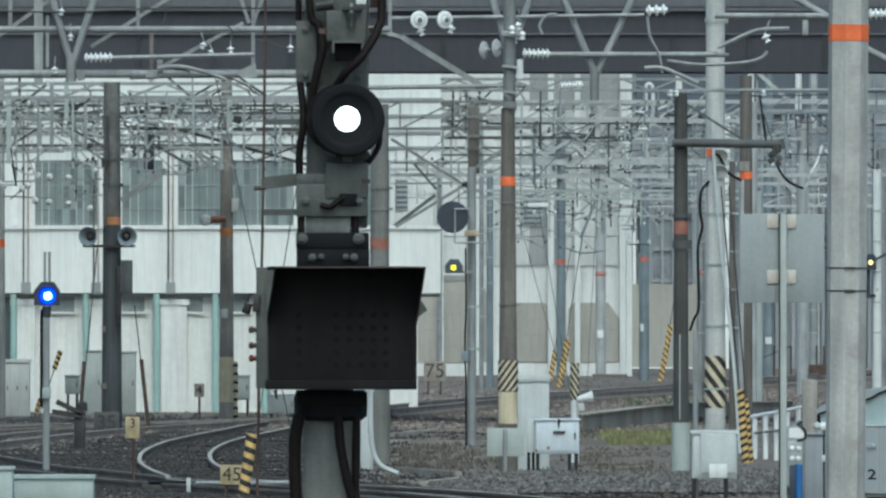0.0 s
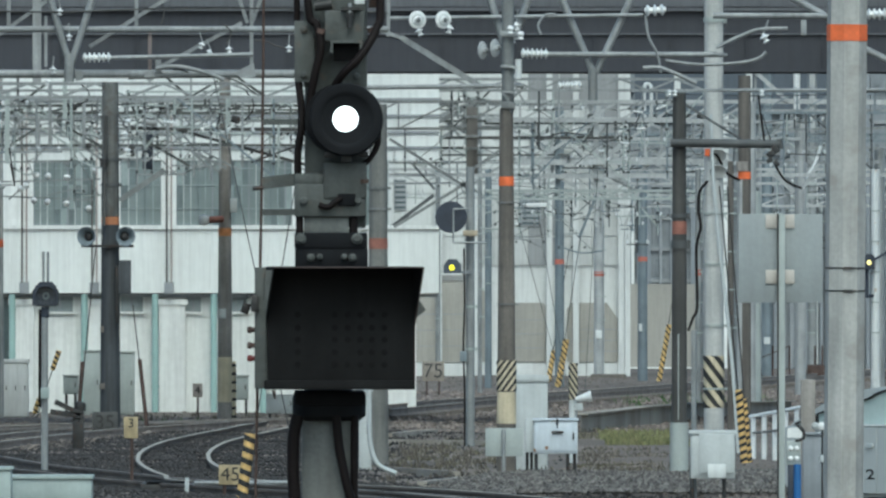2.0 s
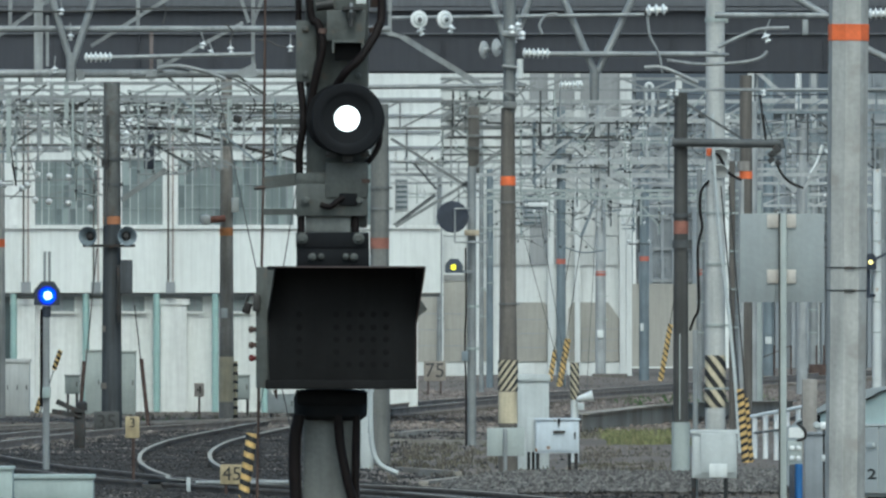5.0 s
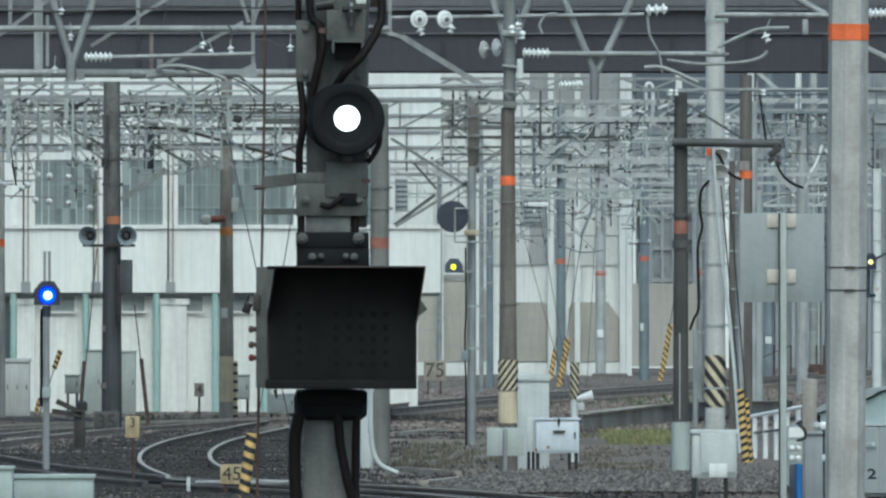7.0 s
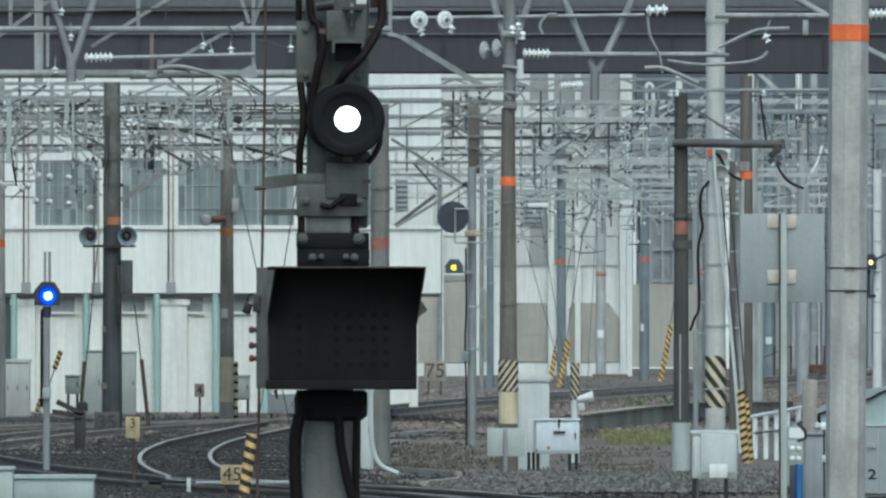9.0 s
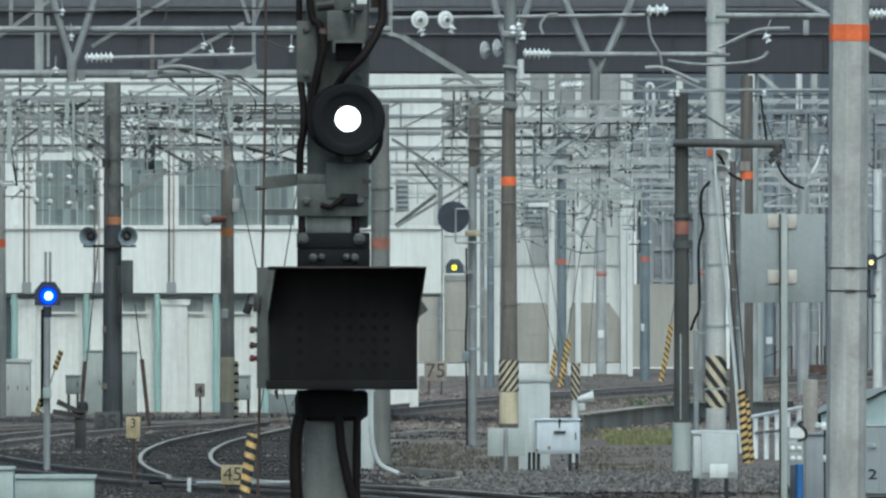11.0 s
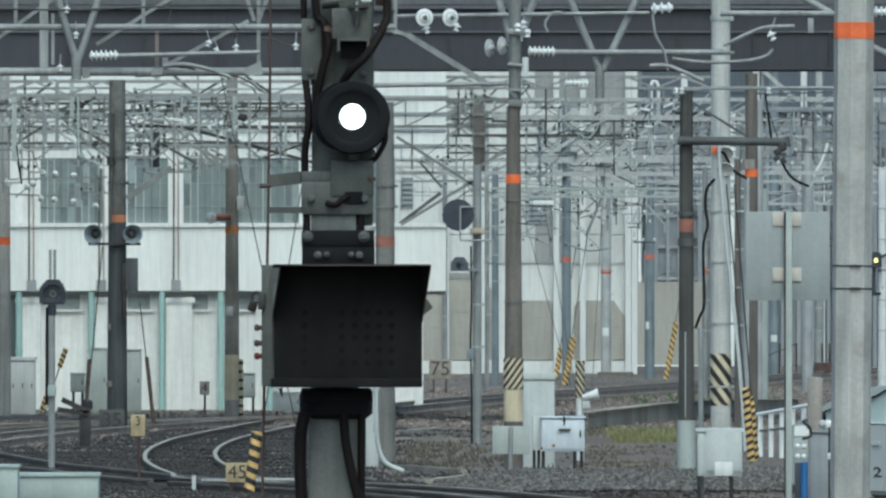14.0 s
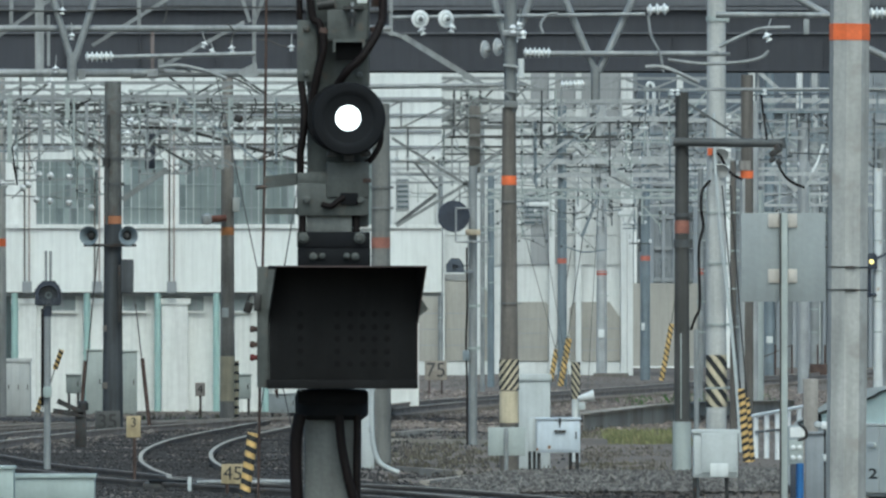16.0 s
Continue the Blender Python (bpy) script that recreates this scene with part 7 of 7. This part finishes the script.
def pole_fittings():
    def plate(x, y, z, w, h, m, label="small white tag on a pole", turn=0):
        b = B()
        box(b, (x, y, z), (w, 0.01, h), (0, turn, 0), 0.002)
        solo("pole_tag", b, m, label, "tag", "pole tags")

    plate(-6.254, 233.82, 1.943, 0.07, 0.12, old_concrete, "small grey tag on the blackened pole")
    plate(-6.254, 233.8, 0.891, 0.1, 0.11, old_concrete, "small pale tag on the blackened pole")
    plate(-4.516, 261.84, 2.192, 0.14, 0.2, white_paint)
    b = B()
    span(b, -4.365, -4.219, 261.8, 261.95, 4.277, 4.569, 0.01)
    solo("pole_switch", b, white_paint, "small white switch box on the concrete pole", "switch box")
    plate(4.854, 391.82, 1.343, 0.2, 0.26, white_paint)
    plate(5.895, 375.84, 1.595, 0.1, 0.22, white_paint)
    plate(10.262, 399.82, 1.121, 0.2, 0.22, white_paint)
    # bracket arms of the blackened pole
    th = thing("pole_bracket", (-6.087, 233.8, 4.247), "grey slanting bracket arm fixed to the blackened pole", "bracket")
    b = B()
    bar(b, (-5.933, 233.8, 4.316), (-5.100, 233.8, 4.879), 0.09, 0.1)
    part("arm", b, upper_grey, th, smooth=False)
    b = B()
    rod(b, (-6.222, 233.75, 3.851), (-6.181, 233.75, 5.883), 0.03, 10)
    part("conduit", b, umber_pole, th, "dark conduit")
    b = B()
    rod(b, (-6.222, 233.75, 4.935), (-6.222, 233.75, 5.081), 0.075, 10)
    part("joint", b, dark_iron, th)
    for u, v in ((-5.837, 5.602), (-5.795, 5.289), (-5.753, 5.831)):
        bell(u, 233.7, v, 0.08, th)
    th = thing("insulator_rack", (-9.278, 264.8, 4.933), "long thin arms with white insulators before the depot windows", "line fitting")
    b = B()
    bar(b, (-9.3, 264.95, 4.933), (-7.120, 264.8, 4.992), 0.035)
    bar(b, (-9.3, 264.95, 4.638), (-7.262, 264.8, 4.556), 0.03)
    bar(b, (-9.031, 264.8, 4.567), (-8.559, 264.8, 4.968), 0.03)
    bar(b, (-8.229, 264.8, 4.650), (-7.498, 264.8, 4.827), 0.025)
    part("arm", b, grey_steel, th, smooth=False)
    for u, v in ((-8.462, 5.074), (-8.214, 5.050), (-7.813, 5.026), (-8.674, 4.850), (-8.509, 4.543), (-8.226, 4.519),
                 (-7.825, 4.484), (-7.354, 4.378), (-8.792, 4.791), (-9.169, 4.850), (-7.259, 5.180)):
        b = B()
        lathe(b, [(0, 0.07), (0.05, 0.06), (0.075, 0.0), (0.05, -0.05), (0, -0.06)], Matrix.Translation((u, 264.7, v)) @ Matrix.Rotation(u * 2.0, 4, "Y"), 12)
        part("insulator", b, porcelain, th, "small white insulator")
    # box hung at the depot side and the reddish lamp
    b = B()
    span(b, -6.173, -5.963, 261.9, 262.1, 5.167, 5.891, 0.02)
    solo("hanging_box", b, navy_paint, "dark box hung from a lattice beam", "equipment box")
    th = thing("yard_lamp", (-4.656, 261.7, 4.024), "white globe lamp with a red base on a pole", "lamp")
    b = B()
    lathe(b, [(0, -0.12), (0.08, -0.1), (0.12, -0.02), (0.1, 0.08), (0, 0.12)], Matrix.Translation((-4.890, 261.7, 4.117)), 16)
    part("globe", b, porcelain, th)
    b = B()
    rod(b, (-4.820, 261.7, 4.117), (-4.505, 261.8, 4.140), 0.07, 12)
    part("arm", b, faded_red, th, "faded red arm")
    # steel ties about the round signal
    for a, c in (((-0.885, 5.236), (0.520, 4.351)), ((-0.808, 3.735), (0.520, 4.543)), ((0.520, 4.717), (1.164, 5.150))):
        b = B()
        bar(b, (a[0], 216.1, a[1]), (c[0], 216.1, c[1]), 0.05, 0.05)
        solo("steel_tie", b, upper_grey, "slanting grey steel tie beside the signal pole", "tie bar", "steel ties", smooth=False)
    b = B()
    span(b, 0.317, 0.433, 215.8, 216, 1.445, 1.619, 0.01)
    solo("pole_switch", b, blue_steel, "small switch box on the signal pole", "switch box")
    b = B()
    span(b, 2.004, 2.485, 299.9, 300, 4.644, 4.751, 0.01)
    solo("lamp_strip", b, porcelain, "short white lamp strip under a beam", "lamp")
    for v in (4.865, 4.609):
        b = B()
        lathe(b, [(0.04, -0.02), (0.09, 0.0), (0.135, 0.06), (0.13, 0.075), (0.06, 0.03), (0.0, 0.03)], facing(4.465, 204.8, v, rx=35), 18)
        solo("cable_bell", b, pale_concrete, "pale cable bell on the concrete pole", "insulator", "cable bells")
    b = B()
    span(b, 4.255, 4.356, 204.8, 204.86, 4.819, 4.938, 0.004)
    solo("pole_mark", b, orange, "small orange mark on the pale pole", "marker")
    b = B()
    sweep(b, smooth_line([(0.385, 215.85, 3.370), (0.394, 215.85, 2.408), (0.375, 215.85, 1.734), (0.394, 215.85, 0.868), (0.394, 215.85, 0)], 6), 0.016, 6)
    solo("pole_cable", b, rubber, "black cable down the signal pole", "cable", "pole cables")
    b = B()
    span(b, 10.910, 11.449, 378, 378.6, -0.05, 0.479, 0.02)
    solo("cable_box", b, rust, "low rusty brown box beside the far track", "equipment box")
    # loops of jumper wire
    rr = random.Random(11)
    for k in range(30):
        y, lo, hi, zb = ((240, -8.809, -2.822, 5.967), (262, -9.383, -3.081, 5.868), (256, -9.168, -3.010, 5.280),
                         (290, 1.2, 5.6, 6.553), (320, 1.5, 7.6, 6.505), (370, -1.384, 10.811, 5.814), (345, -1.444, 10.081, 6.165))[k % 7]
        x, w, dr = rr.uniform(lo, hi), rr.uniform(0.3, 1.1), rr.uniform(0.1, 0.45)
        wire((x, y - 0.03, zb), (x + w, y - 0.03, zb + rr.choice((0.0, 0.0, 0.45))), dr, 0.014, "looped jumper wire under a lattice beam", rr.choice((slate_iron if y > 270 else grey_steel, grey_steel, cabinet_grey)))


pole_fittings()
point_machine()
BLUE, BLUE_AT = blue_signal()
(YELLOW, YELLOW_AT), (AMBER, AMBER_AT) = pole_signals()
loudspeakers()
boards()
boxes()
guards()
striped_post()
big_plate()
white_fence()
lever()
kerb_wall()
parked_car()


# ---- what moves: the added blades that make the lights flash ----
def blade_rows(lit, at):
    """Turns of a blade, tenth by tenth: upright before the lens, or edge-on while the light shows."""
    def turned(on):
        return pose(*at, 89.4 if on else 0)

    rows, last = [], None
    for k in range(0, 161):
        t = k / 10
        now = lit(k)
        if last is None or now != last:
            if last is not None:
                rows.append((t - 0.0667, turned(last)))
                rows.append((t - 0.0334, turned(now)))
            else:
                rows.append((0.0, turned(now)))
        last = now
    rows.append((16.0, turned(last)))
    return rows


def blue_lit(k):
    ph = k % 4
    if k < 17:
        return ph != 1
    return ph in (2, 3) if k < 142 else ph != 0


def yellow_lit(k):
    ph = k % 4
    if k < 21:
        return ph != 1
    if k < 45:
        return ph in (2, 3)
    return ph != 0 if k < 127 else ph in (1, 2)


def amber_lit(k):
    return not (33 <= k <= 41 or 123 <= k <= 127)


def motions():
    walk(BLUE, blade_rows(blue_lit, BLUE_AT))
    walk(YELLOW, blade_rows(yellow_lit, YELLOW_AT))
    walk(AMBER, blade_rows(amber_lit, AMBER_AT))


motions()
